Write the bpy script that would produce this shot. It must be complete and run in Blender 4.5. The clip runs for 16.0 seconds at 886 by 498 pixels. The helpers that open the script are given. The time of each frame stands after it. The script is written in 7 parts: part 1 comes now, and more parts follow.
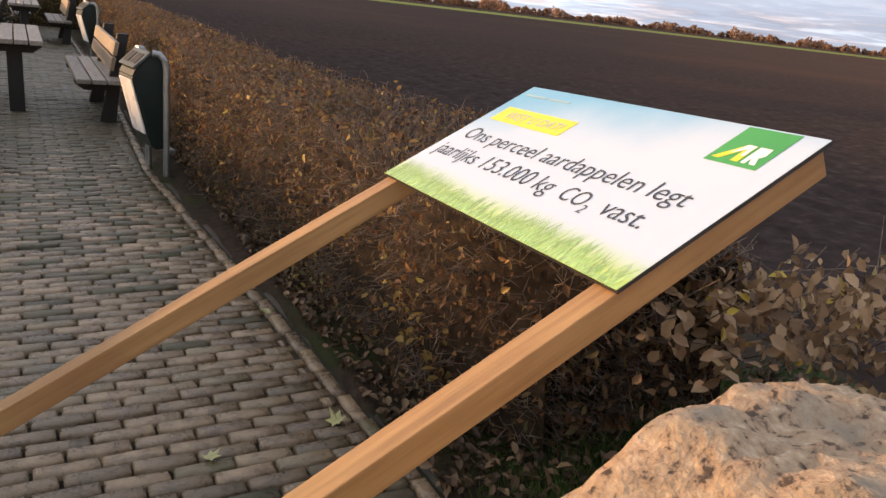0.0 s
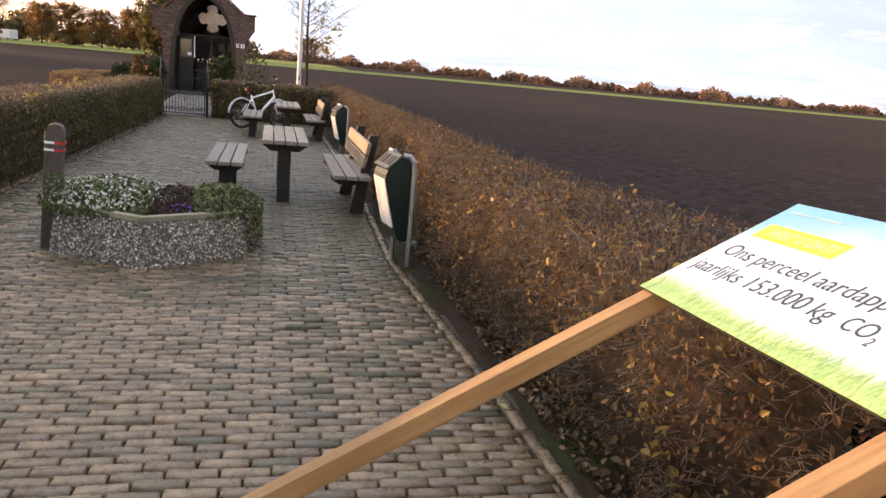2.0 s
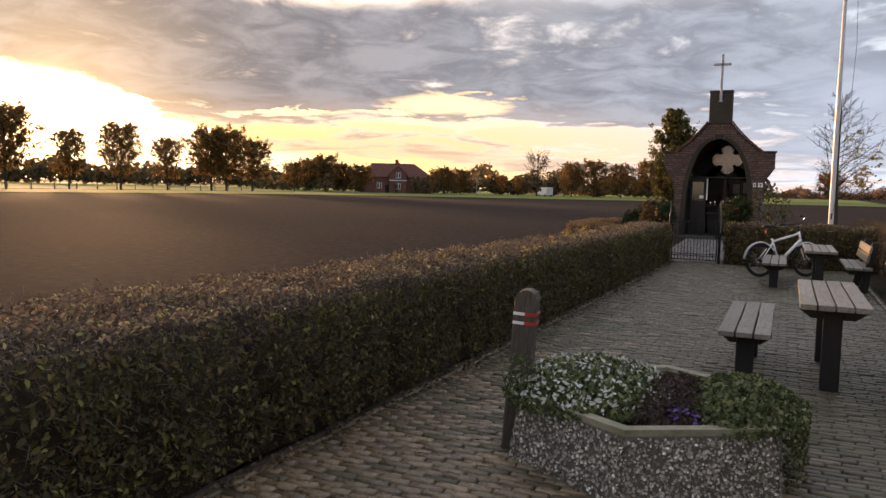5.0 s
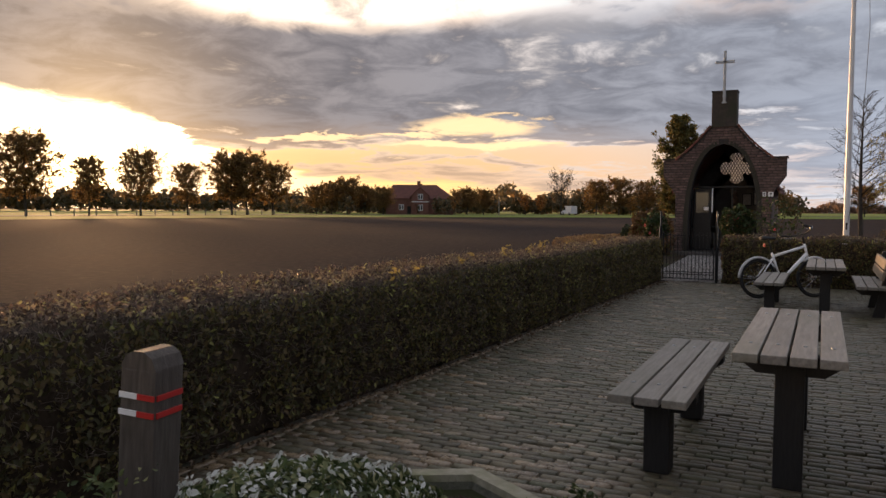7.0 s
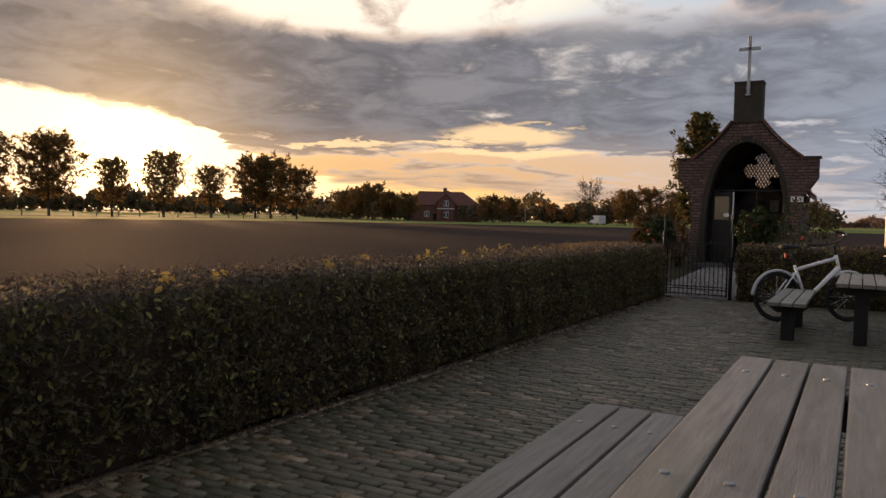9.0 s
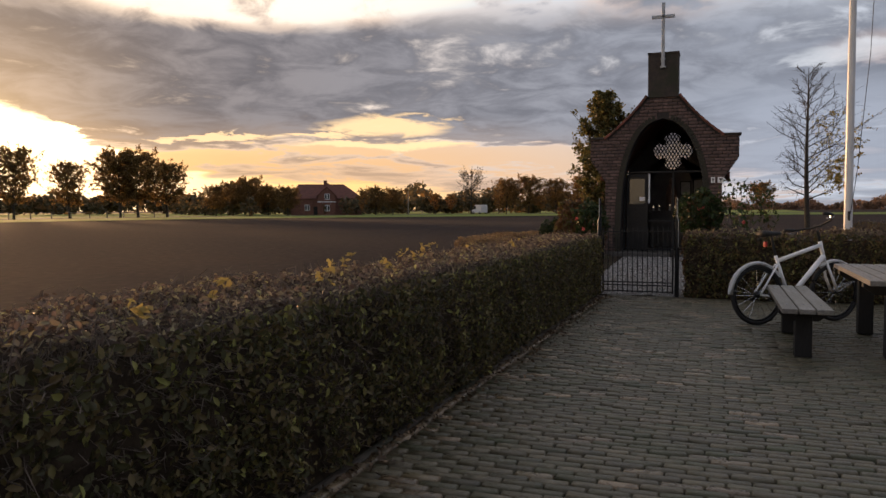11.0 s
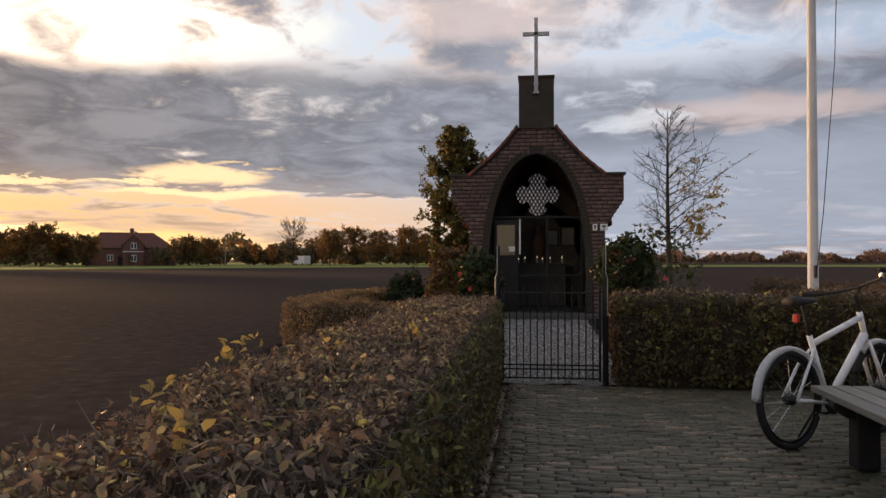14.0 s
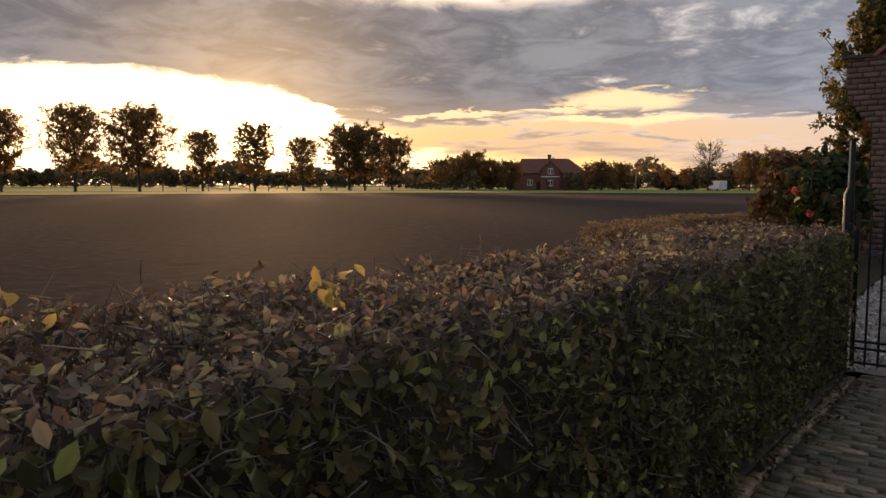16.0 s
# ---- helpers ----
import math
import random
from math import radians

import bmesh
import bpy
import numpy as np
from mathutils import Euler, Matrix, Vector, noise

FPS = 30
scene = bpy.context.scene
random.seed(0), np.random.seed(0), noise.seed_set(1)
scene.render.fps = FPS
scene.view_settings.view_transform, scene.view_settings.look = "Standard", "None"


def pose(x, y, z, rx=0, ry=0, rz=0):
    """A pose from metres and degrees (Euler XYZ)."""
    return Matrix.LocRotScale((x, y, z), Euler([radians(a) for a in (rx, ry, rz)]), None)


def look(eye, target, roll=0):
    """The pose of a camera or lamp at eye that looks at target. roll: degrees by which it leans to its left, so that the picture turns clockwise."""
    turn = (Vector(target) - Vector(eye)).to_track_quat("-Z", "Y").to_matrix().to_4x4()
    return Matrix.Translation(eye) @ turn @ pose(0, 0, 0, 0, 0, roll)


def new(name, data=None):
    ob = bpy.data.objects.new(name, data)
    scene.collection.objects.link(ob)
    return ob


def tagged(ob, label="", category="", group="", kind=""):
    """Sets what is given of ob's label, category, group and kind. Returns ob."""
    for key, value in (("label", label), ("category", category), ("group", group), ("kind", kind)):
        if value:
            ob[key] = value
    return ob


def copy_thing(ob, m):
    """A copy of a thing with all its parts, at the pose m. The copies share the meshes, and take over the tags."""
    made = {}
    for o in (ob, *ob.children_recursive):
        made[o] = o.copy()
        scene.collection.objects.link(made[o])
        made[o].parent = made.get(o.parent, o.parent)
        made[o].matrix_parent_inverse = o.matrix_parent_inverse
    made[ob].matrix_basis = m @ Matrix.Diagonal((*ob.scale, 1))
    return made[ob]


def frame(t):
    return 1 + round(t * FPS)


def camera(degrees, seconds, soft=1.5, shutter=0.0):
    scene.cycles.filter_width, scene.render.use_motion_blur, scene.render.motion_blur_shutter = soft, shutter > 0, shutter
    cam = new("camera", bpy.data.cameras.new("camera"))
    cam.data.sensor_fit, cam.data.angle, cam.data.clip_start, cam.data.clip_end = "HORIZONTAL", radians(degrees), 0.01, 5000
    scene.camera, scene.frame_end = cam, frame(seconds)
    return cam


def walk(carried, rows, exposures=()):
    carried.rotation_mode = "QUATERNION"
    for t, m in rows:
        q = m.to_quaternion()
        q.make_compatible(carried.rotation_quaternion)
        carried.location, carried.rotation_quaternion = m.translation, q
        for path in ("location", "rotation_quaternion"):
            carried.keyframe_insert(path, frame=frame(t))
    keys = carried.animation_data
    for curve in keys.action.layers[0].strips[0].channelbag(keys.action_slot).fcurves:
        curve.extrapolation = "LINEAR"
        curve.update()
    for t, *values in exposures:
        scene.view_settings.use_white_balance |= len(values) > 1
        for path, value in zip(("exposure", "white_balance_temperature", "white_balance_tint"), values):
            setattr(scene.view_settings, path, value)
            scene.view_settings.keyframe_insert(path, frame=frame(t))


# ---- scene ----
PATH = [
    (0, (3.052, -1.166, 1.561), (4.016, 0.472, 0.939), 6.8),
    (0.5, (3.053, -1.064, 1.634), (4.08, 0.506, 0.941), 8.3),
    (1, (2.993, -1.099, 1.675), (4.007, 0.491, 1.008), 8.3),
    (1.5, (2.928, -1.182, 1.662), (3.717, 0.563, 1.087), 7.7),
    (2, (2.854, -1.188, 1.644), (3.313, 0.705, 1.189), 5.3),
    (2.5, (2.788, -1.151, 1.617), (2.96, 0.803, 1.225), 3.8),
    (3, (2.72, -0.984, 1.609), (2.59, 0.981, 1.259), 3.0),
    (3.5, (2.649, -0.636, 1.64), (2.286, 1.309, 1.348), 2.3),
    (4, (2.647, -0.286, 1.64), (2.012, 1.595, 1.399), 1.7),
    (4.2, (2.63, -0.095, 1.646), (1.882, 1.751, 1.466), 2.8),
    (6.3, (2.848, 2.483, 1.476), (1.983, 4.28, 1.328), 0.7),
    (6.5, (2.931, 2.728, 1.47), (2.062, 4.525, 1.339), 0.5),
    (7, (3.148, 3.402, 1.452), (2.245, 5.183, 1.346), 0.3),
    (7.5, (3.275, 4.006, 1.447), (2.293, 5.749, 1.453), 1.9),
    (8, (3.32, 4.692, 1.38), (2.289, 6.405, 1.343), 1.9),
    (8.5, (3.249, 5.522, 1.315), (2.204, 7.225, 1.237), 1.2),
    (8.7, (3.233, 5.73, 1.302), (2.213, 7.448, 1.219), 1.2),
    (10.8, (1.924, 7.887, 1.275), (1.18, 9.741, 1.176), 0.3),
    (11, (1.759, 8.168, 1.274), (1.07, 10.042, 1.169), -0.3),
    (11.5, (1.418, 8.744, 1.304), (0.947, 10.687, 1.273), 0.0),
    (12, (1.187, 9.333, 1.293), (0.749, 11.285, 1.274), 0.7),
    (12.5, (0.907, 9.927, 1.289), (0.563, 11.897, 1.278), 0.0),
    (13, (0.632, 10.52, 1.3), (0.34, 12.498, 1.329), 0.6),
    (13.5, (0.461, 11.075, 1.265), (0.259, 13.065, 1.282), 0.3),
    (14, (0.38, 11.772, 1.273), (0.148, 13.758, 1.304), -0.0),
    (14.5, (0.452, 12.474, 1.219), (0.029, 14.429, 1.213), 0.4),
    (15, (0.619, 13.204, 1.2), (-0.123, 15.061, 1.161), -0.2),
    (15.5, (0.784, 13.894, 1.199), (-0.202, 15.632, 1.122), 0.2),
    (16, (0.917, 14.536, 1.141), (-0.303, 16.111, 0.972), 0.2),
]
cam = camera(61.2, 16.0, shutter=0.0)
walk(cam, [(t, look(eye, target, roll)) for t, eye, target, roll in PATH], exposures=[(0.0, 1.15), (1.5, 1.3), (2.0, 1.6), (2.5, 1.75), (3.0, 1.75), (3.5, 1.42), (4.0, 0.95), (4.2, 0.88), (6.3, 0.5), (7.0, 0.3), (8.0, -0.18), (8.7, -0.1), (10.8, 0.12), (12.0, 0.22), (14.5, 0.22), (16.0, 0.2)])

# ---- light ----
SUN_AZ, SUN_EL = -52.3, 3.5
SUN_DIR = Vector((math.sin(radians(SUN_AZ)) * math.cos(radians(SUN_EL)), math.cos(radians(SUN_AZ)) * math.cos(radians(SUN_EL)), math.sin(radians(SUN_EL))))


class Nodes:
    """Short hand for building node trees."""

    def __init__(self, tree):
        self.tree = tree
        tree.nodes.clear()

    def add(self, kind, inputs=None, **props):
        n = self.tree.nodes.new(kind)
        if "operation" in props:
            n.operation = props["operation"]
        if "use_clamp" in props:
            n.use_clamp = props["use_clamp"]
        if "interpolation_type" in props:
            n.interpolation_type = props["interpolation_type"]
        if "data_type" in props:
            n.data_type = props["data_type"]
        if "blend_type" in props:
            n.blend_type = props["blend_type"]
        if "sky_type" in props:
            n.sky_type, n.sun_disc = props["sky_type"], props["sun_disc"]
            n.sun_elevation, n.sun_rotation = props["sun_elevation"], props["sun_rotation"]
        for key, value in (inputs or {}).items():
            self.put(n.inputs[key], value)
        return n

    def put(self, socket, value):
        if isinstance(value, bpy.types.NodeSocket):
            self.tree.links.new(value, socket)
        elif isinstance(value, bpy.types.Node):
            self.tree.links.new(value.outputs[0], socket)
        elif isinstance(value, (tuple, list)) and len(value) == 3 and socket.type == "RGBA":
            socket.default_value = (*value, 1)
        else:
            socket.default_value = value

    def math(self, op, a, b=0.0, clamp=False):
        return self.add("ShaderNodeMath", {0: a, 1: b}, operation=op, use_clamp=clamp).outputs[0]

    def step(self, x, lo, hi, a=0.0, b=1.0):
        n = self.add("ShaderNodeMapRange", {"Value": x, "From Min": lo, "From Max": hi, "To Min": a, "To Max": b}, interpolation_type="SMOOTHSTEP")
        return n.outputs[0]

    def mix(self, f, a, b, mode="MIX"):
        n = self.add("ShaderNodeMix", data_type="RGBA", blend_type=mode)
        self.put(n.inputs[0], f), self.put(n.inputs[6], a), self.put(n.inputs[7], b)
        return n.outputs[2]

    def noise(self, vec, scale, detail=4.0, rough=0.55, dist=0.0):
        n = self.add("ShaderNodeTexNoise", {"Scale": scale, "Detail": detail, "Roughness": rough, "Distortion": dist})
        if vec is not None:
            self.put(n.inputs["Vector"], vec)
        return n.outputs[0]

    def ramp(self, f, stops):
        n = self.add("ShaderNodeValToRGB", {0: f})
        els = n.color_ramp.elements
        while len(els) < len(stops):
            els.new(0.5)
        for e, (p, c) in zip(els, stops):
            e.position, e.color = p, (*c, 1)
        return n.outputs[0]


def make_sky():
    """A broken cloud deck before the sunset: a burning gap at the sun, streaks beside it, a bright break above, cool banks to the north-east."""
    world = bpy.data.worlds.new("evening_sky")
    scene.world = world
    world.use_nodes = True
    n = Nodes(world.node_tree)
    d = n.add("ShaderNodeTexCoord").outputs["Generated"]
    sep = n.add("ShaderNodeSeparateXYZ", {0: d})
    dot = n.add("ShaderNodeVectorMath", {0: d, 1: tuple(SUN_DIR)}, operation="DOT_PRODUCT").outputs["Value"]
    c = n.math("MAXIMUM", dot, 0.0)
    wide = n.math("POWER", c, 4.0)
    core = n.math("POWER", c, 1400.0)
    halo = n.math("POWER", c, 90.0)
    # compass direction and height of the view, in degrees
    az = n.math("MULTIPLY", n.math("ARCTAN2", sep.outputs[0], sep.outputs[1]), 57.2958)
    el = n.math("MAXIMUM", n.math("MULTIPLY", n.math("ARCSINE", sep.outputs[2]), 57.2958), 0.0)
    flat = n.add("ShaderNodeCombineXYZ", {0: n.math("MULTIPLY", az, 0.115), 1: n.math("MULTIPLY", n.math("LOGARITHM", n.math("ADD", el, 2.2), math.e), 4.1), 2: 3.7}).outputs[0]
    big = n.noise(flat, 0.62, 5.0, 0.52, 0.35)
    fine = n.noise(flat, 1.75, 9.0, 0.60, 0.45)
    b0, f0 = n.math("SUBTRACT", big, 0.5), n.math("SUBTRACT", fine, 0.5)
    az_w = n.math("ADD", n.math("ADD", az, n.math("MULTIPLY", b0, 16.0)), n.math("MULTIPLY", f0, 9.0))
    el_w = n.math("ADD", n.math("ADD", el, n.math("MULTIPLY", b0, 2.2)), n.math("MULTIPLY", f0, 2.6))
    el_r = n.math("ADD", n.math("ADD", el, n.math("MULTIPLY", b0, 5.0)), n.math("MULTIPLY", f0, 7.0))

    def between(x, lo, hi, soft):
        return n.math("MULTIPLY", n.step(x, lo - soft, lo + soft), n.step(x, hi + soft, hi - soft))

    def patch(ca, ce, wa, we, lo=-0.4, hi=0.6):
        u = n.math("POWER", n.math("ABSOLUTE", n.math("DIVIDE", n.math("SUBTRACT", az_w, ca), wa)), 2.0)
        v = n.math("POWER", n.math("ABSOLUTE", n.math("DIVIDE", n.math("SUBTRACT", el_w, ce), we)), 2.0)
        return n.step(n.math("SUBTRACT", 1.0, n.math("ADD", u, v)), lo, hi)

    def line(x, lo, hi, a, b):
        return n.add("ShaderNodeMapRange", {"Value": x, "From Min": lo, "From Max": hi, "To Min": a, "To Max": b}).outputs[0]

    # clear air: warm at the horizon under the sun, pale blue above
    low = n.mix(wide, (0.46, 0.43, 0.46), (0.95, 0.52, 0.22))
    high = n.mix(wide, (0.42, 0.53, 0.70), (0.92, 0.80, 0.64))
    clear = n.mix(n.step(el, 2.5, 11.0), low, high)
    nishita = n.add("ShaderNodeTexSky", sky_type="NISHITA", sun_disc=False, sun_elevation=radians(SUN_EL), sun_rotation=radians(SUN_AZ))
    clear = n.mix(0.02, clear, nishita.outputs[0], "ADD")
    # cloud cover: a solid deck low down, puffs above
    cover = n.math("ADD", n.math("MULTIPLY", b0, 0.85), n.math("MULTIPLY", f0, 0.95))
    cover = n.math("ADD", cover, n.math("MULTIPLY", between(el_r, 5.0, 13.2, 1.6), 0.34))
    cover = n.math("ADD", cover, n.math("MULTIPLY", n.step(el, 12.0, 15.0), 0.125))
    cover = n.math("ADD", cover, n.math("MULTIPLY", n.math("MULTIPLY", n.step(az_w, -8.0, 6.0), n.step(el_w, 10.5, 8.0)), 0.16))
    gap_high = patch(-34.0, 16.6, 14.0, 3.0, -0.8, 0.7)
    cover = n.math("SUBTRACT", cover, n.math("MULTIPLY", gap_high, 0.30))
    mask = n.step(cover, -0.05, 0.05)
    thick = n.step(cover, -0.01, 0.27)
    shade = n.step(fine, 0.36, 0.66)
    dark = n.mix(shade, n.mix(wide, (0.185, 0.203, 0.25), (0.148, 0.130, 0.132)), n.mix(wide, (0.31, 0.34, 0.41), (0.27, 0.23, 0.22)))
    rim = n.mix(wide, n.mix(n.step(big, 0.42, 0.58), (0.58, 0.63, 0.72), (0.70, 0.57, 0.54)), (0.86, 0.66, 0.50))
    cloud = n.mix(thick, rim, dark)
    sky = n.mix(mask, clear, cloud)
    sky = n.mix(n.math("MULTIPLY", gap_high, n.math("SUBTRACT", 1.0, n.step(cover, -0.08, 0.10))), sky, (1.15, 1.04, 0.84))
    # cool smooth bank low in the north-east, rosy puffs above it
    bank = n.math("MULTIPLY", n.step(az_w, -10.0, 8.0), between(el_w, 1.5, 8.5, 1.6))
    sky = n.mix(n.math("MULTIPLY", bank, 0.75), sky, (0.37, 0.405, 0.49))
    for ca, ce, wa, we, col in ((17.0, 10.6, 9.0, 1.0, (0.80, 0.61, 0.55)), (7.6, 10.2, 3.6, 0.5, (0.82, 0.85, 0.90)), (-4.0, 18.2, 9.0, 1.5, (0.82, 0.64, 0.57)), (24.0, 15.5, 8.0, 1.6, (0.55, 0.68, 0.86))):
        sky = n.mix(n.math("MULTIPLY", patch(ca, ce, wa, we, -1.0, 1.0), 0.5), sky, col)
    # light under the deck, strongest below the sun
    under = n.math("MULTIPLY", n.step(el_w, 7.5, 2.0), n.step(wide, 0.05, 0.75))
    sky = n.mix(n.math("MULTIPLY", under, 0.66), sky, (0.76, 0.44, 0.20))
    for ca, ce, wa, we in ((-26.5, 4.7, 6.8, 0.50), (-24.0, 6.3, 4.6, 0.75), (-36.5, 5.4, 3.4, 0.22), (-30.0, 5.6, 3.0, 0.25)):
        sky = n.mix(n.math("MULTIPLY", patch(ca, ce, wa, we), 0.85), sky, (1.20, 0.82, 0.44))
    # the burning gap, its upper edge falling to the right and running out as a low band
    top = n.math("SUBTRACT", 8.2, n.math("ADD", line(az, -57.0, -45.5, 0.0, 2.3), n.math("ADD", n.step(az_w, -46.5, -43.5, 0.0, 3.2), line(az, -43.0, -16.0, 0.0, 1.1))))
    ragged = n.math("SUBTRACT", n.math("ADD", el, n.math("ADD", n.math("MULTIPLY", f0, 3.2), n.math("MULTIPLY", b0, 1.6))), top)
    gap = n.math("MULTIPLY", n.step(ragged, 0.35, -0.45), n.step(az, -12.0, -28.0))
    hot = n.mix(n.step(az, -30.0, -46.0), (1.22, 0.72, 0.28), (2.0, 1.45, 0.85))
    sky = n.mix(gap, sky, hot)
    glow = n.add("ShaderNodeVectorMath", {0: (5.0, 3.6, 1.7), "Scale": core}, operation="SCALE").outputs[0]
    sky = n.mix(1.0, sky, glow, "ADD")
    veil = n.add("ShaderNodeVectorMath", {0: (0.55, 0.33, 0.13), "Scale": halo}, operation="SCALE").outputs[0]
    sky = n.mix(1.0, sky, veil, "ADD")
    # away from the sunset the sky is dimmer and cooler
    dusk = n.mix(n.step(dot, -0.60, 0.80), (0.68, 0.67, 0.68), (1.0, 1.0, 1.0))
    sky = n.mix(1.0, sky, dusk, "MULTIPLY")
    ground = n.step(sep.outputs[2], -0.02, 0.0)
    sky = n.mix(ground, (0.04, 0.035, 0.03), sky)
    bg = n.add("ShaderNodeBackground", {0: sky, 1: 1.06})
    n.tree.links.new(bg.outputs[0], n.add("ShaderNodeOutputWorld").inputs[0])

make_sky()
sun = new("sun", bpy.data.lights.new("sun", "SUN"))
sun.data.energy, sun.data.angle, sun.data.color = 5.0, radians(6.0), (1.0, 0.55, 0.26)
sun.matrix_world = look(SUN_DIR * 100, (0, 0, 0))


# ---- materials ----
def surface(name, stops, scale=6.0, rough=0.7, bump=0.25, bump_scale=40.0, metal=0.0, stain=None, stain_scale=0.8, each=0.0, stretch=(1, 1, 1), spec=0.5, rough_var=0.1, island=False, dusty=0.0):
    """A mottled surface: colour from noise over real metres, a second larger stain, relief, and a shade of its own for each object."""
    m = bpy.data.materials.new(name)
    m.use_nodes = True
    n = Nodes(m.node_tree)
    co = n.add("ShaderNodeTexCoord").outputs["Object"]
    if each:
        info = n.add("ShaderNodeNewGeometry").outputs["Random Per Island"] if island else n.add("ShaderNodeObjectInfo").outputs["Random"]
        shift = n.add("ShaderNodeVectorMath", {0: (37.0, 19.0, 53.0), "Scale": info}, operation="SCALE").outputs[0]
        co = n.add("ShaderNodeVectorMath", {0: co, 1: shift}, operation="ADD").outputs[0]
    vec = n.add("ShaderNodeMapping", {"Vector": co, "Scale": stretch}).outputs[0]
    grain = n.noise(vec, scale, 6.0, 0.62)
    col = n.ramp(grain, stops)
    if stain:
        col = n.mix(n.step(n.noise(co, stain_scale, 5.0, 0.6), 0.45, 0.68, 0.0, stain[1]), col, stain[0])
    if each:
        hsv = n.add("ShaderNodeHueSaturation", {"Color": col, "Value": n.math("ADD", n.math("MULTIPLY", info, each), 1.0 - each / 2)})
        col = hsv.outputs[0]
    rel = n.noise(vec, bump_scale, 5.0, 0.6)
    bp = n.add("ShaderNodeBump", {"Strength": bump, "Distance": 0.015 if bump >= 0.8 else 0.01, "Height": rel})
    ro = n.math("ADD", n.math("MULTIPLY", n.math("SUBTRACT", grain, 0.5), rough_var * 2), rough, True)
    b = n.add("ShaderNodeBsdfPrincipled", {"Base Color": col, "Roughness": ro, "Metallic": metal, "Specular IOR Level": spec, "Normal": bp, "Diffuse Roughness": dusty})
    n.tree.links.new(b.outputs[0], n.add("ShaderNodeOutputMaterial").inputs[0])
    return m


def leafy(name, stops, through_light=0.35, rough=0.55):
    """Leaves of many shades, one to a leaf, that let some light through."""
    m = bpy.data.materials.new(name)
    m.use_nodes = True
    n = Nodes(m.node_tree)
    r = n.add("ShaderNodeNewGeometry").outputs["Random Per Island"]
    col = n.ramp(r, stops)
    co = n.add("ShaderNodeTexCoord").outputs["Object"]
    col = n.mix(n.step(n.noise(co, 1.3, 3.0), 0.35, 0.7, 0.0, 0.45), col, n.mix(0.5, col, (0.03, 0.02, 0.012)))
    a = n.add("ShaderNodeBsdfPrincipled", {"Base Color": col, "Roughness": rough, "Specular IOR Level": 0.35})
    t = n.add("ShaderNodeBsdfTranslucent", {"Color": col})
    x = n.add("ShaderNodeMixShader", {0: through_light})
    n.tree.links.new(a.outputs[0], x.inputs[1]), n.tree.links.new(t.outputs[0], x.inputs[2])
    n.tree.links.new(x.outputs[0], n.add("ShaderNodeOutputMaterial").inputs[0])
    return m


def glow_material(name, col, power):
    m = bpy.data.materials.new(name)
    m.use_nodes = True
    n = Nodes(m.node_tree)
    e = n.add("ShaderNodeEmission", {0: col, 1: power})
    n.tree.links.new(e.outputs[0], n.add("ShaderNodeOutputMaterial").inputs[0])
    return m


def glass_material(name, tint, rough=0.05, clear=0.8):
    m = bpy.data.materials.new(name)
    m.use_nodes = True
    n = Nodes(m.node_tree)
    g = n.add("ShaderNodeBsdfGlossy", {"Color": (1, 1, 1), "Roughness": rough})
    t = n.add("ShaderNodeBsdfTransparent", {"Color": tint})
    x = n.add("ShaderNodeMixShader", {0: 1 - clear})
    n.tree.links.new(t.outputs[0], x.inputs[1]), n.tree.links.new(g.outputs[0], x.inputs[2])
    n.tree.links.new(x.outputs[0], n.add("ShaderNodeOutputMaterial").inputs[0])
    return m


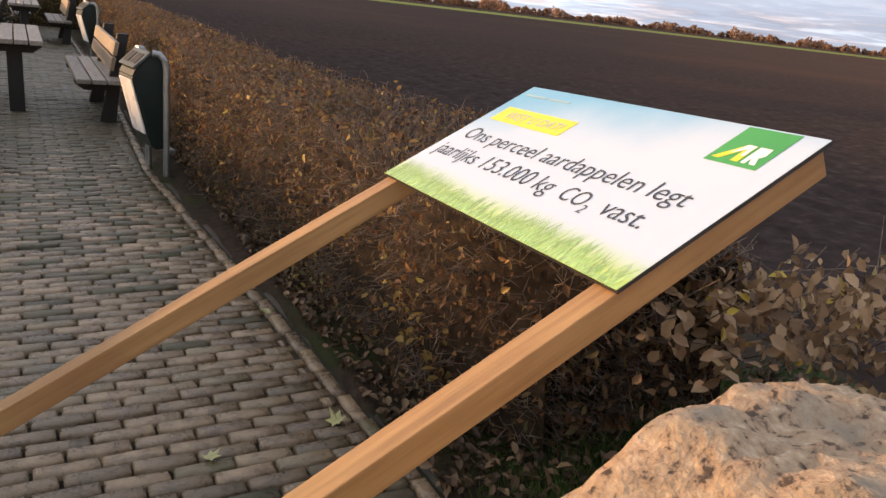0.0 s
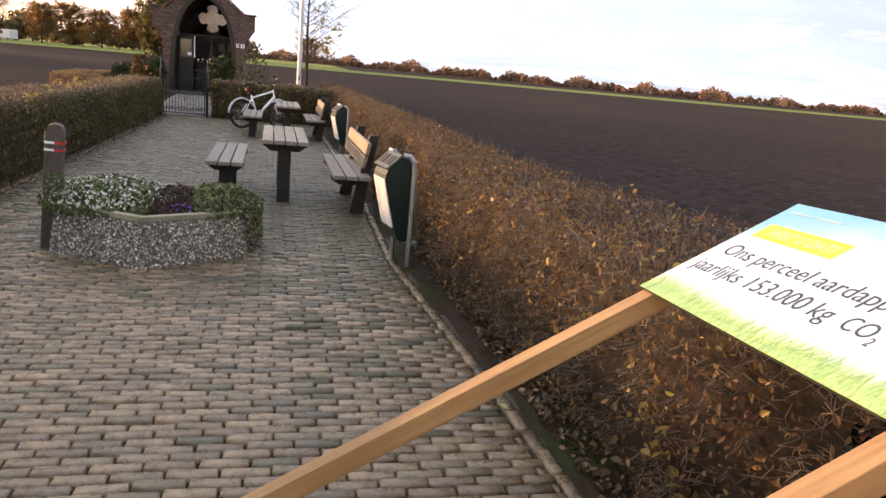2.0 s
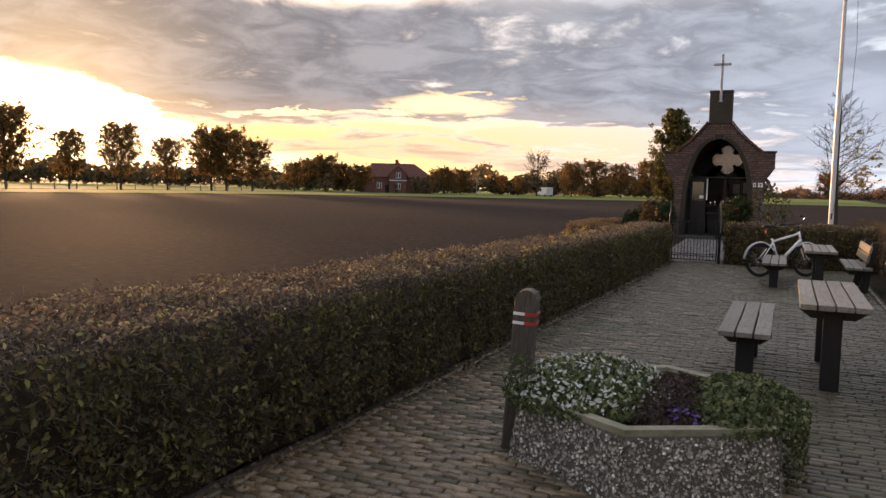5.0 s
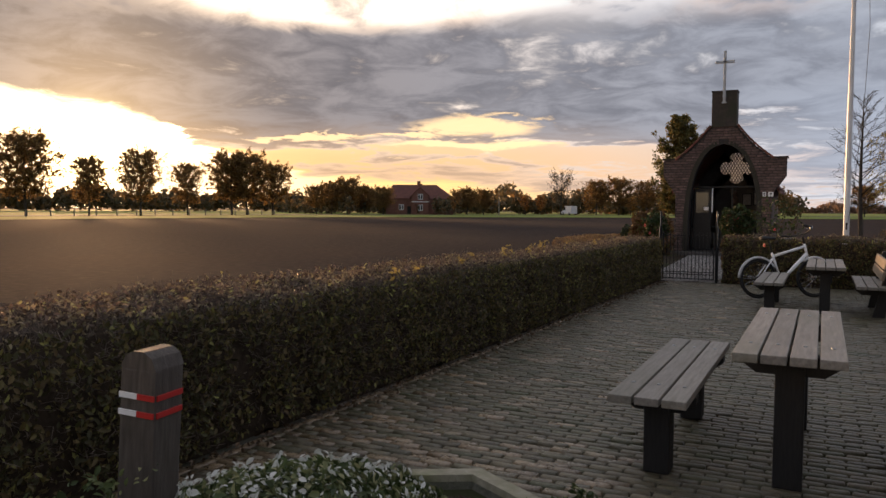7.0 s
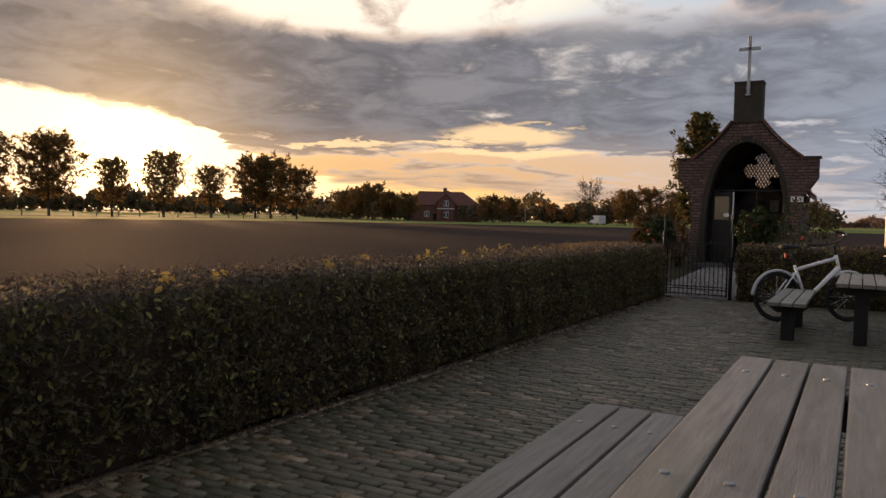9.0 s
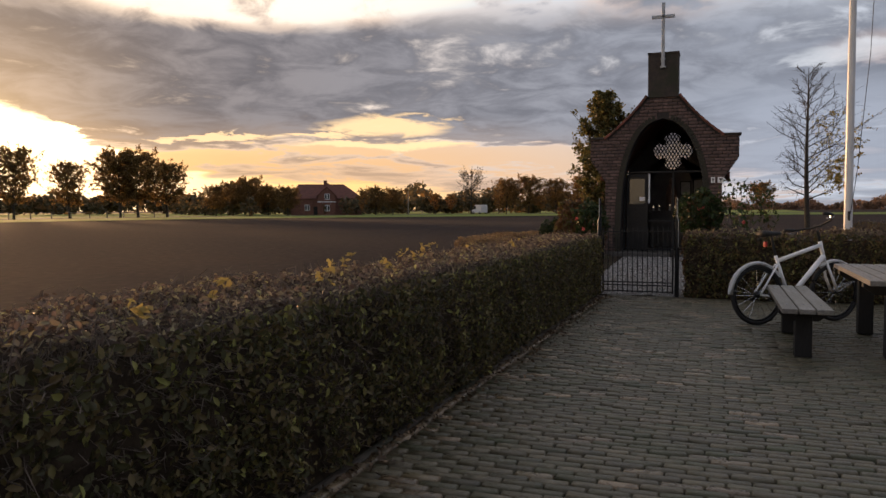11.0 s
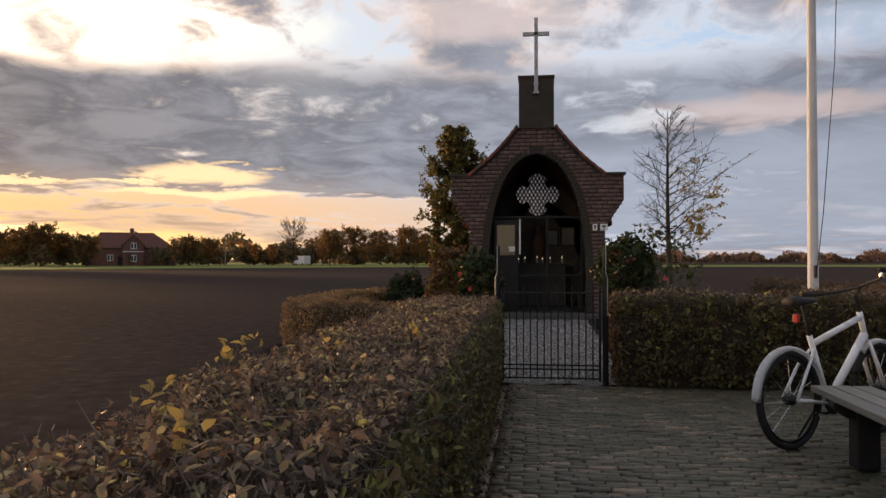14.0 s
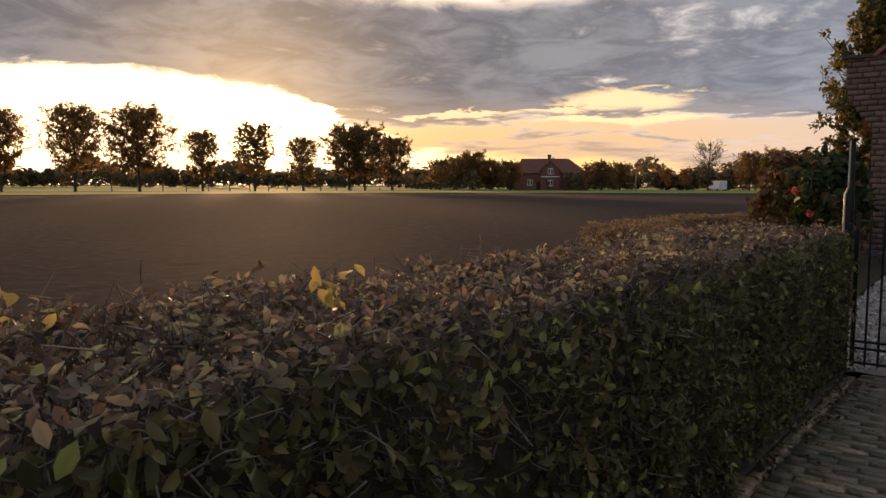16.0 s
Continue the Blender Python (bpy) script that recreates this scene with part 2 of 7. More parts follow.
M = dict(
    soil=surface("soil", [(0.25, (0.023, 0.018, 0.0165)), (0.55, (0.048, 0.036, 0.032)), (0.8, (0.098, 0.073, 0.064))], 4.2, 0.97, 0.6, 14.0, stain=((0.070, 0.043, 0.033), 0.5), stain_scale=0.05, spec=0.02, dusty=1.0),
    bed=surface("bed_soil", [(0.3, (0.02, 0.014, 0.01)), (0.7, (0.06, 0.042, 0.028))], 18.0, 0.9, 0.8, 60.0, stain=((0.03, 0.045, 0.012), 0.7), stain_scale=2.0, spec=0.15),
    grass=surface("grass_field", [(0.3, (0.14, 0.18, 0.035)), (0.7, (0.24, 0.28, 0.06))], 0.8, 0.9, 0.3, 4.0, stain=((0.18, 0.18, 0.05), 0.6), stain_scale=0.03, spec=0.1),
    asphalt=surface("asphalt", [(0.3, (0.10, 0.10, 0.10)), (0.7, (0.17, 0.165, 0.16))], 2.0, 0.8, 0.1),
    paver=surface("paver", [(0.25, (0.088, 0.062, 0.035)), (0.5, (0.190, 0.135, 0.079)), (0.8, (0.335, 0.250, 0.152))], 17.0, 0.30, 0.55, 90.0, stain=((0.062, 0.060, 0.026), 0.75), stain_scale=0.55, each=0.7, rough_var=0.3, spec=0.7),
    paver_stuff=surface("paver_far", [(0.25, (0.088, 0.062, 0.035)), (0.5, (0.190, 0.135, 0.079)), (0.8, (0.335, 0.250, 0.152))], 17.0, 0.30, 0.55, 90.0, stain=((0.062, 0.060, 0.026), 0.75), stain_scale=0.55, each=0.7, rough_var=0.3, spec=0.7, island=True),
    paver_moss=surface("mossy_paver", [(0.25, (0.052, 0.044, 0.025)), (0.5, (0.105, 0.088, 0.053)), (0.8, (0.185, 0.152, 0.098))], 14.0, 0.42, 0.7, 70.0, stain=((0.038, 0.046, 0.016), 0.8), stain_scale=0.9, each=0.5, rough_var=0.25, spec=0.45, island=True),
    joint=surface("joint_sand", [(0.3, (0.014, 0.012, 0.009)), (0.7, (0.036, 0.032, 0.020))], 25.0, 0.9, 0.6, 80.0, stain=((0.03, 0.04, 0.015), 0.7), stain_scale=1.2),
    kerb=surface("kerb_concrete", [(0.3, (0.05, 0.042, 0.034)), (0.7, (0.11, 0.09, 0.07))], 12.0, 0.8, 0.6, 50.0, stain=((0.03, 0.032, 0.015), 0.9), each=0.3),
    brick=surface("wall_brick", [(0.25, (0.085, 0.055, 0.047)), (0.55, (0.150, 0.096, 0.083)), (0.85, (0.235, 0.160, 0.138))], 14.0, 0.8, 0.5, 60.0, stain=((0.07, 0.055, 0.045), 0.6), stain_scale=1.4, each=0.5),
    brick_stuff=surface("wall_brick_rest", [(0.25, (0.085, 0.055, 0.047)), (0.55, (0.150, 0.096, 0.083)), (0.85, (0.235, 0.160, 0.138))], 14.0, 0.8, 0.5, 60.0, stain=((0.07, 0.055, 0.045), 0.6), stain_scale=1.4, each=0.5, island=True),
    mortar=surface("mortar", [(0.3, (0.03, 0.026, 0.024)), (0.7, (0.06, 0.052, 0.048))], 20.0, 0.9, 0.6, 70.0),
    stack=surface("stack_brick", [(0.3, (0.035, 0.03, 0.026)), (0.7, (0.075, 0.055, 0.045))], 14.0, 0.85, 0.5, 60.0, stain=((0.03, 0.038, 0.018), 0.7), stain_scale=2.0),
    rooftile=surface("roof_tile", [(0.3, (0.13, 0.040, 0.028)), (0.7, (0.24, 0.085, 0.055))], 10.0, 0.75, 0.4, 40.0, stain=((0.05, 0.045, 0.03), 0.7), each=0.4),
    # Plaster toned down: the gloom inside the chapel is in its colour.
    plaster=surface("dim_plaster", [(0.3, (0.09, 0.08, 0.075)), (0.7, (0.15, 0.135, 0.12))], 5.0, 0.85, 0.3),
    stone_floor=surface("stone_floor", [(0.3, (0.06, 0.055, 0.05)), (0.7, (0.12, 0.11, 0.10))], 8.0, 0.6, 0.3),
    steel_dark=surface("black_iron", [(0.3, (0.012, 0.013, 0.014)), (0.7, (0.03, 0.03, 0.032))], 30.0, 0.45, 0.2, 80.0, metal=0.6),
    zinc=surface("galvanised_steel", [(0.3, (0.26, 0.28, 0.29)), (0.7, (0.42, 0.44, 0.45))], 16.0, 0.42, 0.15, 60.0, metal=0.75, stain=((0.2, 0.2, 0.18), 0.4)),
    white=surface("white_paint", [(0.3, (0.80, 0.81, 0.82)), (0.7, (0.88, 0.88, 0.88))], 8.0, 0.28, 0.05, 40.0, stain=((0.68, 0.68, 0.66), 0.25)),
    pole=surface("white_pole", [(0.3, (0.66, 0.66, 0.66)), (0.7, (0.80, 0.80, 0.80))], 3.0, 0.35, 0.05, stain=((0.5, 0.5, 0.47), 0.4)),
    silver=surface("weathered_steel_cross", [(0.3, (0.34, 0.36, 0.38)), (0.7, (0.52, 0.54, 0.56))], 6.0, 0.5, 0.15, metal=0.3),
    bin_lid=surface("bin_lid", [(0.3, (0.05, 0.065, 0.06)), (0.7, (0.10, 0.12, 0.115))], 12.0, 0.5, 0.2),
    bin_green=surface("bin_green", [(0.3, (0.006, 0.016, 0.015)), (0.7, (0.013, 0.028, 0.025))], 9.0, 0.42, 0.1, stain=((0.04, 0.05, 0.04), 0.3)),
    rubber=surface("rubber", [(0.3, (0.012, 0.012, 0.013)), (0.7, (0.03, 0.03, 0.03))], 30.0, 0.75, 0.3, 90.0),
    chrome=surface("chrome", [(0.3, (0.5, 0.5, 0.52)), (0.7, (0.65, 0.65, 0.66))], 20.0, 0.25, 0.02, metal=1.0),
    red=surface("red_band", [(0.3, (0.42, 0.02, 0.02)), (0.7, (0.55, 0.035, 0.03))], 12.0, 0.4, 0.1),
    slat=surface("weathered_slat", [(0.25, (0.14, 0.125, 0.105)), (0.55, (0.25, 0.225, 0.195)), (0.85, (0.36, 0.33, 0.29))], 5.0, 0.62, 0.5, 30.0, stretch=(9, 0.7, 9), each=0.35, stain=((0.12, 0.12, 0.08), 0.45)),
    # Warmer slat colour for backrests: low sun on the wood, put into colour.
    slat_back=surface("sun_toned_backrest_slat", [(0.25, (0.20, 0.15, 0.10)), (0.55, (0.31, 0.24, 0.165)), (0.85, (0.41, 0.33, 0.235))], 5.0, 0.6, 0.5, 30.0, stretch=(9, 0.7, 9), each=0.3, stain=((0.15, 0.13, 0.1), 0.5)),
    dark_wood=surface("dark_recycled_post", [(0.3, (0.010, 0.009, 0.0085)), (0.7, (0.026, 0.023, 0.021))], 14.0, 0.7, 0.4, 40.0, stretch=(6, 6, 0.8)),
    post_wood=surface("bollard_wood", [(0.3, (0.045, 0.035, 0.028)), (0.7, (0.12, 0.10, 0.085))], 10.0, 0.75, 0.5, 40.0, stretch=(7, 7, 0.7), stain=((0.07, 0.08, 0.05), 0.6)),
    timber=surface("new_timber", [(0.2, (0.24, 0.125, 0.048)), (0.5, (0.42, 0.245, 0.095)), (0.85, (0.58, 0.37, 0.165))], 4.0, 0.55, 0.35, 30.0, stretch=(0.6, 10, 10), stain=((0.28, 0.13, 0.05), 0.5), stain_scale=1.5, each=0.15),
    panel_edge=surface("panel_edge", [(0.3, (0.02, 0.02, 0.02)), (0.7, (0.05, 0.05, 0.05))], 8.0, 0.5, 0.1),
    boulder=surface("boulder_stone", [(0.36, (0.09, 0.062, 0.042)), (0.43, (0.38, 0.265, 0.165)), (0.6, (0.52, 0.385, 0.25)), (0.76, (0.72, 0.59, 0.43))], 40.0, 0.88, 1.0, 60.0, stain=((0.22, 0.21, 0.17), 0.85), stain_scale=5.0),
    pebble=surface("exposed_pebbles", [(0.35, (0.09, 0.075, 0.06)), (0.5, (0.42, 0.38, 0.32)), (0.62, (0.78, 0.75, 0.69))], 3.0, 0.65, 0.3, 80.0, each=1.1, island=True),
    concrete=surface("aggregate_concrete", [(0.25, (0.06, 0.055, 0.045)), (0.6, (0.17, 0.155, 0.13)), (0.85, (0.42, 0.40, 0.37))], 45.0, 0.85, 1.0, 60.0, stain=((0.12, 0.13, 0.08), 0.6), stain_scale=2.5),
    rim=surface("mossy_rim", [(0.3, (0.22, 0.20, 0.14)), (0.7, (0.36, 0.33, 0.25))], 20.0, 0.85, 0.6, 60.0, stain=((0.14, 0.15, 0.06), 0.7), stain_scale=3.0),
    gravel=surface("gravel_ground", [(0.3, (0.10, 0.095, 0.09)), (0.7, (0.30, 0.285, 0.27))], 60.0, 0.85, 1.0, 70.0),
    gravel_stone=surface("gravel_stone", [(0.25, (0.22, 0.205, 0.19)), (0.75, (0.58, 0.55, 0.52))], 20.0, 0.8, 0.3, each=1.3, island=True),
    bark=surface("bark", [(0.3, (0.035, 0.028, 0.022)), (0.7, (0.085, 0.07, 0.055))], 9.0, 0.9, 0.8, 30.0, stretch=(4, 4, 1)),
    twig=surface("hedge_twigs", [(0.3, (0.075, 0.056, 0.043)), (0.7, (0.25, 0.195, 0.15))], 22.0, 0.85, 0.6, 60.0, each=0.5, island=True),
    # Dark fill for the hedges: shade deep among the leaves, put into colour.
    core=surface("hedge_shade_fill", [(0.3, (0.028, 0.021, 0.015)), (0.7, (0.075, 0.055, 0.037))], 16.0, 0.95, 0.8, 40.0, spec=0.1),
    russet=leafy("russet_hedge_leaves", [(0.0, (0.055, 0.032, 0.020)), (0.3, (0.14, 0.075, 0.042)), (0.55, (0.215, 0.115, 0.056)), (0.75, (0.26, 0.165, 0.07)), (0.9, (0.15, 0.125, 0.05)), (1.0, (0.38, 0.27, 0.09))], 0.4),
    amber=leafy("amber_hedge_leaves", [(0.0, (0.32, 0.16, 0.05)), (0.6, (0.46, 0.27, 0.08)), (1.0, (0.60, 0.46, 0.14))], 0.4, 0.45),
    # Autumn brown for the tops, lightened in colour for the backlight on them.
    hedge_top=leafy("sunlit_autumn_hedge_top", [(0.0, (0.062, 0.045, 0.034)), (0.35, (0.15, 0.105, 0.082)), (0.6, (0.27, 0.19, 0.145)), (0.8, (0.31, 0.26, 0.145)), (0.93, (0.46, 0.37, 0.24)), (1.0, (0.54, 0.52, 0.18))], 0.45, 0.52),
    # Tan leaves of the curved hedge, brightened in colour for the sun on it.
    hedge_gold=leafy("sunlit_tan_hedge_leaves", [(0.0, (0.14, 0.085, 0.04)), (0.5, (0.34, 0.215, 0.11)), (0.9, (0.46, 0.31, 0.16)), (1.0, (0.44, 0.40, 0.14))], 0.4),
    # Green-brown for hedge faces, with their shade put into the colour.
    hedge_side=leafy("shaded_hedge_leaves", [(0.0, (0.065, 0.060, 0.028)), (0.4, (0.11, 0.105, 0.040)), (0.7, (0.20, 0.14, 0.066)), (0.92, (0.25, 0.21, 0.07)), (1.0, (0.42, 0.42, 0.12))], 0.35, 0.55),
    beech=leafy("dry_beech_leaves", [(0.0, (0.13, 0.078, 0.043)), (0.5, (0.36, 0.235, 0.13)), (0.94, (0.56, 0.40, 0.24)), (1.0, (0.60, 0.46, 0.06))]),
    litter=leafy("leaf_litter", [(0.0, (0.045, 0.028, 0.016)), (0.6, (0.11, 0.068, 0.038)), (1.0, (0.24, 0.16, 0.09))], 0.1),
    fallen=leafy("fallen_leaf", [(0.0, (0.42, 0.40, 0.16)), (1.0, (0.50, 0.50, 0.24))], 0.2),
    blade=leafy("grass_blades", [(0.0, (0.035, 0.085, 0.015)), (0.7, (0.075, 0.155, 0.028)), (1.0, (0.18, 0.17, 0.06))]),
    evergreen=leafy("dark_evergreen_leaves", [(0.0, (0.012, 0.022, 0.008)), (0.7, (0.03, 0.05, 0.016)), (1.0, (0.06, 0.07, 0.02))], 0.2),
    rose_leaf=leafy("rose_leaves", [(0.0, (0.018, 0.035, 0.012)), (0.7, (0.045, 0.075, 0.02)), (1.0, (0.11, 0.06, 0.025))]),
    rust_leaf=leafy("rusty_shrub_leaves", [(0.0, (0.07, 0.035, 0.015)), (0.6, (0.17, 0.09, 0.04)), (1.0, (0.12, 0.12, 0.03))]),
    tree_leaf=leafy("poplar_leaves", [(0.0, (0.08, 0.085, 0.03)), (0.6, (0.16, 0.15, 0.05)), (0.9, (0.25, 0.19, 0.06)), (1.0, (0.34, 0.25, 0.08))], 0.5),
    yellow_leaf=leafy("yellowing_leaves", [(0.0, (0.24, 0.17, 0.05)), (0.7, (0.46, 0.36, 0.12)), (1.0, (0.60, 0.50, 0.19))], 0.6),
    # Autumn browns of the next two are lightened to stand for haze.
    avenue_leaf=leafy("avenue_leaves", [(0.0, (0.14, 0.085, 0.035)), (0.5, (0.28, 0.17, 0.065)), (1.0, (0.42, 0.27, 0.10))], 0.65),
    wood_leaf=leafy("far_wood_leaves", [(0.0, (0.09, 0.08, 0.045)), (0.6, (0.17, 0.135, 0.075)), (0.9, (0.20, 0.13, 0.06)), (1.0, (0.32, 0.18, 0.07))], 0.45),
    orange_leaf=leafy("orange_young_tree", [(0.0, (0.22, 0.10, 0.025)), (1.0, (0.40, 0.20, 0.05))], 0.4),
    # Russet paled towards pink: distance haze mixed into the leaf colour.
    far_leaf=leafy("haze_toned_far_leaves", [(0.0, (0.20, 0.135, 0.10)), (0.6, (0.30, 0.20, 0.14)), (1.0, (0.40, 0.25, 0.16))], 0.5),
    planter_green=leafy("planter_foliage", [(0.0, (0.035, 0.055, 0.018)), (0.45, (0.10, 0.135, 0.05)), (0.85, (0.25, 0.27, 0.12)), (1.0, (0.40, 0.38, 0.20))]),
    heather=leafy("purple_heather", [(0.0, (0.035, 0.026, 0.022)), (0.6, (0.080, 0.048, 0.045)), (1.0, (0.13, 0.085, 0.06))]),
    petal_white=leafy("white_petals", [(0.0, (0.62, 0.64, 0.58)), (1.0, (0.82, 0.82, 0.78))], 0.3),
    petal_violet=leafy("violet_petals", [(0.0, (0.16, 0.07, 0.35)), (1.0, (0.26, 0.13, 0.5))], 0.3),
    petal_pink=leafy("pink_rose_petals", [(0.0, (0.62, 0.07, 0.08)), (1.0, (0.75, 0.22, 0.2))], 0.3),
    house_brick=surface("house_brick", [(0.3, (0.14, 0.06, 0.045)), (0.7, (0.24, 0.115, 0.085))], 2.0, 0.85, 0.2),
    house_roof=surface("house_roof_tiles", [(0.3, (0.10, 0.035, 0.026)), (0.7, (0.17, 0.065, 0.045))], 1.5, 0.8, 0.3, 8.0),
    window_dark=surface("window_dark_glass", [(0.3, (0.03, 0.035, 0.04)), (0.7, (0.06, 0.065, 0.07))], 0.6, 0.08, 0.0),
    sign_face=None,
    black=surface("black_print", [(0.3, (0.03, 0.033, 0.04)), (0.7, (0.05, 0.054, 0.06))], 20.0, 0.5, 0.0),
    yellow=surface("yellow_print", [(0.3, (0.80, 0.66, 0.02)), (0.7, (0.86, 0.73, 0.03))], 5.0, 0.4, 0.0),
    grey_print=surface("grey_print", [(0.3, (0.30, 0.45, 0.50)), (0.7, (0.36, 0.52, 0.56))], 5.0, 0.4, 0.0),
    sign_green=surface("green_print", [(0.3, (0.045, 0.30, 0.055)), (0.7, (0.06, 0.36, 0.07))], 5.0, 0.4, 0.0),
    grass_print=surface("grass_print", [(0.3, (0.22, 0.44, 0.10)), (0.7, (0.46, 0.64, 0.26))], 40.0, 0.4, 0.0, each=0.6, island=True),
    candle=surface("candle_wax", [(0.3, (0.7, 0.66, 0.58)), (0.7, (0.8, 0.77, 0.7))], 10.0, 0.5, 0.05),
    flame=glow_material("candle_flame", (1.0, 0.80, 0.55), 0.7),
    pane=glass_material("leaded_pane", (0.23, 0.20, 0.185), 0.15, 0.92),
    clear_glass=glass_material("door_glass", (0.75, 0.78, 0.78), 0.03, 0.9),
    paint_white_van=surface("van_white", [(0.3, (0.72, 0.73, 0.74)), (0.7, (0.82, 0.82, 0.82))], 2.0, 0.25, 0.02),
    framed=surface("framed_print", [(0.3, (0.16, 0.15, 0.14)), (0.7, (0.30, 0.28, 0.26))], 9.0, 0.5, 0.0),
    statue=surface("statue_clay", [(0.3, (0.14, 0.085, 0.06)), (0.7, (0.22, 0.14, 0.10))], 6.0, 0.7, 0.2),
)


def make_sign_face():
    """Printed board: sky blue at one corner fading to white, pale green at the foot."""
    m = bpy.data.materials.new("sign_print")
    m.use_nodes = True
    n = Nodes(m.node_tree)
    co = n.add("ShaderNodeTexCoord").outputs["Object"]
    sep = n.add("ShaderNodeSeparateXYZ", {0: co})
    u, v = sep.outputs[0], sep.outputs[1]
    wob = n.math("MULTIPLY", n.math("SUBTRACT", n.noise(co, 3.0, 4.0), 0.5), 0.25)
    f = n.step(n.math("ADD", n.math("SUBTRACT", v, n.math("MULTIPLY", u, 0.26)), wob), 0.24, 0.56)
    col = n.mix(f, (0.55, 0.65, 0.76), (0.18, 0.44, 0.64))
    g = n.step(n.math("ADD", v, n.math("MULTIPLY", wob, 0.2)), 0.13, 0.015)
    col = n.mix(g, col, (0.50, 0.66, 0.16))
    b = n.add("ShaderNodeBsdfPrincipled", {"Base Color": col, "Roughness": 0.35})
    n.tree.links.new(b.outputs[0], n.add("ShaderNodeOutputMaterial").inputs[0])
    return m


M["sign_face"] = make_sign_face()
rng = np.random.default_rng(7)


# ---- mesh helpers ----
def gz(y):
    """Height of the paved path, which falls gently towards the chapel."""
    return 0.085 - 0.0075 * min(max(y, -6.0), 24.0)


def thing(name, m, label, category, group="", kind=""):
    ob = new(name)
    ob.empty_display_size = 0.2
    ob.matrix_world = m
    return tagged(ob, label, category, group, kind)


def part(name, bm, material, parent, label="", smooth=False):
    me = bpy.data.meshes.new(name)
    if isinstance(bm, bpy.types.Mesh):
        me = bm
    else:
        bm.to_mesh(me)
        bm.free()
    if material is not None and not me.materials:
        me.materials.append(material)
    if smooth:
        me.polygons.foreach_set("use_smooth", [True] * len(me.polygons))
    ob = new(name, me)
    ob.parent = parent
    if label:
        tagged(ob, label)
    return ob


def quads(verts, faces):
    """A mesh from arrays: verts (n, 3), faces (m, 4) or (m, 3)."""
    me = bpy.data.meshes.new("mesh")
    verts, faces = np.asarray(verts, dtype=np.float32), np.asarray(faces, dtype=np.int32)
    k = faces.shape[1]
    me.vertices.add(len(verts))
    me.vertices.foreach_set("co", verts.ravel())
    me.loops.add(faces.size)
    me.loops.foreach_set("vertex_index", faces.ravel())
    me.polygons.add(len(faces))
    me.polygons.foreach_set("loop_start", np.arange(0, faces.size, k, dtype=np.int32))
    me.polygons.foreach_set("loop_total", np.full(len(faces), k, dtype=np.int32))
    me.update(calc_edges=True)
    return me


def box_bm(sx, sy, sz, bevel=0.0, at=(0, 0, 0), bm=None, turn=None):
    """A box with softened edges, resting on z = 0 of its own place."""
    own = bm or bmesh.new()
    m = Matrix.Translation(Vector(at) + Vector((0, 0, sz / 2)))
    if turn is not None:
        m = Matrix.Translation(at) @ turn @ Matrix.Translation((0, 0, sz / 2))
    r = bmesh.ops.create_cube(own, size=1.0, matrix=m @ Matrix.Diagonal((sx, sy, sz, 1)))
    if bevel:
        edges = list({e for v in r["verts"] for e in v.link_edges})
        bmesh.ops.bevel(own, geom=edges, offset=bevel, segments=2, affect="EDGES", profile=0.6)
    return own


def tube_bm(points, radius, sides=8, bm=None, closed=False):
    """A round bar along points; radius is one number or one for each point."""
    own = bm or bmesh.new()
    pts = [Vector(p) for p in points]
    rads = radius if isinstance(radius, (list, tuple)) else [radius] * len(pts)
    rings = []
    for i, p in enumerate(pts):
        a = pts[i - 1] if (i > 0 or closed) else p
        b = pts[(i + 1) % len(pts)] if (i < len(pts) - 1 or closed) else p
        d = (b - a).normalized()
        side = d.cross(Vector((0, 0, 1)) if abs(d.z) < 0.95 else Vector((1, 0, 0))).normalized()
        up = side.cross(d)
        rings.append([own.verts.new(p + (side * math.cos(k * math.tau / sides) + up * math.sin(k * math.tau / sides)) * rads[i]) for k in range(sides)])
    n = len(rings)
    for i in range(n if closed else n - 1):
        r0, r1 = rings[i], rings[(i + 1) % n]
        for k in range(sides):
            own.faces.new((r0[k], r0[(k + 1) % sides], r1[(k + 1) % sides], r1[k]))
    if not closed:
        own.faces.new(rings[0][::-1]), own.faces.new(rings[-1])
    return own


def prism_bm(outline, axis, lo, hi, bm=None):
    """A flat outline of (a, b) pushed along an axis: 'y' gives (a, ., b), 'x' gives (., a, b), 'z' gives (a, b, .)."""
    own = bm or bmesh.new()

    def at(a, b, c):
        return {"y": (a, c, b), "x": (c, a, b), "z": (a, b, c)}[axis]

    v0 = [own.verts.new(at(a, b, lo)) for a, b in outline]
    v1 = [own.verts.new(at(a, b, hi)) for a, b in outline]
    own.faces.new(v0), own.faces.new(v1[::-1])
    k = len(outline)
    for i in range(k):
        own.faces.new((v0[i], v1[i], v1[(i + 1) % k], v0[(i + 1) % k]))
    bmesh.ops.recalc_face_normals(own, faces=own.faces[:])
    return own


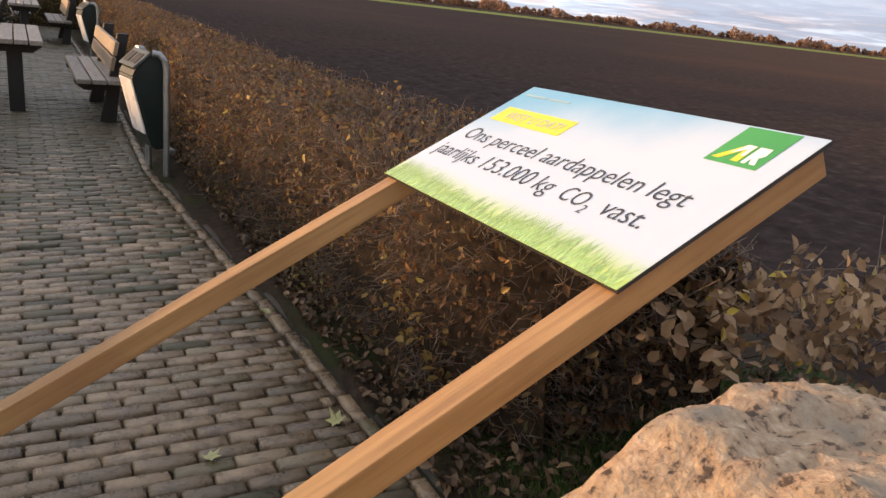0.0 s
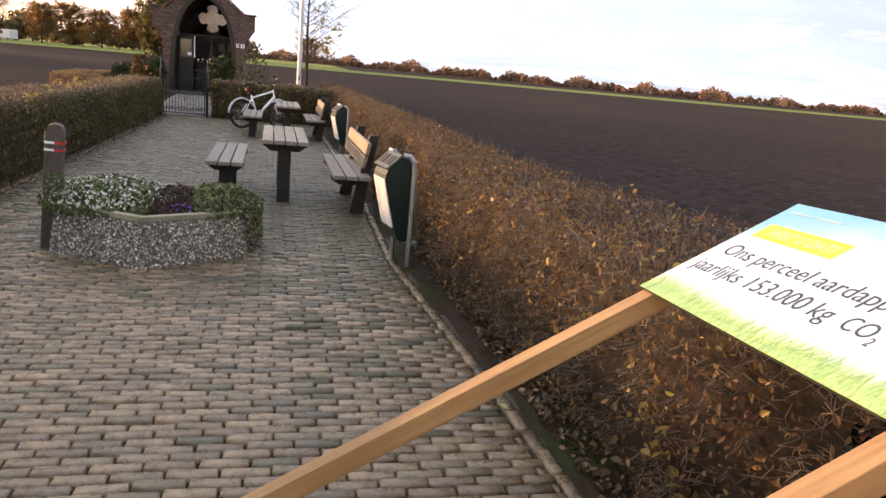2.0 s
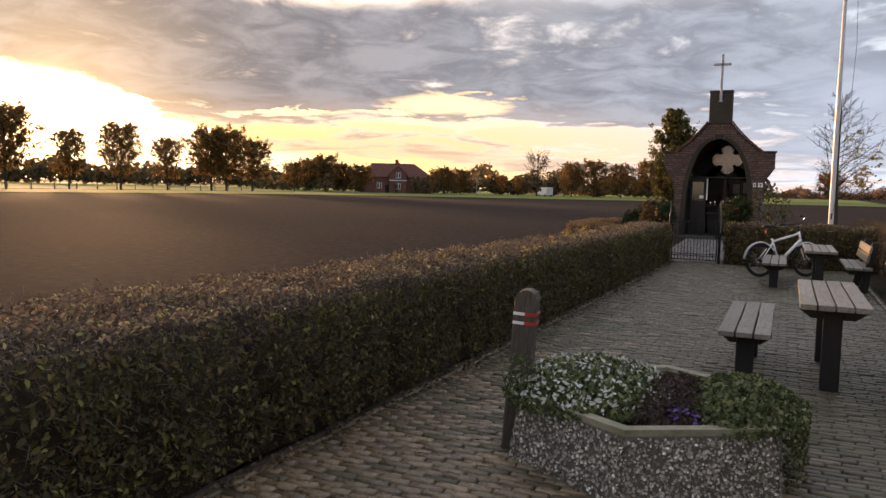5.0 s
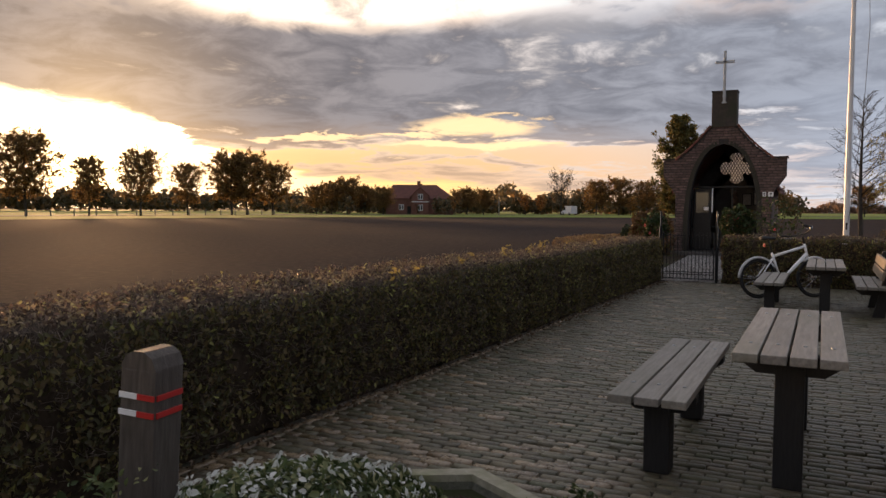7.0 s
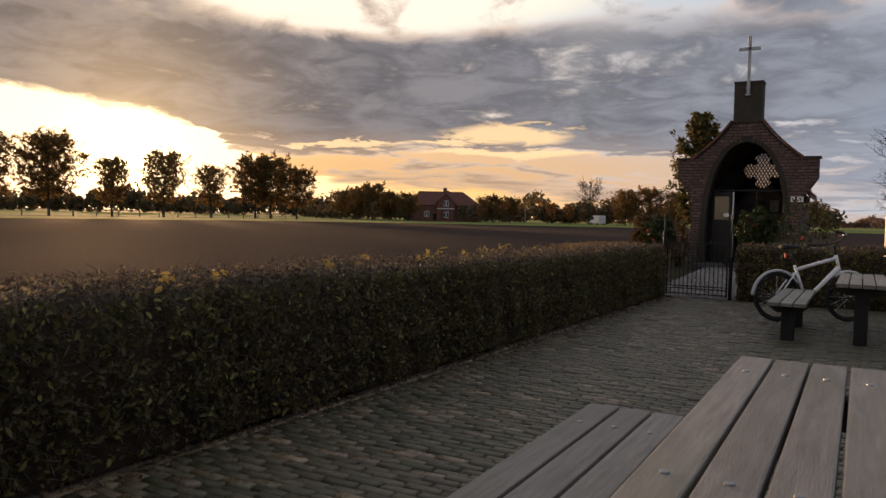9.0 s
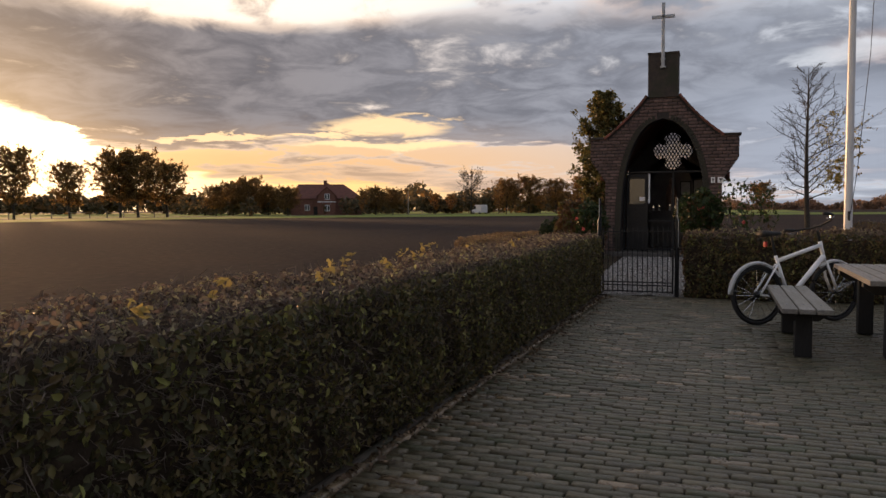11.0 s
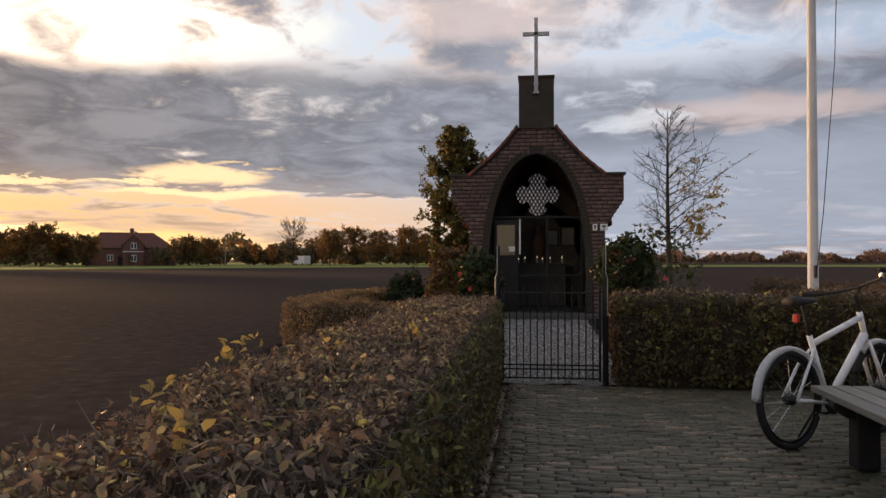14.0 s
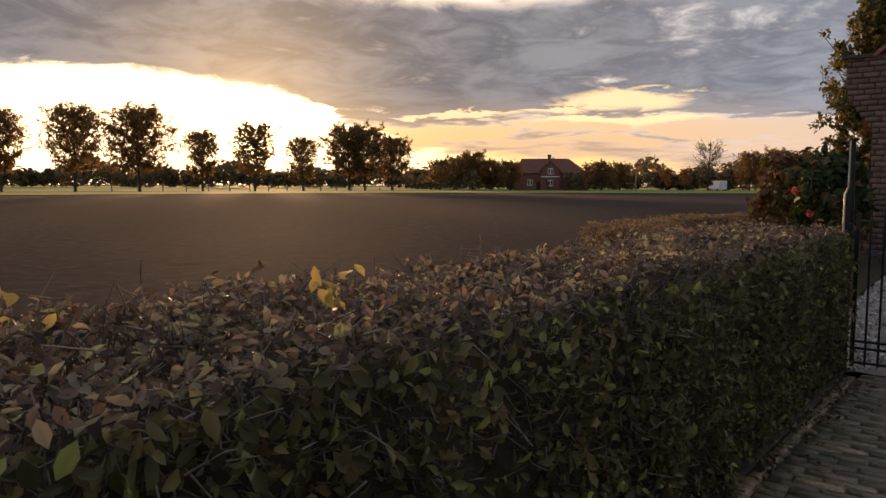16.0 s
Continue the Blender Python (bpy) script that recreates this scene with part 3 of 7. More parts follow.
def leaves(points, normals, size, spread=0.8, long=1.5, vary=0.5, droop=0.0):
    """Folded leaf shapes at points, facing roughly along the normals."""
    p = np.asarray(points, dtype=float)
    k = len(p)
    n = np.asarray(normals, dtype=float) + rng.normal(0, spread, (k, 3))
    n /= np.linalg.norm(n, axis=1, keepdims=True) + 1e-9
    a = rng.normal(0, 1, (k, 3))
    a[:, 2] -= droop
    a -= n * np.sum(a * n, axis=1, keepdims=True)
    a /= np.linalg.norm(a, axis=1, keepdims=True) + 1e-9
    b = np.cross(n, a)
    s = (np.asarray(size) * (1 + vary * (rng.random(k) - 0.5) * 2))[:, None] / 2
    up = n * s * 0.28
    rows = [p - a * s * long, p - a * s * long * 0.35 + b * s * 0.62 + up, p + a * s * long * 0.35 + b * s * 0.55 + up, p + a * s * long - n * s * 0.2, p + a * s * long * 0.35 - b * s * 0.55 + up, p - a * s * long * 0.35 - b * s * 0.62 + up]
    v = np.stack(rows, axis=1).reshape(-1, 3)
    base = np.arange(k)[:, None] * 6
    return v, np.concatenate([base + np.array([[0, 1, 2, 3]]), base + np.array([[0, 3, 4, 5]])], axis=0)


def sticks(starts, ends, radius):
    """Thin three-sided twigs."""
    s, e = np.asarray(starts, dtype=float), np.asarray(ends, dtype=float)
    k = len(s)
    d = e - s
    d /= np.linalg.norm(d, axis=1, keepdims=True) + 1e-9
    a = np.cross(d, rng.normal(0, 1, (k, 3)))
    a /= np.linalg.norm(a, axis=1, keepdims=True) + 1e-9
    b = np.cross(d, a)
    r = np.broadcast_to(np.asarray(radius, dtype=float), (k,))[:, None]
    rings = []
    for q, w in ((s, 1.0), (e, 0.45)):
        for t in range(3):
            g = t * math.tau / 3
            rings.append(q + (a * math.cos(g) + b * math.sin(g)) * r * w)
    v = np.stack(rings, axis=1).reshape(-1, 3)
    base = np.arange(k)[:, None] * 6
    f = np.concatenate([base + np.array([[t, (t + 1) % 3, 3 + (t + 1) % 3, 3 + t]]) for t in range(3)], axis=0)
    return v, f


def wobble(p, scale, amount, seed=0.0):
    """Smooth made-up unevenness for arrays of places."""
    x, y, z = p[:, 0] * scale + seed, p[:, 1] * scale + seed * 1.7, p[:, 2] * scale
    return amount * (np.sin(x * 1.9 + y * 0.7) + np.sin(y * 2.3 - x * 1.1 + 1.3 + z) + np.sin(z * 2.7 + x * 0.8 + 2.1) + 0.6 * np.sin(x * 4.7 + y * 5.3) + 0.6 * np.sin(y * 6.1 - z * 5.5 + x * 2)) / 3


# ---- ground ----
def spaced(lo, hi, step, far, grow):
    inner = list(np.arange(lo, hi + 1e-6, step))
    out, s = [], step
    x = hi
    while x < far:
        s *= grow
        x += s
        out.append(x)
    back, s, x = [], step, lo
    while x > -far:
        s *= grow
        x -= s
        back.append(x)
    return np.array(back[::-1] + inner + out)


def make_ground():
    xs, ys = spaced(-9.0, 12.0, 0.14, 4000.0, 1.07), spaced(-4.0, 30.0, 0.16, 4000.0, 1.07)
    X, Y = np.meshgrid(xs, ys, indexing="ij")
    p = np.stack([X.ravel(), Y.ravel(), np.zeros(X.size)], axis=1)
    near = np.exp(-np.maximum(np.abs(p[:, 0] - 1.5) - 12, 0) / 30) * np.exp(-np.maximum(np.abs(p[:, 1] - 13) - 20, 0) / 40)
    h = np.where(p[:, 0] < -2, 0.0015, 0.018) * np.sin(p[:, 0] * 9.0 + 0.6 * np.sin(p[:, 1] * 0.4)) * near
    h += rng.normal(0, 1.0, len(p)) * np.where(p[:, 0] < -2, 0.003, 0.011) * near + wobble(p, 1.3, np.where(p[:, 0] < -2, 0.0015, 0.02)) * near
    plot = (p[:, 0] > np.where(p[:, 1] > 21.6, -3.3, -1.3)) & (p[:, 0] < 5.4) & (p[:, 1] < 31.5) & (p[:, 1] > -20)
    edge = np.where(plot, 0.085 - 0.0075 * np.clip(p[:, 1], -6, 24) - 0.09, -0.02)
    p[:, 2] = np.where(plot, edge + h * 0.3, edge + h)
    nx, ny = len(xs), len(ys)
    i = np.arange(nx * ny).reshape(nx, ny)
    f = np.stack([i[:-1, :-1].ravel(), i[1:, :-1].ravel(), i[1:, 1:].ravel(), i[:-1, 1:].ravel()], axis=1)
    ob = new("ground", quads(p, f))
    ob.data.materials.append(M["soil"])
    ob.data.polygons.foreach_set("use_smooth", [True] * len(ob.data.polygons))
    tagged(ob, "bare dark brown ploughed field soil with clods", "field", kind="structure")


make_ground()


def band(name, inner, outer, z, material, label, category):
    """A strip of land between two lines of the same number of points."""
    v = [(x, y, z) for x, y in inner] + [(x, y, z) for x, y in outer]
    k = len(inner)
    f = [(i, i + 1, k + i + 1, k + i) for i in range(k - 1)]
    ob = new(name, quads(v, f))
    ob.data.materials.append(material)
    return tagged(ob, label, category, kind="structure")


EDGE = [(-78, -60), (-78, 20), (-78, 55), (-74, 92), (-66, 112), (-48, 130), (-26, 150), (22, 160), (52, 168), (95, 170), (165, 168), (250, 145), (320, 70)]
band("verge", EDGE, [(-103, -60), (-104, 20), (-104, 60), (-105, 110), (-96, 146), (-70, 173), (-36, 212), (26, 222), (72, 240), (140, 250), (240, 250), (360, 216), (460, 90)], 0.05, M["grass"], "mown yellow-green grass verge along the field", "verge")
band("road", [(-108, -60), (-109, 20), (-109, 60), (-109.5, 110), (-100, 150), (-72, 178), (-37, 217), (26, 227)], [(-114, -60), (-115, 20), (-115, 60), (-115, 112), (-104, 154), (-75, 183), (-38, 223), (26, 233)], 0.07, M["asphalt"], "grey asphalt country road behind the verge", "road")
band("meadow", [(-114.5, -60), (-115.5, 20), (-115.5, 60), (-115.5, 112), (-104.5, 154), (-75.5, 184), (-38, 224), (26, 234)], [(-420, -160), (-420, 60), (-420, 200), (-400, 330), (-330, 400), (-220, 460), (-60, 500), (40, 520)], 0.04, M["grass"], "wide green meadow beyond the road", "meadow")


# ---- paving ----
BR_X, BR_Y = 0.198, 0.068
PAVE_X0, PAVE_X1 = 0.10, 4.02


def brick_mesh(sx, sy, sz, c=0.006):
    """A paver with chamfered top edges, its top at z = 0."""
    v = []
    for dx, dy, z in ((sx, sy, -sz), (sx, sy, -c), (sx - 2 * c, sy - 2 * c, 0.0)):
        v += [(-dx / 2, -dy / 2, z), (dx / 2, -dy / 2, z), (dx / 2, dy / 2, z), (-dx / 2, dy / 2, z)]
    f = [(8, 9, 10, 11)]
    for a in (0, 4):
        for k in range(4):
            f.append((a + k, a + (k + 1) % 4, a + 4 + (k + 1) % 4, a + 4 + k))
    return np.array(v), np.array(f)


def right_border(y):
    """The paving's edge along the russet hedge."""
    return 4.22 - 0.05 * max(min(y, 5.0), 0.0) + 0.035 * max(min(y - 5.0, 4.0), 0.0)


def make_paving():
    stations = (-6.0, 0.0, 2.5, 5.0, 7.0, 9.0, 19.96)
    bed_v = [(x, y, gz(y) - 0.022) for y in stations for x in (PAVE_X0 - 0.12, right_border(y) - 0.015)]
    base = new("pavement", quads(bed_v, [(2 * i, 2 * i + 1, 2 * i + 3, 2 * i + 2) for i in range(len(stations) - 1)]))
    base.data.materials.append(M["joint"])
    tagged(base, "worn brown brick paving in running bond with mossy joints", "paving", kind="structure")
    bv, bf = brick_mesh(BR_X - 0.010, BR_Y - 0.011, 0.05, 0.008)
    local = np.random.default_rng(3)
    shared = quads(bv, bf)
    shared.materials.append(M["paver"])
    all_v, all_f, count, moss = [], [], 0, []
    damp = np.random.default_rng(21)
    row = 0
    y = -5.0
    while y < 19.9:
        left, right = PAVE_X0 + 0.036, right_border(y) - 0.107
        start = left - (BR_X / 2 if row % 2 else 0.0) + 0.012 * math.sin(row * 1.7)
        while start < right:
            x0, x1 = max(start, left), min(start + BR_X, right)
            start += BR_X
            if x1 - x0 < 0.035:
                continue
            fit_x = (x1 - x0 - 0.008) / (BR_X - 0.008)
            tilt = local.normal(0, 0.013, 2)
            x = (x0 + x1) / 2
            dz = local.normal(0, 0.0032) + 0.007 * math.sin(x * 2.1 + y * 0.9) * math.sin(y * 0.7 + 1)
            cx, cy = x + local.normal(0, 0.0018), y + local.normal(0, 0.0018) + 0.012 * math.sin(x * 1.4 + row * 0.02)
            turn = local.normal(0, 0.010)
            if 0.80 < y < 1.78:
                ob = new("brick", shared)
                ob.parent = base
                ob.matrix_world = Matrix.LocRotScale((cx, cy, gz(cy) + dz), Euler((tilt[0], tilt[1], turn)), Vector((fit_x, 1, 1)))
            else:
                q = bv.copy()
                q[:, 0] *= fit_x
                q[:, 2] += q[:, 0] * -tilt[1] + q[:, 1] * tilt[0]
                c, s = math.cos(turn), math.sin(turn)
                q[:, :2] = np.stack([q[:, 0] * c - q[:, 1] * s, q[:, 0] * s + q[:, 1] * c], axis=1)
                all_v.append(q + np.array([cx, cy, gz(cy) + dz]))
                all_f.append(bf + 12 * count)
                count += 1
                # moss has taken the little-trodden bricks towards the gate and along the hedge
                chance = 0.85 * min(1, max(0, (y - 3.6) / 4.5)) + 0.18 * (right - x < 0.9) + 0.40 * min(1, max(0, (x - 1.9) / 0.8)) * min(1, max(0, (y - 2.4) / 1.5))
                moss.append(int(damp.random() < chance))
        y += BR_Y
        row += 1
    rest = part("bricks", quads(np.concatenate(all_v), np.concatenate(all_f)), M["paver_stuff"], base)
    tagged(rest, kind="stuff")
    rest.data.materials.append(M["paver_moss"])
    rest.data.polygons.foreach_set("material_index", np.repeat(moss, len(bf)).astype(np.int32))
    # a lengthwise course and a thin kerb along both edges
    for side in (0, 1):
        name = "edge_course"
        ev, ef, k = [], [], 0
        yy = -5.0
        while yy < 19.8:
            ex = PAVE_X0 if side == 0 else right_border(yy) - 0.07
            q = bv[:, [1, 0, 2]].copy()
            q[:, 0] *= -1
            ev.append(q + np.array([ex + local.normal(0, 0.003), yy, gz(yy) + local.normal(0, 0.003)]))
            ef.append(bf + 12 * k)
            k += 1
            yy += BR_X
        tagged(part(name, quads(np.concatenate(ev), np.concatenate(ef)), M["paver_stuff"], base), kind="stuff")
        kerb_v, kerb_f = brick_mesh(0.05, 0.99, 0.12, 0.008)
        kme = quads(kerb_v, kerb_f)
        kme.materials.append(M["kerb"])
        yy = -4.5
        while yy < 19.6:
            ob = new("kerbstone", kme)
            ob.parent = base
            ex = PAVE_X0 - 0.075 if side == 0 else right_border(yy) + 0.01
            ob.matrix_world = pose(ex, yy, gz(yy) - (0.012 if side == 0 else 0.030) + local.normal(0, 0.004), 0, 0, local.normal(0, 0.4) + (0 if side == 0 else 2.5 * (yy < 5)))
            yy += 1.0


# ---- hedges ----
def make_hedge(line, label, sets, twigs, group="clipped hedges", ends=(True, True)):
    """A clipped hedge along stations (x_in, x_out, y, top) or, with five numbers, (x1, y1, x2, y2, top) across it."""
    st = [s if len(s) == 5 else (s[0], s[2], s[1], s[2], s[3]) for s in line]
    A, B, T = np.array([(s[0], s[1]) for s in st], float), np.array([(s[2], s[3]) for s in st], float), np.array([s[4] for s in st], float)
    mid = (A + B) / 2
    seg = np.linalg.norm(np.diff(mid, axis=0), axis=1)
    cum = np.concatenate([[0], np.cumsum(seg)])
    base_at = Vector((mid[:, 0].mean(), mid[:, 1].mean(), 0))
    hedge = thing("hedge", Matrix.Translation(base_at), label, "hedge", group)

    def at(s):
        i = np.clip(np.searchsorted(cum, s, side="right") - 1, 0, len(seg) - 1)
        w = ((s - cum[i]) / seg[i])[:, None]
        return A[i] * (1 - w) + A[i + 1] * w, B[i] * (1 - w) + B[i + 1] * w, T[i] * (1 - w[:, 0]) + T[i + 1] * w[:, 0]

    def sample(k, inset, where):
        """Places and outward directions over the sides ('a', 'b'), the top ('t') and the ends ('e')."""
        s = rng.random(k) * cum[-1]
        a, b, t = at(s)
        u = rng.random(k)
        kind = rng.choice(list(where), k)
        g = np.array([gz(float(yy)) for yy in (a[:, 1] + b[:, 1]) / 2])
        across = (b - a) / (np.linalg.norm(b - a, axis=1, keepdims=True) + 1e-9)
        p, n = np.zeros((k, 3)), np.zeros((k, 3))
        bulge = 0.04 * np.sin(np.pi * np.clip(u, 0, 1))
        ia, ib, itop = kind == "a", kind == "b", kind == "t"
        p[ia, :2] = (a - across * bulge[:, None])[ia]
        p[ib, :2] = (b + across * bulge[:, None])[ib]
        hz = g + 0.03 + (t - g - 0.03) * u
        p[ia, 2], p[ib, 2] = hz[ia], hz[ib]
        n[ia, :2], n[ib, :2] = -across[ia], across[ib]
        p[itop, :2] = (a + (b - a) * u[:, None])[itop]
        p[itop, 2] = t[itop]
        n[itop, 2] = 1
        for which, end in (("s", 0), ("f", -1)):
            ie = kind == which
            w = rng.random(k)
            p[ie, :2] = (A[end] + (B[end] - A[end]) * w[:, None])[ie]
            p[ie, 2] = (g + (T[end] - g) * u)[ie]
            d = (mid[0] - mid[1]) if end == 0 else (mid[-1] - mid[-2])
            n[ie, :2] = d / np.linalg.norm(d)
        lump = wobble(p, 6.0, 1.0) + wobble(p, 15.0, 0.8, 4.0)
        p += n * (wobble(p, 2.2, 0.035)[:, None] + 0.022 * lump[:, None] + rng.normal(0, 0.020, (k, 1)) - inset)
        keep = rng.random(k) < np.clip(0.66 + 0.55 * lump, 0.16, 1.0)
        return p[keep], n[keep]

    off = np.array(base_at)
    # dark filler shell, its colour standing for the shade between the leaves
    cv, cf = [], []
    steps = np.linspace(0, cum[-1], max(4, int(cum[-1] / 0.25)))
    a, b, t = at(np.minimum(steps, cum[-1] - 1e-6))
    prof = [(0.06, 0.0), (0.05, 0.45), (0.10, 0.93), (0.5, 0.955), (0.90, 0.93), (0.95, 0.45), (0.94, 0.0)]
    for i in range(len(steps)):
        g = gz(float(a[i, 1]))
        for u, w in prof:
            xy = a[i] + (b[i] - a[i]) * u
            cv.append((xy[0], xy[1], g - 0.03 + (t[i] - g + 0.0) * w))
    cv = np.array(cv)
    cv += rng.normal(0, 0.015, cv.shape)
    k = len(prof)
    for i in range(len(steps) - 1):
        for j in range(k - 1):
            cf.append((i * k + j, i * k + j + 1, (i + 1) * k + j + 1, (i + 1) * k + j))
    core = part("inner_growth", quads(cv - off, cf), M["core"], hedge, "dark filler shell inside the hedge, shade between leaves in its colour")
    # twigs
    p, n = sample(twigs, 0.05, "aabttt" * 3 + ("s" if ends[0] else "") + ("f" if ends[1] else ""))
    m = p + n * rng.uniform(0.0, 0.05, (len(p), 1)) + rng.normal(0, 0.026, (len(p), 3))
    e = m + n * rng.uniform(-0.02, 0.025, (len(p), 1)) + rng.normal(0, 0.030, (len(p), 3))
    v, f = sticks(np.concatenate([p - n * 0.03, m]), np.concatenate([m, e]), 0.0026)
    part("twig_growth", quads(v - off, f), M["twig"], hedge, "thin brown twigs")
    for name, count, size, where, mat, droop in sets:
        p, n = sample(count, 0.0, where)
        v, f = leaves(p, n, size, 0.75, 1.35, 0.5, droop)
        part(name, quads(v - off, f), M[mat], hedge)
    return hedge


def make_hedges():
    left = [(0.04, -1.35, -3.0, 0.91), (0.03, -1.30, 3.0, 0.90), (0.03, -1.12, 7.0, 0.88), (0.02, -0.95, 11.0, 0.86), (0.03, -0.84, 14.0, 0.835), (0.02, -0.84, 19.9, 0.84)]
    make_hedge(left, "long clipped hedge, green face toned for shade, brown autumn top toned lighter", [
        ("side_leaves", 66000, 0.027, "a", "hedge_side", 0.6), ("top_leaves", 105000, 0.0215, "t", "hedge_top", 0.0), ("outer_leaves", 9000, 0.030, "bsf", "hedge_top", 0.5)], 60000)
    right = [(4.55, 5.5, 0.62, 0.80), (4.32, 5.45, 1.05, 0.90), (4.28, 5.42, 2.5, 0.95), (4.16, 5.2, 4.4, 0.95), (4.35, 5.02, 7.0, 0.95), (4.50, 5.02, 13.0, 0.93), (4.52, 5.02, 26.5, 0.90)]
    make_hedge(right, "clipped hedge of thin twigs with russet autumn leaves", [
        ("side_leaves", 30000, 0.021, "a", "russet", 0.5), ("top_leaves", 36000, 0.022, "t", "russet", 0.0), ("bright_leaves", 2200, 0.026, "aatt", "amber", 0.3), ("green_leaves", 1400, 0.026, "a", "hedge_side", 0.4), ("outer_leaves", 5000, 0.030, "bsf", "russet", 0.4)], 60000)
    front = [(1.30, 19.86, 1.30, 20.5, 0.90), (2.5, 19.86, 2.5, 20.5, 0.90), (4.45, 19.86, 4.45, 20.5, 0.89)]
    # Face shade and top light come in with the two leaf colours.
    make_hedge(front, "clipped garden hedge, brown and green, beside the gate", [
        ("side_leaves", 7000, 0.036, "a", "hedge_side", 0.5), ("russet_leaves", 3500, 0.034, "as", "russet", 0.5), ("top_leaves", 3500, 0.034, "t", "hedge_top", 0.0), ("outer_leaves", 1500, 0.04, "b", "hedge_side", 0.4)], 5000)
    loop = [(-1.05, 21.35, -1.05, 22.05, 0.66), (-1.9, 21.75, -1.9, 22.4, 0.66), (-2.75, 22.25, -2.5, 22.75, 0.65), (-3.36, 22.95, -2.75, 23.25, 0.64), (-3.55, 24.6, -2.98, 24.6, 0.63), (-3.55, 26.4, -3.0, 26.3, 0.62), (-3.25, 28.2, -2.75, 27.9, 0.62), (-2.6, 29.3, -2.2, 28.9, 0.62)]
    make_hedge(loop, "narrow curved tan hedge round the chapel garden, sun-toned to gold", [
        ("side_leaves", 24000, 0.026, "ab", "hedge_gold", 0.5), ("top_leaves", 17000, 0.025, "t", "hedge_gold", 0.0), ("end_leaves", 600, 0.034, "sf", "hedge_gold", 0.4)], 9000)


# ---- chapel ----
CX, FY = 0.50, 26.65
FLOOR = 0.24


def arch_half(z):
    u = min(max((z - FLOOR) / (3.38 - FLOOR), 0.0), 1.0)
    return 0.97 * math.sqrt(max(0.0, 1 - u ** 3.2))


def wall_half(z):
    """Half the width of the front wall at a height: straight, corbelled out to the shoulders, then the gable."""
    if z < 1.92:
        return 1.34
    if z < 2.46:
        return 1.34 + (z - 1.92) / 0.54 * 0.36
    if z < 2.95:
        return 1.70
    if z < 3.93:
        u = (z - 2.95) / 0.98
        return 1.34 - (1.34 - 0.35) * (u ** 0.92) - 0.05 * math.sin(math.pi * u)
    return 0.345


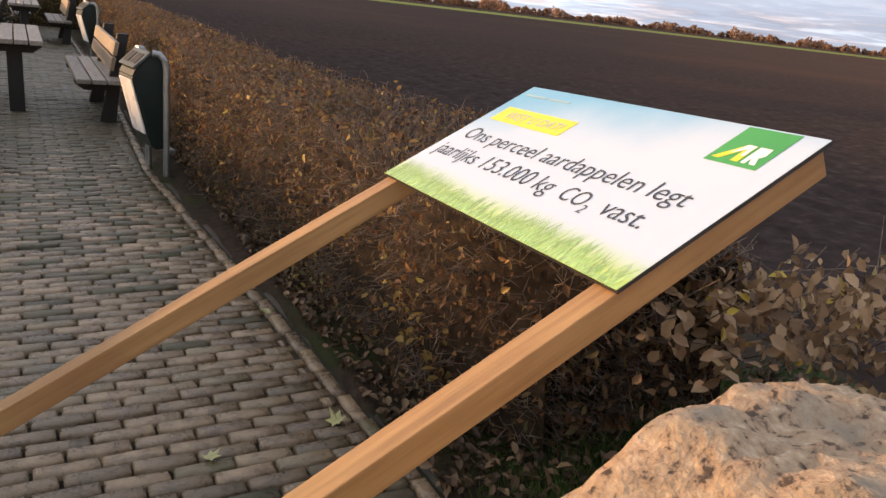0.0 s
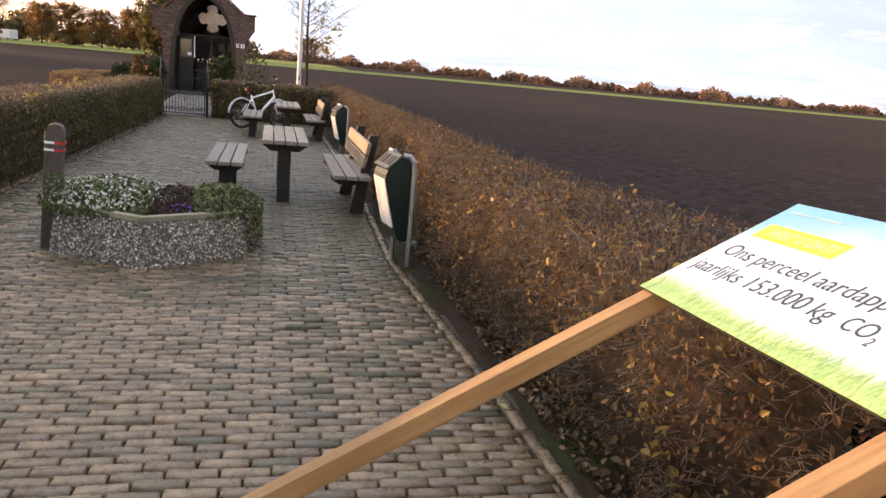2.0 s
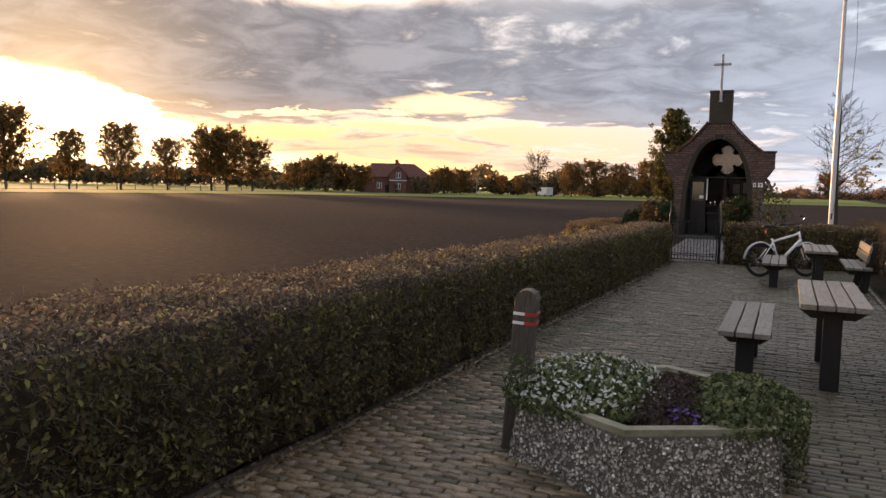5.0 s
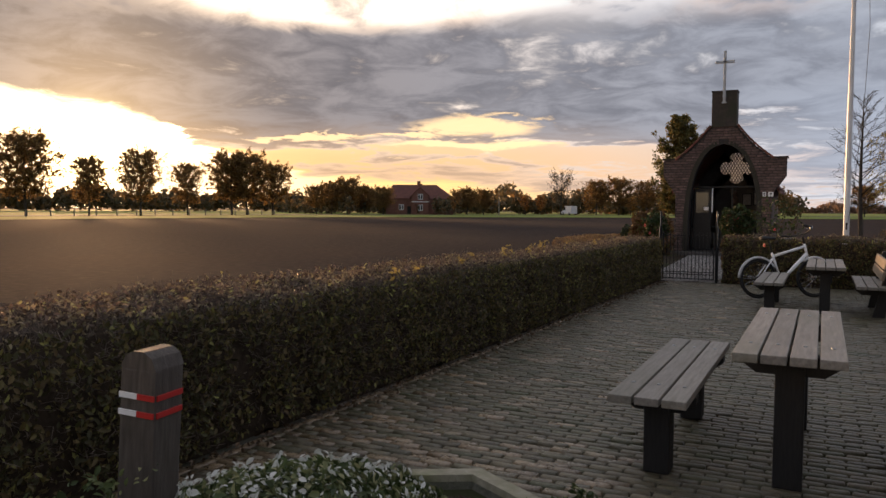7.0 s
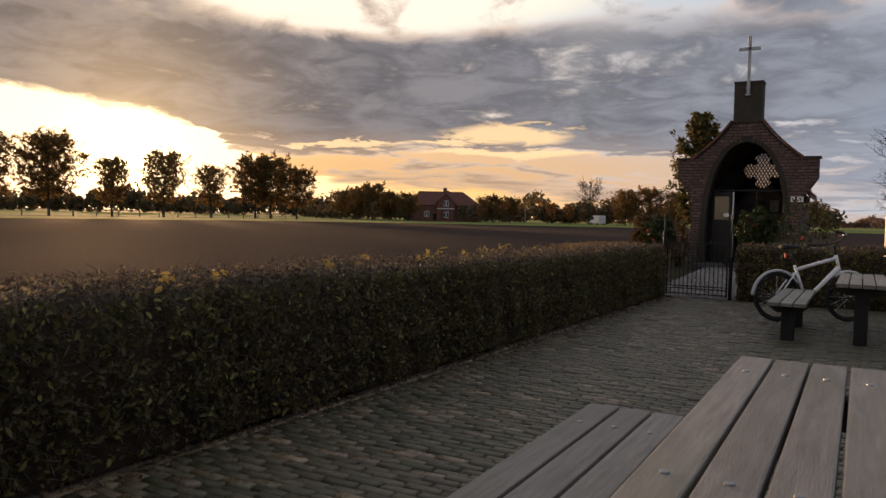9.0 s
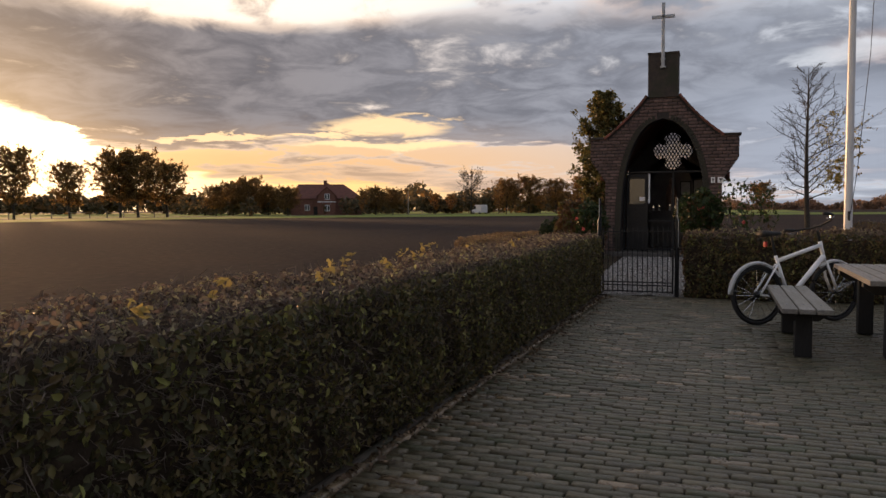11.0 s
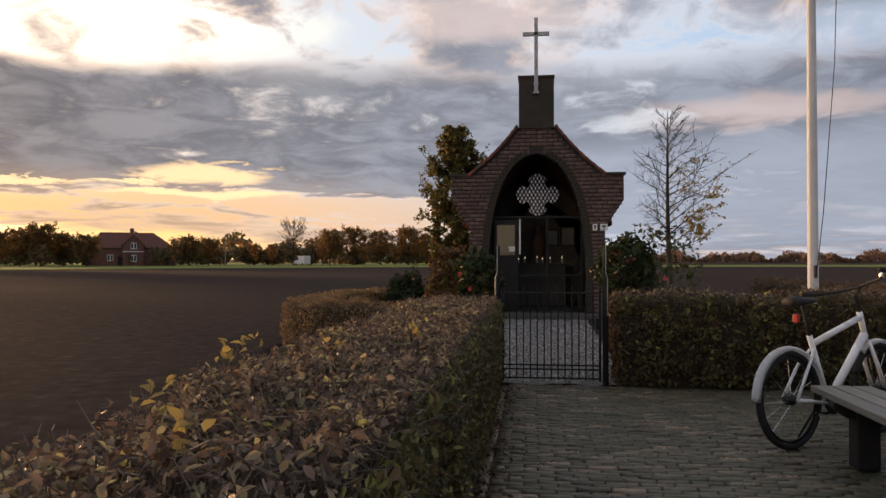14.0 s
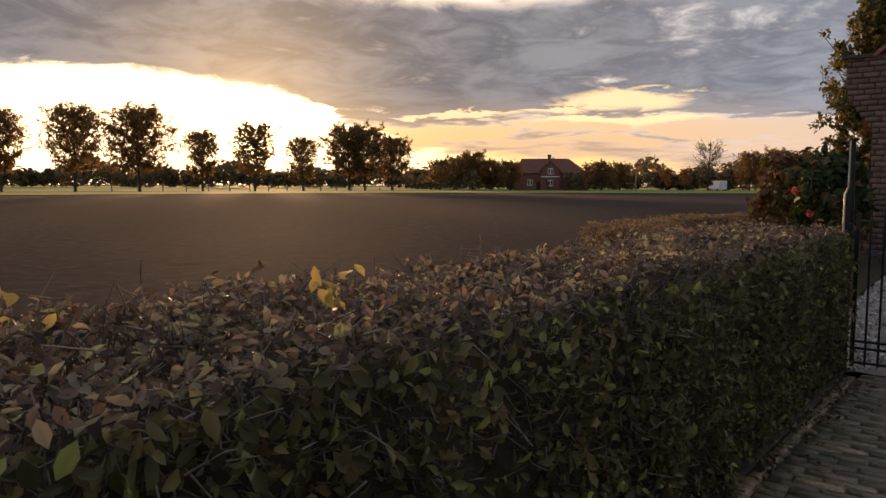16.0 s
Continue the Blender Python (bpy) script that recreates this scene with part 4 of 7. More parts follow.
def make_chapel():
    chapel = thing("chapel", pose(CX, FY, 0), "small brown brick roadside chapel with arched open front", "chapel")
    inv = Matrix.Translation((-CX, -FY, 0))

    def add(name, bm, mat, label="", parent=None, smooth=False):
        if isinstance(bm, bmesh.types.BMesh):
            bmesh.ops.transform(bm, matrix=inv, verts=bm.verts)
        return part(name, bm, mat, parent or chapel, label, smooth)

    # mortar body of the front wall, with the arch cut through it
    zs = list(np.linspace(0.0, 1.92, 10)) + list(np.linspace(1.98, 2.46, 6)) + [2.7, 2.949] + list(np.linspace(2.951, 3.93, 14))
    front = bmesh.new()
    for side in (-1, 1):
        ring = []
        for z in zs:
            inner = arch_half(z) if z > FLOOR else 0.97
            inner = inner if z < 3.38 else 0.0
            ring.append((CX + side * inner, CX + side * (wall_half(z) - 0.012), z))
        for i in range(len(ring) - 1):
            (a0, b0, z0), (a1, b1, z1) = ring[i], ring[i + 1]
            vs = [front.verts.new((x, yy, z)) for yy in (FY + 0.012, FY + 0.34) for x, z in ((a0, z0), (b0, z0), (b1, z1), (a1, z1))]
            for q in ((0, 1, 2, 3), (7, 6, 5, 4), (0, 3, 7, 4), (1, 5, 6, 2), (3, 2, 6, 7), (0, 4, 5, 1)):
                front.faces.new([vs[k] for k in q])
    bmesh.ops.remove_doubles(front, verts=front.verts, dist=0.0005)
    bmesh.ops.recalc_face_normals(front, faces=front.faces[:])
    wall = add("front_wall", front, M["mortar"], "front gable wall of narrow brown bricks")
    # bricks, course by course, proud of the mortar
    local = np.random.default_rng(11)
    course, length = 0.078, 0.215
    cells = []
    z, row = 0.02, 0
    while z < 3.90:
        zc = z + course / 2
        for side in (-1, 1):
            lo = max(arch_half(zc) + (0.13 if zc > 1.0 else 0.13), 0.0) if zc < 3.5 else 0.0
            hi = wall_half(zc) - 0.006
            if zc > 2.95:
                hi -= 0.07
            x = lo - (length / 2 if row % 2 else 0)
            while x < hi - 0.03:
                x0, x1 = max(x, lo), min(x + length, hi)
                if x1 - x0 > 0.035:
                    cells.append((CX + side * (x0 + x1) / 2, zc, x1 - x0 - 0.012, local.normal(0, 0.003)))
                x += length
        z += course
        row += 1
    shared = {}
    rest_v, rest_f, k = [], [], 0
    cells.sort(key=lambda c: abs(c[1] - 2.2))
    for i, (x, zc, w, dy) in enumerate(cells):
        wk = round(w, 2)
        bv, bf = brick_mesh(wk, course - 0.016, 0.05, 0.004)
        v = np.stack([bv[:, 0], -bv[:, 2], bv[:, 1]], axis=1)
        if i < 300:
            if wk not in shared:
                shared[wk] = quads(v, bf[:, ::-1])
                shared[wk].materials.append(M["brick"])
            ob = new("brick", shared[wk])
            ob.parent = wall
            ob.location = (x - CX, -0.004 + dy, zc)
        else:
            rest_v.append(v + np.array([x - CX, -0.004 + dy, zc]))
            rest_f.append(bf[:, ::-1] + 12 * k)
            k += 1
    if k:
        tagged(part("bricks", quads(np.concatenate(rest_v), np.concatenate(rest_f)), M["brick_stuff"], wall), kind="stuff")
    # ring of bricks round the arch
    for side in (-1, 1):
        z = FLOOR + 0.05
        while z < 3.36:
            h0 = arch_half(z)
            d = arch_half(z + 0.02) - h0
            ang = math.atan2(d, 0.02)
            bm = box_bm(0.125, 0.10, 0.066, 0.006)
            ob = add("arch_brick", bm, M["stack"], parent=wall)
            ob.data.transform(Matrix.Translation((CX, FY, -0.033)))
            tilt = min(max(-ang, 0), 1.5)
            nx, nz = math.cos(tilt), math.sin(tilt)
            ob.matrix_basis = Matrix.Translation((side * (h0 + 0.062 * nx), 0.03, z + 0.062 * nz)) @ Matrix.Rotation(-side * tilt, 4, "Y")
            z += 0.076 * max(math.cos(tilt), 0.28)
    # coping on the gable slopes
    for side in (-1, 1):
        for i in range(9):
            z0 = 2.95 + 0.98 * i / 9
            z1 = 2.95 + 0.98 * (i + 1) / 9
            x0, x1 = wall_half(z0 + 0.001), wall_half(z1 - 0.001)
            ang = math.atan2(z1 - z0, x0 - x1)
            ln = math.hypot(z1 - z0, x0 - x1)
            bm = box_bm(ln * 1.06, 0.42, 0.055, 0.01)
            bmesh.ops.transform(bm, matrix=Matrix.Translation((CX + side * (x0 + x1) / 2, FY + 0.16, (z0 + z1) / 2 - 0.005)) @ Matrix.Rotation(side * (ang + 0.05), 4, "Y"), verts=bm.verts)
            add("coping_tile", bm, M["rooftile"])
        bm = box_bm(0.40, 0.40, 0.05, 0.008, (CX + side * 1.53, FY + 0.16, 2.95))
        add("shoulder_cap", bm, M["stack"])
    # stack over the gable, with the cross fixed to its face
    bm = box_bm(0.69, 0.46, 1.02, 0.012, (CX, FY + 0.19, 3.88))
    box_bm(0.72, 0.49, 0.045, 0.008, (CX, FY + 0.19, 4.885), bm)
    stack = add("gable_block", bm, M["stack"], "square dark mossy brick stack above the gable")
    bm = box_bm(0.075, 0.06, 1.50, 0.008, (CX - 0.005, FY - 0.07, 4.56))
    box_bm(0.52, 0.06, 0.075, 0.008, (CX - 0.005, FY - 0.07, 5.70), bm)
    box_bm(0.13, 0.05, 0.04, 0.006, (CX - 0.005, FY - 0.065, 4.56), bm)
    box_bm(0.10, 0.05, 0.05, 0.006, (CX - 0.005, FY - 0.065, 4.74), bm)
    add("cross", bm, M["silver"], "plain grey metal cross")
    # side walls, back wall with a four-lobed opening, roof and floor
    for side in (-1, 1):
        add("side_wall", box_bm(0.24, 3.2, 2.1, 0.0, (CX + side * 1.20, FY + 1.94, 0.0)), M["brick"])
        slope = bmesh.new()
        out = [(1.50, 1.98), (1.50, 2.06), (0.02, 3.86), (0.0, 3.78)]
        prism_bm([(CX + side * a, b) for a, b in out], "y", FY + 0.36, FY + 3.7, slope)
        roof = add("roof", slope, M["rooftile"], "steep roof of dark red tiles")
        for j in range(9):
            u = j / 9
            bm = box_bm(0.27, 3.36, 0.03, 0.008)
            bmesh.ops.transform(bm, matrix=Matrix.Translation((CX + side * (1.46 - 1.40 * (u + 0.05)), FY + 2.03, 2.10 + 1.70 * (u + 0.05))) @ Matrix.Rotation(side * (radians(50.5) - 0.10), 4, "Y"), verts=bm.verts)
            add("tile_course", bm, M["rooftile"], parent=roof)
    qx, qz, ql = CX + 0.05, 2.86, 0.27
    by = FY + 3.25

    def lobes(grow=0.0, k=10):
        pts = []
        for ax in (0, 90, 180, 270):
            ox, oz = math.cos(radians(ax)) * 0.27, math.sin(radians(ax)) * 0.27
            for i in range(k + 1):
                g = radians(ax - 112 + 224 * i / k)
                pts.append((qx + ox + math.cos(g) * (ql + grow), qz + oz + math.sin(g) * (ql + grow)))
        return pts

    back = bmesh.new()
    hole = lobes()
    outer = []
    for x, z in hole:
        dx, dz = x - qx, z - qz
        s = min(1.19 / max(abs(dx), 1e-6), (2.62 if dz < 0 else 0.97) / max(abs(dz), 1e-6))
        while s > 1.0 and qz + dz * s > 3.82 - 1.2 * abs(qx + dx * s - CX):
            s -= 0.01
        outer.append((qx + dx * s, max(qz + dz * s, FLOOR)))
    k = len(hole)
    for yy, flip in ((by, 1), (by + 0.2, -1)):
        vi = [back.verts.new((x, yy, z)) for x, z in hole]
        vo = [back.verts.new((x, yy, z)) for x, z in outer]
        for i in range(k):
            back.faces.new([vi[i], vo[i], vo[(i + 1) % k], vi[(i + 1) % k]][::flip])
        if flip == 1:
            keep = vi
        else:
            for i in range(k):
                back.faces.new((keep[i], keep[(i + 1) % k], vi[(i + 1) % k], vi[i]))
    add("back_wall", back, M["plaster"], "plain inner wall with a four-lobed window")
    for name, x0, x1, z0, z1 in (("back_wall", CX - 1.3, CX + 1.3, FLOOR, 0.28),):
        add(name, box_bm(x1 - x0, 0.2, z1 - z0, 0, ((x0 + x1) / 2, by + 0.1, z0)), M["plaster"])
    win = add("window", tube_bm([(x, by + 0.05, z) for x, z in lobes(-0.015)], 0.022, 6, closed=True), M["steel_dark"], "four-lobed leaded window lit by the sky")
    glass = bmesh.new()
    glass.faces.new([glass.verts.new((x, by + 0.07, z)) for x, z in lobes(-0.01)])
    pane = add("pane", glass, M["pane"], parent=win)
    pane.visible_shadow = False

    def inside(x, z):
        return any(math.hypot(x - qx - math.cos(radians(a)) * 0.27, z - qz - math.sin(radians(a)) * 0.27) < ql - 0.01 for a in (0, 90, 180, 270)) or math.hypot(x - qx, z - qz) < 0.2

    bars = bmesh.new()
    for sgn in (-1, 1):
        for j in range(-13, 14):
            off = j * 0.092
            run = []
            for i in range(-40, 41):
                t = i * 0.02
                x, z = qx + off + t * 0.5, qz + sgn * t * 0.87
                if inside(x, z):
                    run.append((x, z))
                else:
                    if len(run) > 1:
                        tube_bm([(run[0][0], by + 0.06, run[0][1]), (run[-1][0], by + 0.06, run[-1][1])], 0.014, 4, bars)
                    run = []
    add("lead_lattice", bars, M["steel_dark"], parent=win)
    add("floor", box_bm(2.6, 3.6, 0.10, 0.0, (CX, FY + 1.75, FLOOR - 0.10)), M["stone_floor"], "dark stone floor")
    add("step", box_bm(2.3, 0.35, 0.10, 0.01, (CX, FY - 0.14, FLOOR - 0.11)), M["stone_floor"])
    # glazed iron screen across the opening, one leaf with a white edge
    sy = FY + 0.55
    fr = bmesh.new()
    for x in (-0.94, -0.42, 0.22, 0.92):
        box_bm(0.045, 0.045, 1.95, 0.004, (CX + x * 0.99, sy, FLOOR), fr)
    for z in (FLOOR + 0.02, 0.95, 2.14):
        box_bm(1.9, 0.04, 0.045, 0.004, (CX, sy, z), fr)
    screen = add("screen_frame", fr, M["steel_dark"], "black iron frame of the glazed screen")
    leaf = add("screen_door", box_bm(0.50, 0.035, 1.85, 0.004, (CX - 0.62, sy - 0.06, FLOOR + 0.02)), M["steel_dark"], "dark door leaf standing open")
    add("door_pane", box_bm(0.36, 0.01, 0.62, 0.0, (CX - 0.62, sy - 0.086, 1.38)), M["window_dark"], parent=leaf)
    add("door_edge", box_bm(0.035, 0.04, 0.72, 0.004, (CX - 0.335, sy - 0.08, 1.40)), M["white"], "white door edge", parent=leaf)
    add("notice", box_bm(0.13, 0.006, 0.10, 0.0, (CX - 0.50, sy - 0.10, 1.46)), M["white"], "small white notice", parent=leaf)
    for x, w in ((1.13, 0.09), (1.30, 0.14)):
        bm = box_bm(w, 0.012, 0.13, 0.003, (CX + x, FY - 0.035, 1.86))
        pl = add("plaque", bm, M["white"], "small white plaque")
        add("plaque_mark", box_bm(w * 0.5, 0.006, 0.03, 0.0, (CX + x, FY - 0.043, 1.93)), M["black"], parent=pl)
        add("plaque_mark", box_bm(0.02, 0.006, 0.05, 0.0, (CX + x, FY - 0.043, 1.88)), M["black"], parent=pl)
    return chapel


def make_altar():
    y = FY + 2.75
    altar = thing("altar", pose(CX + 0.1, y, FLOOR), "dark altar table with a stone top inside the chapel", "altar")
    part("top", box_bm(1.45, 0.55, 0.06, 0.008, (0, 0, 0.92)), M["plaster"], altar)
    part("body", box_bm(1.15, 0.42, 0.92, 0.01), M["stone_floor"], altar)
    top = FLOOR + 0.98
    for i in range(6):
        x = CX - 0.40 + i * 0.19 + 0.05 * math.sin(i * 4.1)
        c = thing("candle", pose(x, y - 0.15 + 0.04 * math.sin(i * 2.3), top), "small lit white candle on the altar", "candle", "altar candles")
        part("wax", tube_bm([(0, 0, 0), (0, 0, 0.07 + 0.02 * (i % 3))], 0.022, 10), M["candle"], c)
        part("flame", tube_bm([(0, 0, 0.075 + 0.02 * (i % 3)), (0, 0, 0.09 + 0.02 * (i % 3)), (0, 0, 0.125 + 0.02 * (i % 3))], [0.005, 0.011, 0.002], 6), M["flame"], c, "small flame")
    for x, w, h in ((0.62, 0.30, 0.40), (0.98, 0.34, 0.46)):
        f = thing("picture_frame", pose(CX + x - 0.22, FY + 3.21, 1.62), "pale framed print hung on the inner wall", "picture", "framed prints")
        part("frame", box_bm(w, 0.03, h, 0.006), M["steel_dark"], f)
        part("print", box_bm(w - 0.06, 0.008, h - 0.06, 0, (0, -0.02, 0.03)), M["framed"], f)
    s = bmesh.new()
    prof = [(0.16, 0), (0.17, 0.06), (0.12, 0.10), (0.13, 0.3), (0.15, 0.45), (0.12, 0.62), (0.06, 0.70), (0.075, 0.78), (0.05, 0.86), (0.01, 0.88)]
    tube_bm([(0, 0, z) for _, z in prof], [r for r, _ in prof], 14, s)
    me = bpy.data.meshes.new("statue")
    s.to_mesh(me)
    s.free()
    me.materials.append(M["statue"])
    st = new("statue", me)
    st.matrix_world = pose(CX + 0.05, FY + 2.92, top)
    tagged(st, "plain reddish clay figure on the altar", "statue")


def make_gate():
    g = thing("garden_gate", pose(0.60, 19.98, gz(20)), "closed black iron bar gate between two posts", "gate")
    x0, x1 = -0.52, 0.52
    for x in (x0 - 0.06, x1 + 0.06):
        part("post", tube_bm([(x, 0, -0.1), (x, 0, 1.16), (x + 0.012 * (1 if x < 0 else -1), -0.01, 1.22), (x + 0.012 * (1 if x < 0 else -1), -0.01, 1.50)], [0.033, 0.033, 0.016, 0.016], 10), M["steel_dark"], g)
        part("rose_rod", tube_bm([(x * 1.03 , -0.035, 0.75), (x * 1.03, -0.035, 1.15), (x * 1.0, -0.04, 1.2), (x * 1.0, -0.04, 1.5)], 0.006, 6), M["zinc"], g, "thin light metal rod")
    fr = bmesh.new()
    for z in (0.06, 0.155, 0.20, 0.98):
        box_bm(1.04, 0.022, 0.016, 0.003, (0, 0, z), fr)
    for x in (x0, x1):
        box_bm(0.026, 0.026, 1.0, 0.003, (x, 0, 0.04), fr)
    part("gate_frame", fr, M["steel_dark"], g)
    bar = tube_bm([(0, 0, 0.05), (0, 0, 1.02), (0, 0, 1.07)], [0.0075, 0.0075, 0.002], 6)
    me = None
    for i in range(1, 14):
        x = x0 + (x1 - x0) * i / 14
        if me is None:
            ob = part("bar", bar, M["steel_dark"], g)
            me = ob.data
        else:
            ob = part("bar", me, None, g)
        ob.location = (x, 0, 0)
    part("latch", box_bm(0.05, 0.05, 0.12, 0.006, (x1 - 0.02, -0.02, 0.60)), M["steel_dark"], g)


def make_garden_ground():
    """Gravel court that rises to the chapel step, with planted beds beside it."""
    xs, ys = np.linspace(-0.35, 1.45, 20), np.linspace(19.95, FY + 0.1, 60)
    X, Y = np.meshgrid(xs, ys, indexing="ij")
    Z = gz(20) + 0.008 + (Y - 19.95) / (FY - 19.95) * 0.20 + rng.normal(0, 0.006, X.shape)
    i = np.arange(X.size).reshape(X.shape)
    f = np.stack([i[:-1, :-1].ravel(), i[1:, :-1].ravel(), i[1:, 1:].ravel(), i[:-1, 1:].ravel()], axis=1)
    g = new("gravel_court", quads(np.stack([X.ravel(), Y.ravel(), Z.ravel()], axis=1), f))
    g.data.materials.append(M["gravel"])
    tagged(g, "pale gravel court between gate and chapel", "gravel", kind="structure")
    k = 9000
    p = np.stack([rng.uniform(-0.35, 1.45, k), rng.uniform(20.0, FY, k), np.zeros(k)], axis=1)
    p[:, 2] = gz(20) + 0.014 + (p[:, 1] - 19.95) / (FY - 19.95) * 0.20
    v, ff = leaves(p, np.tile([0, 0, 1.0], (k, 1)), 0.030, 0.6, 0.9, 0.5)
    tagged(part("gravel_stones", quads(v, ff), M["gravel_stone"], g), kind="stuff")
    for x0, x1, nm in ((-3.2, -0.36, 1), (1.46, 4.4, 2)):
        xs2, ys2 = np.linspace(x0, x1, 24), np.linspace(20.3 if nm == 2 else 20.0, 31.0, 80)
        X, Y = np.meshgrid(xs2, ys2, indexing="ij")
        Z = gz(20) + 0.01 + np.clip((Y - 19.95) / (FY - 19.95), 0, 1.05) * 0.21 + rng.normal(0, 0.014, X.shape)
        i = np.arange(X.size).reshape(X.shape)
        f = np.stack([i[:-1, :-1].ravel(), i[1:, :-1].ravel(), i[1:, 1:].ravel(), i[:-1, 1:].ravel()], axis=1)
        b = new("garden_bed", quads(np.stack([X.ravel(), Y.ravel(), Z.ravel()], axis=1), f))
        b.data.materials.append(M["bed"])
        tagged(b, "dark planted garden soil with moss", "garden bed", kind="structure")
    # earth under the russet hedge and by the boulder
    xs2, ys2 = np.linspace(3.85, 6.6, 48), np.linspace(-4.0, 20.0, 150)
    X, Y = np.meshgrid(xs2, ys2, indexing="ij")
    Z = np.interp(Y, [-6, 24], [gz(-6), gz(24)]) - 0.03 + rng.normal(0, 0.012, X.shape) - 0.05 * (X > 5.6)
    border = np.interp(Y, [0.0, 5.0, 9.0], [4.22, 3.97, 4.11])
    Z = np.where(X < border - 0.02, Z - 0.05, Z + 0.018)
    i = np.arange(X.size).reshape(X.shape)
    f = np.stack([i[:-1, :-1].ravel(), i[1:, :-1].ravel(), i[1:, 1:].ravel(), i[:-1, 1:].ravel()], axis=1)
    b = new("hedge_bed", quads(np.stack([X.ravel(), Y.ravel(), Z.ravel()], axis=1), f))
    b.data.materials.append(M["bed"])
    tagged(b, "dark earth with moss under the russet hedge", "soil", kind="structure")


make_garden_ground()
make_hedges()
make_chapel()
make_altar()
make_gate()


# ---- seats and tables ----
def slat_part(name, w, l, h, parent, mat, m, bolts=()):
    ob = part(name, box_bm(w, l, h, 0.006), M[mat], parent)
    ob.matrix_basis = m
    for y in bolts:
        bo = part("bolt", tube_bm([(0, y, h - 0.002), (0, y, h + 0.004), (0, y, h + 0.006)], [0.012, 0.011, 0.004], 8), M["zinc"], ob)
    return ob


def make_table(x, y, l, z, label):
    g = gz(y)
    t = thing("picnic_table", pose(x, y, g), label, "table", "picnic tables")
    h = z - g
    for i in range(4):
        slat_part("slat", 0.117, l, 0.045, t, "slat", Matrix.Translation((-0.193 + i * 0.1287, 0, h - 0.045)), (-l / 2 + 0.33, l / 2 - 0.33))
    for yy in (-l / 2 + 0.36, l / 2 - 0.36):
        part("post", box_bm(0.14, 0.14, h - 0.10, 0.012, (0, yy, 0)), M["dark_wood"], t)
        bm = prism_bm([(-0.25, h - 0.048), (0.25, h - 0.048), (0.25, h - 0.085), (0.16, h - 0.15), (-0.16, h - 0.15), (-0.25, h - 0.085)], "y", yy - 0.05, yy + 0.05)
        part("bearer", bm, M["dark_wood"], t)
    return t


def make_seat(x, y, l, z, label, back=False):
    g = gz(y)
    b = thing("bench", pose(x, y, g), label, "bench", "benches with backrests" if back else "plain benches")
    h = z - g
    for i in range(3):
        slat_part("slat", 0.122, l, 0.042, b, "slat", Matrix.Translation((-0.136 + i * 0.136, 0, h - 0.042)), (-l / 2 + 0.33, l / 2 - 0.33))
    for yy in (-l / 2 + 0.36, l / 2 - 0.36):
        if back:
            post = prism_bm([(0.02, 0), (0.17, 0), (0.21, h - 0.1), (0.30, h + 0.42), (0.20, h + 0.42), (0.10, h - 0.1)], "y", yy - 0.055, yy + 0.055)
            part("post", post, M["dark_wood"], b)
        else:
            part("post", box_bm(0.14, 0.14, h - 0.09, 0.012, (0, yy, 0)), M["dark_wood"], b)
        bm = prism_bm([(-0.20, h - 0.044), (0.20, h - 0.044), (0.20, h - 0.08), (0.12, h - 0.14), (-0.12, h - 0.14), (-0.20, h - 0.08)], "y", yy - 0.05, yy + 0.05)
        part("bearer", bm, M["dark_wood"], b)
    if back:
        for i in range(2):
            m = Matrix.Translation((0.150 + i * 0.030, 0, h + 0.15 + i * 0.145)) @ Matrix.Rotation(radians(12), 4, "Y") @ Matrix.Rotation(radians(90), 4, "Y")
            slat_part("back_slat", 0.128, l, 0.04, b, "slat_back", m @ Matrix.Translation((0, 0, -0.050)))
    return b


make_table(3.02, 8.22, 1.92, 0.765, "grey weathered four-slat picnic table on dark posts")
make_seat(2.375, 8.16, 1.92, 0.505, "grey weathered three-slat bench beside the picnic table")
make_seat(3.72, 7.75, 2.0, 0.49, "slatted bench with sun-toned tan backrest against the russet hedge", True)
make_table(3.20, 16.25, 2.1, 0.665, "grey weathered four-slat picnic table near the garden hedge")
make_seat(2.47, 16.1, 2.1, 0.425, "grey weathered three-slat bench in front of the bicycle")
make_seat(3.78, 16.1, 2.0, 0.42, "slatted bench with sun-toned tan backrest near the garden hedge", True)


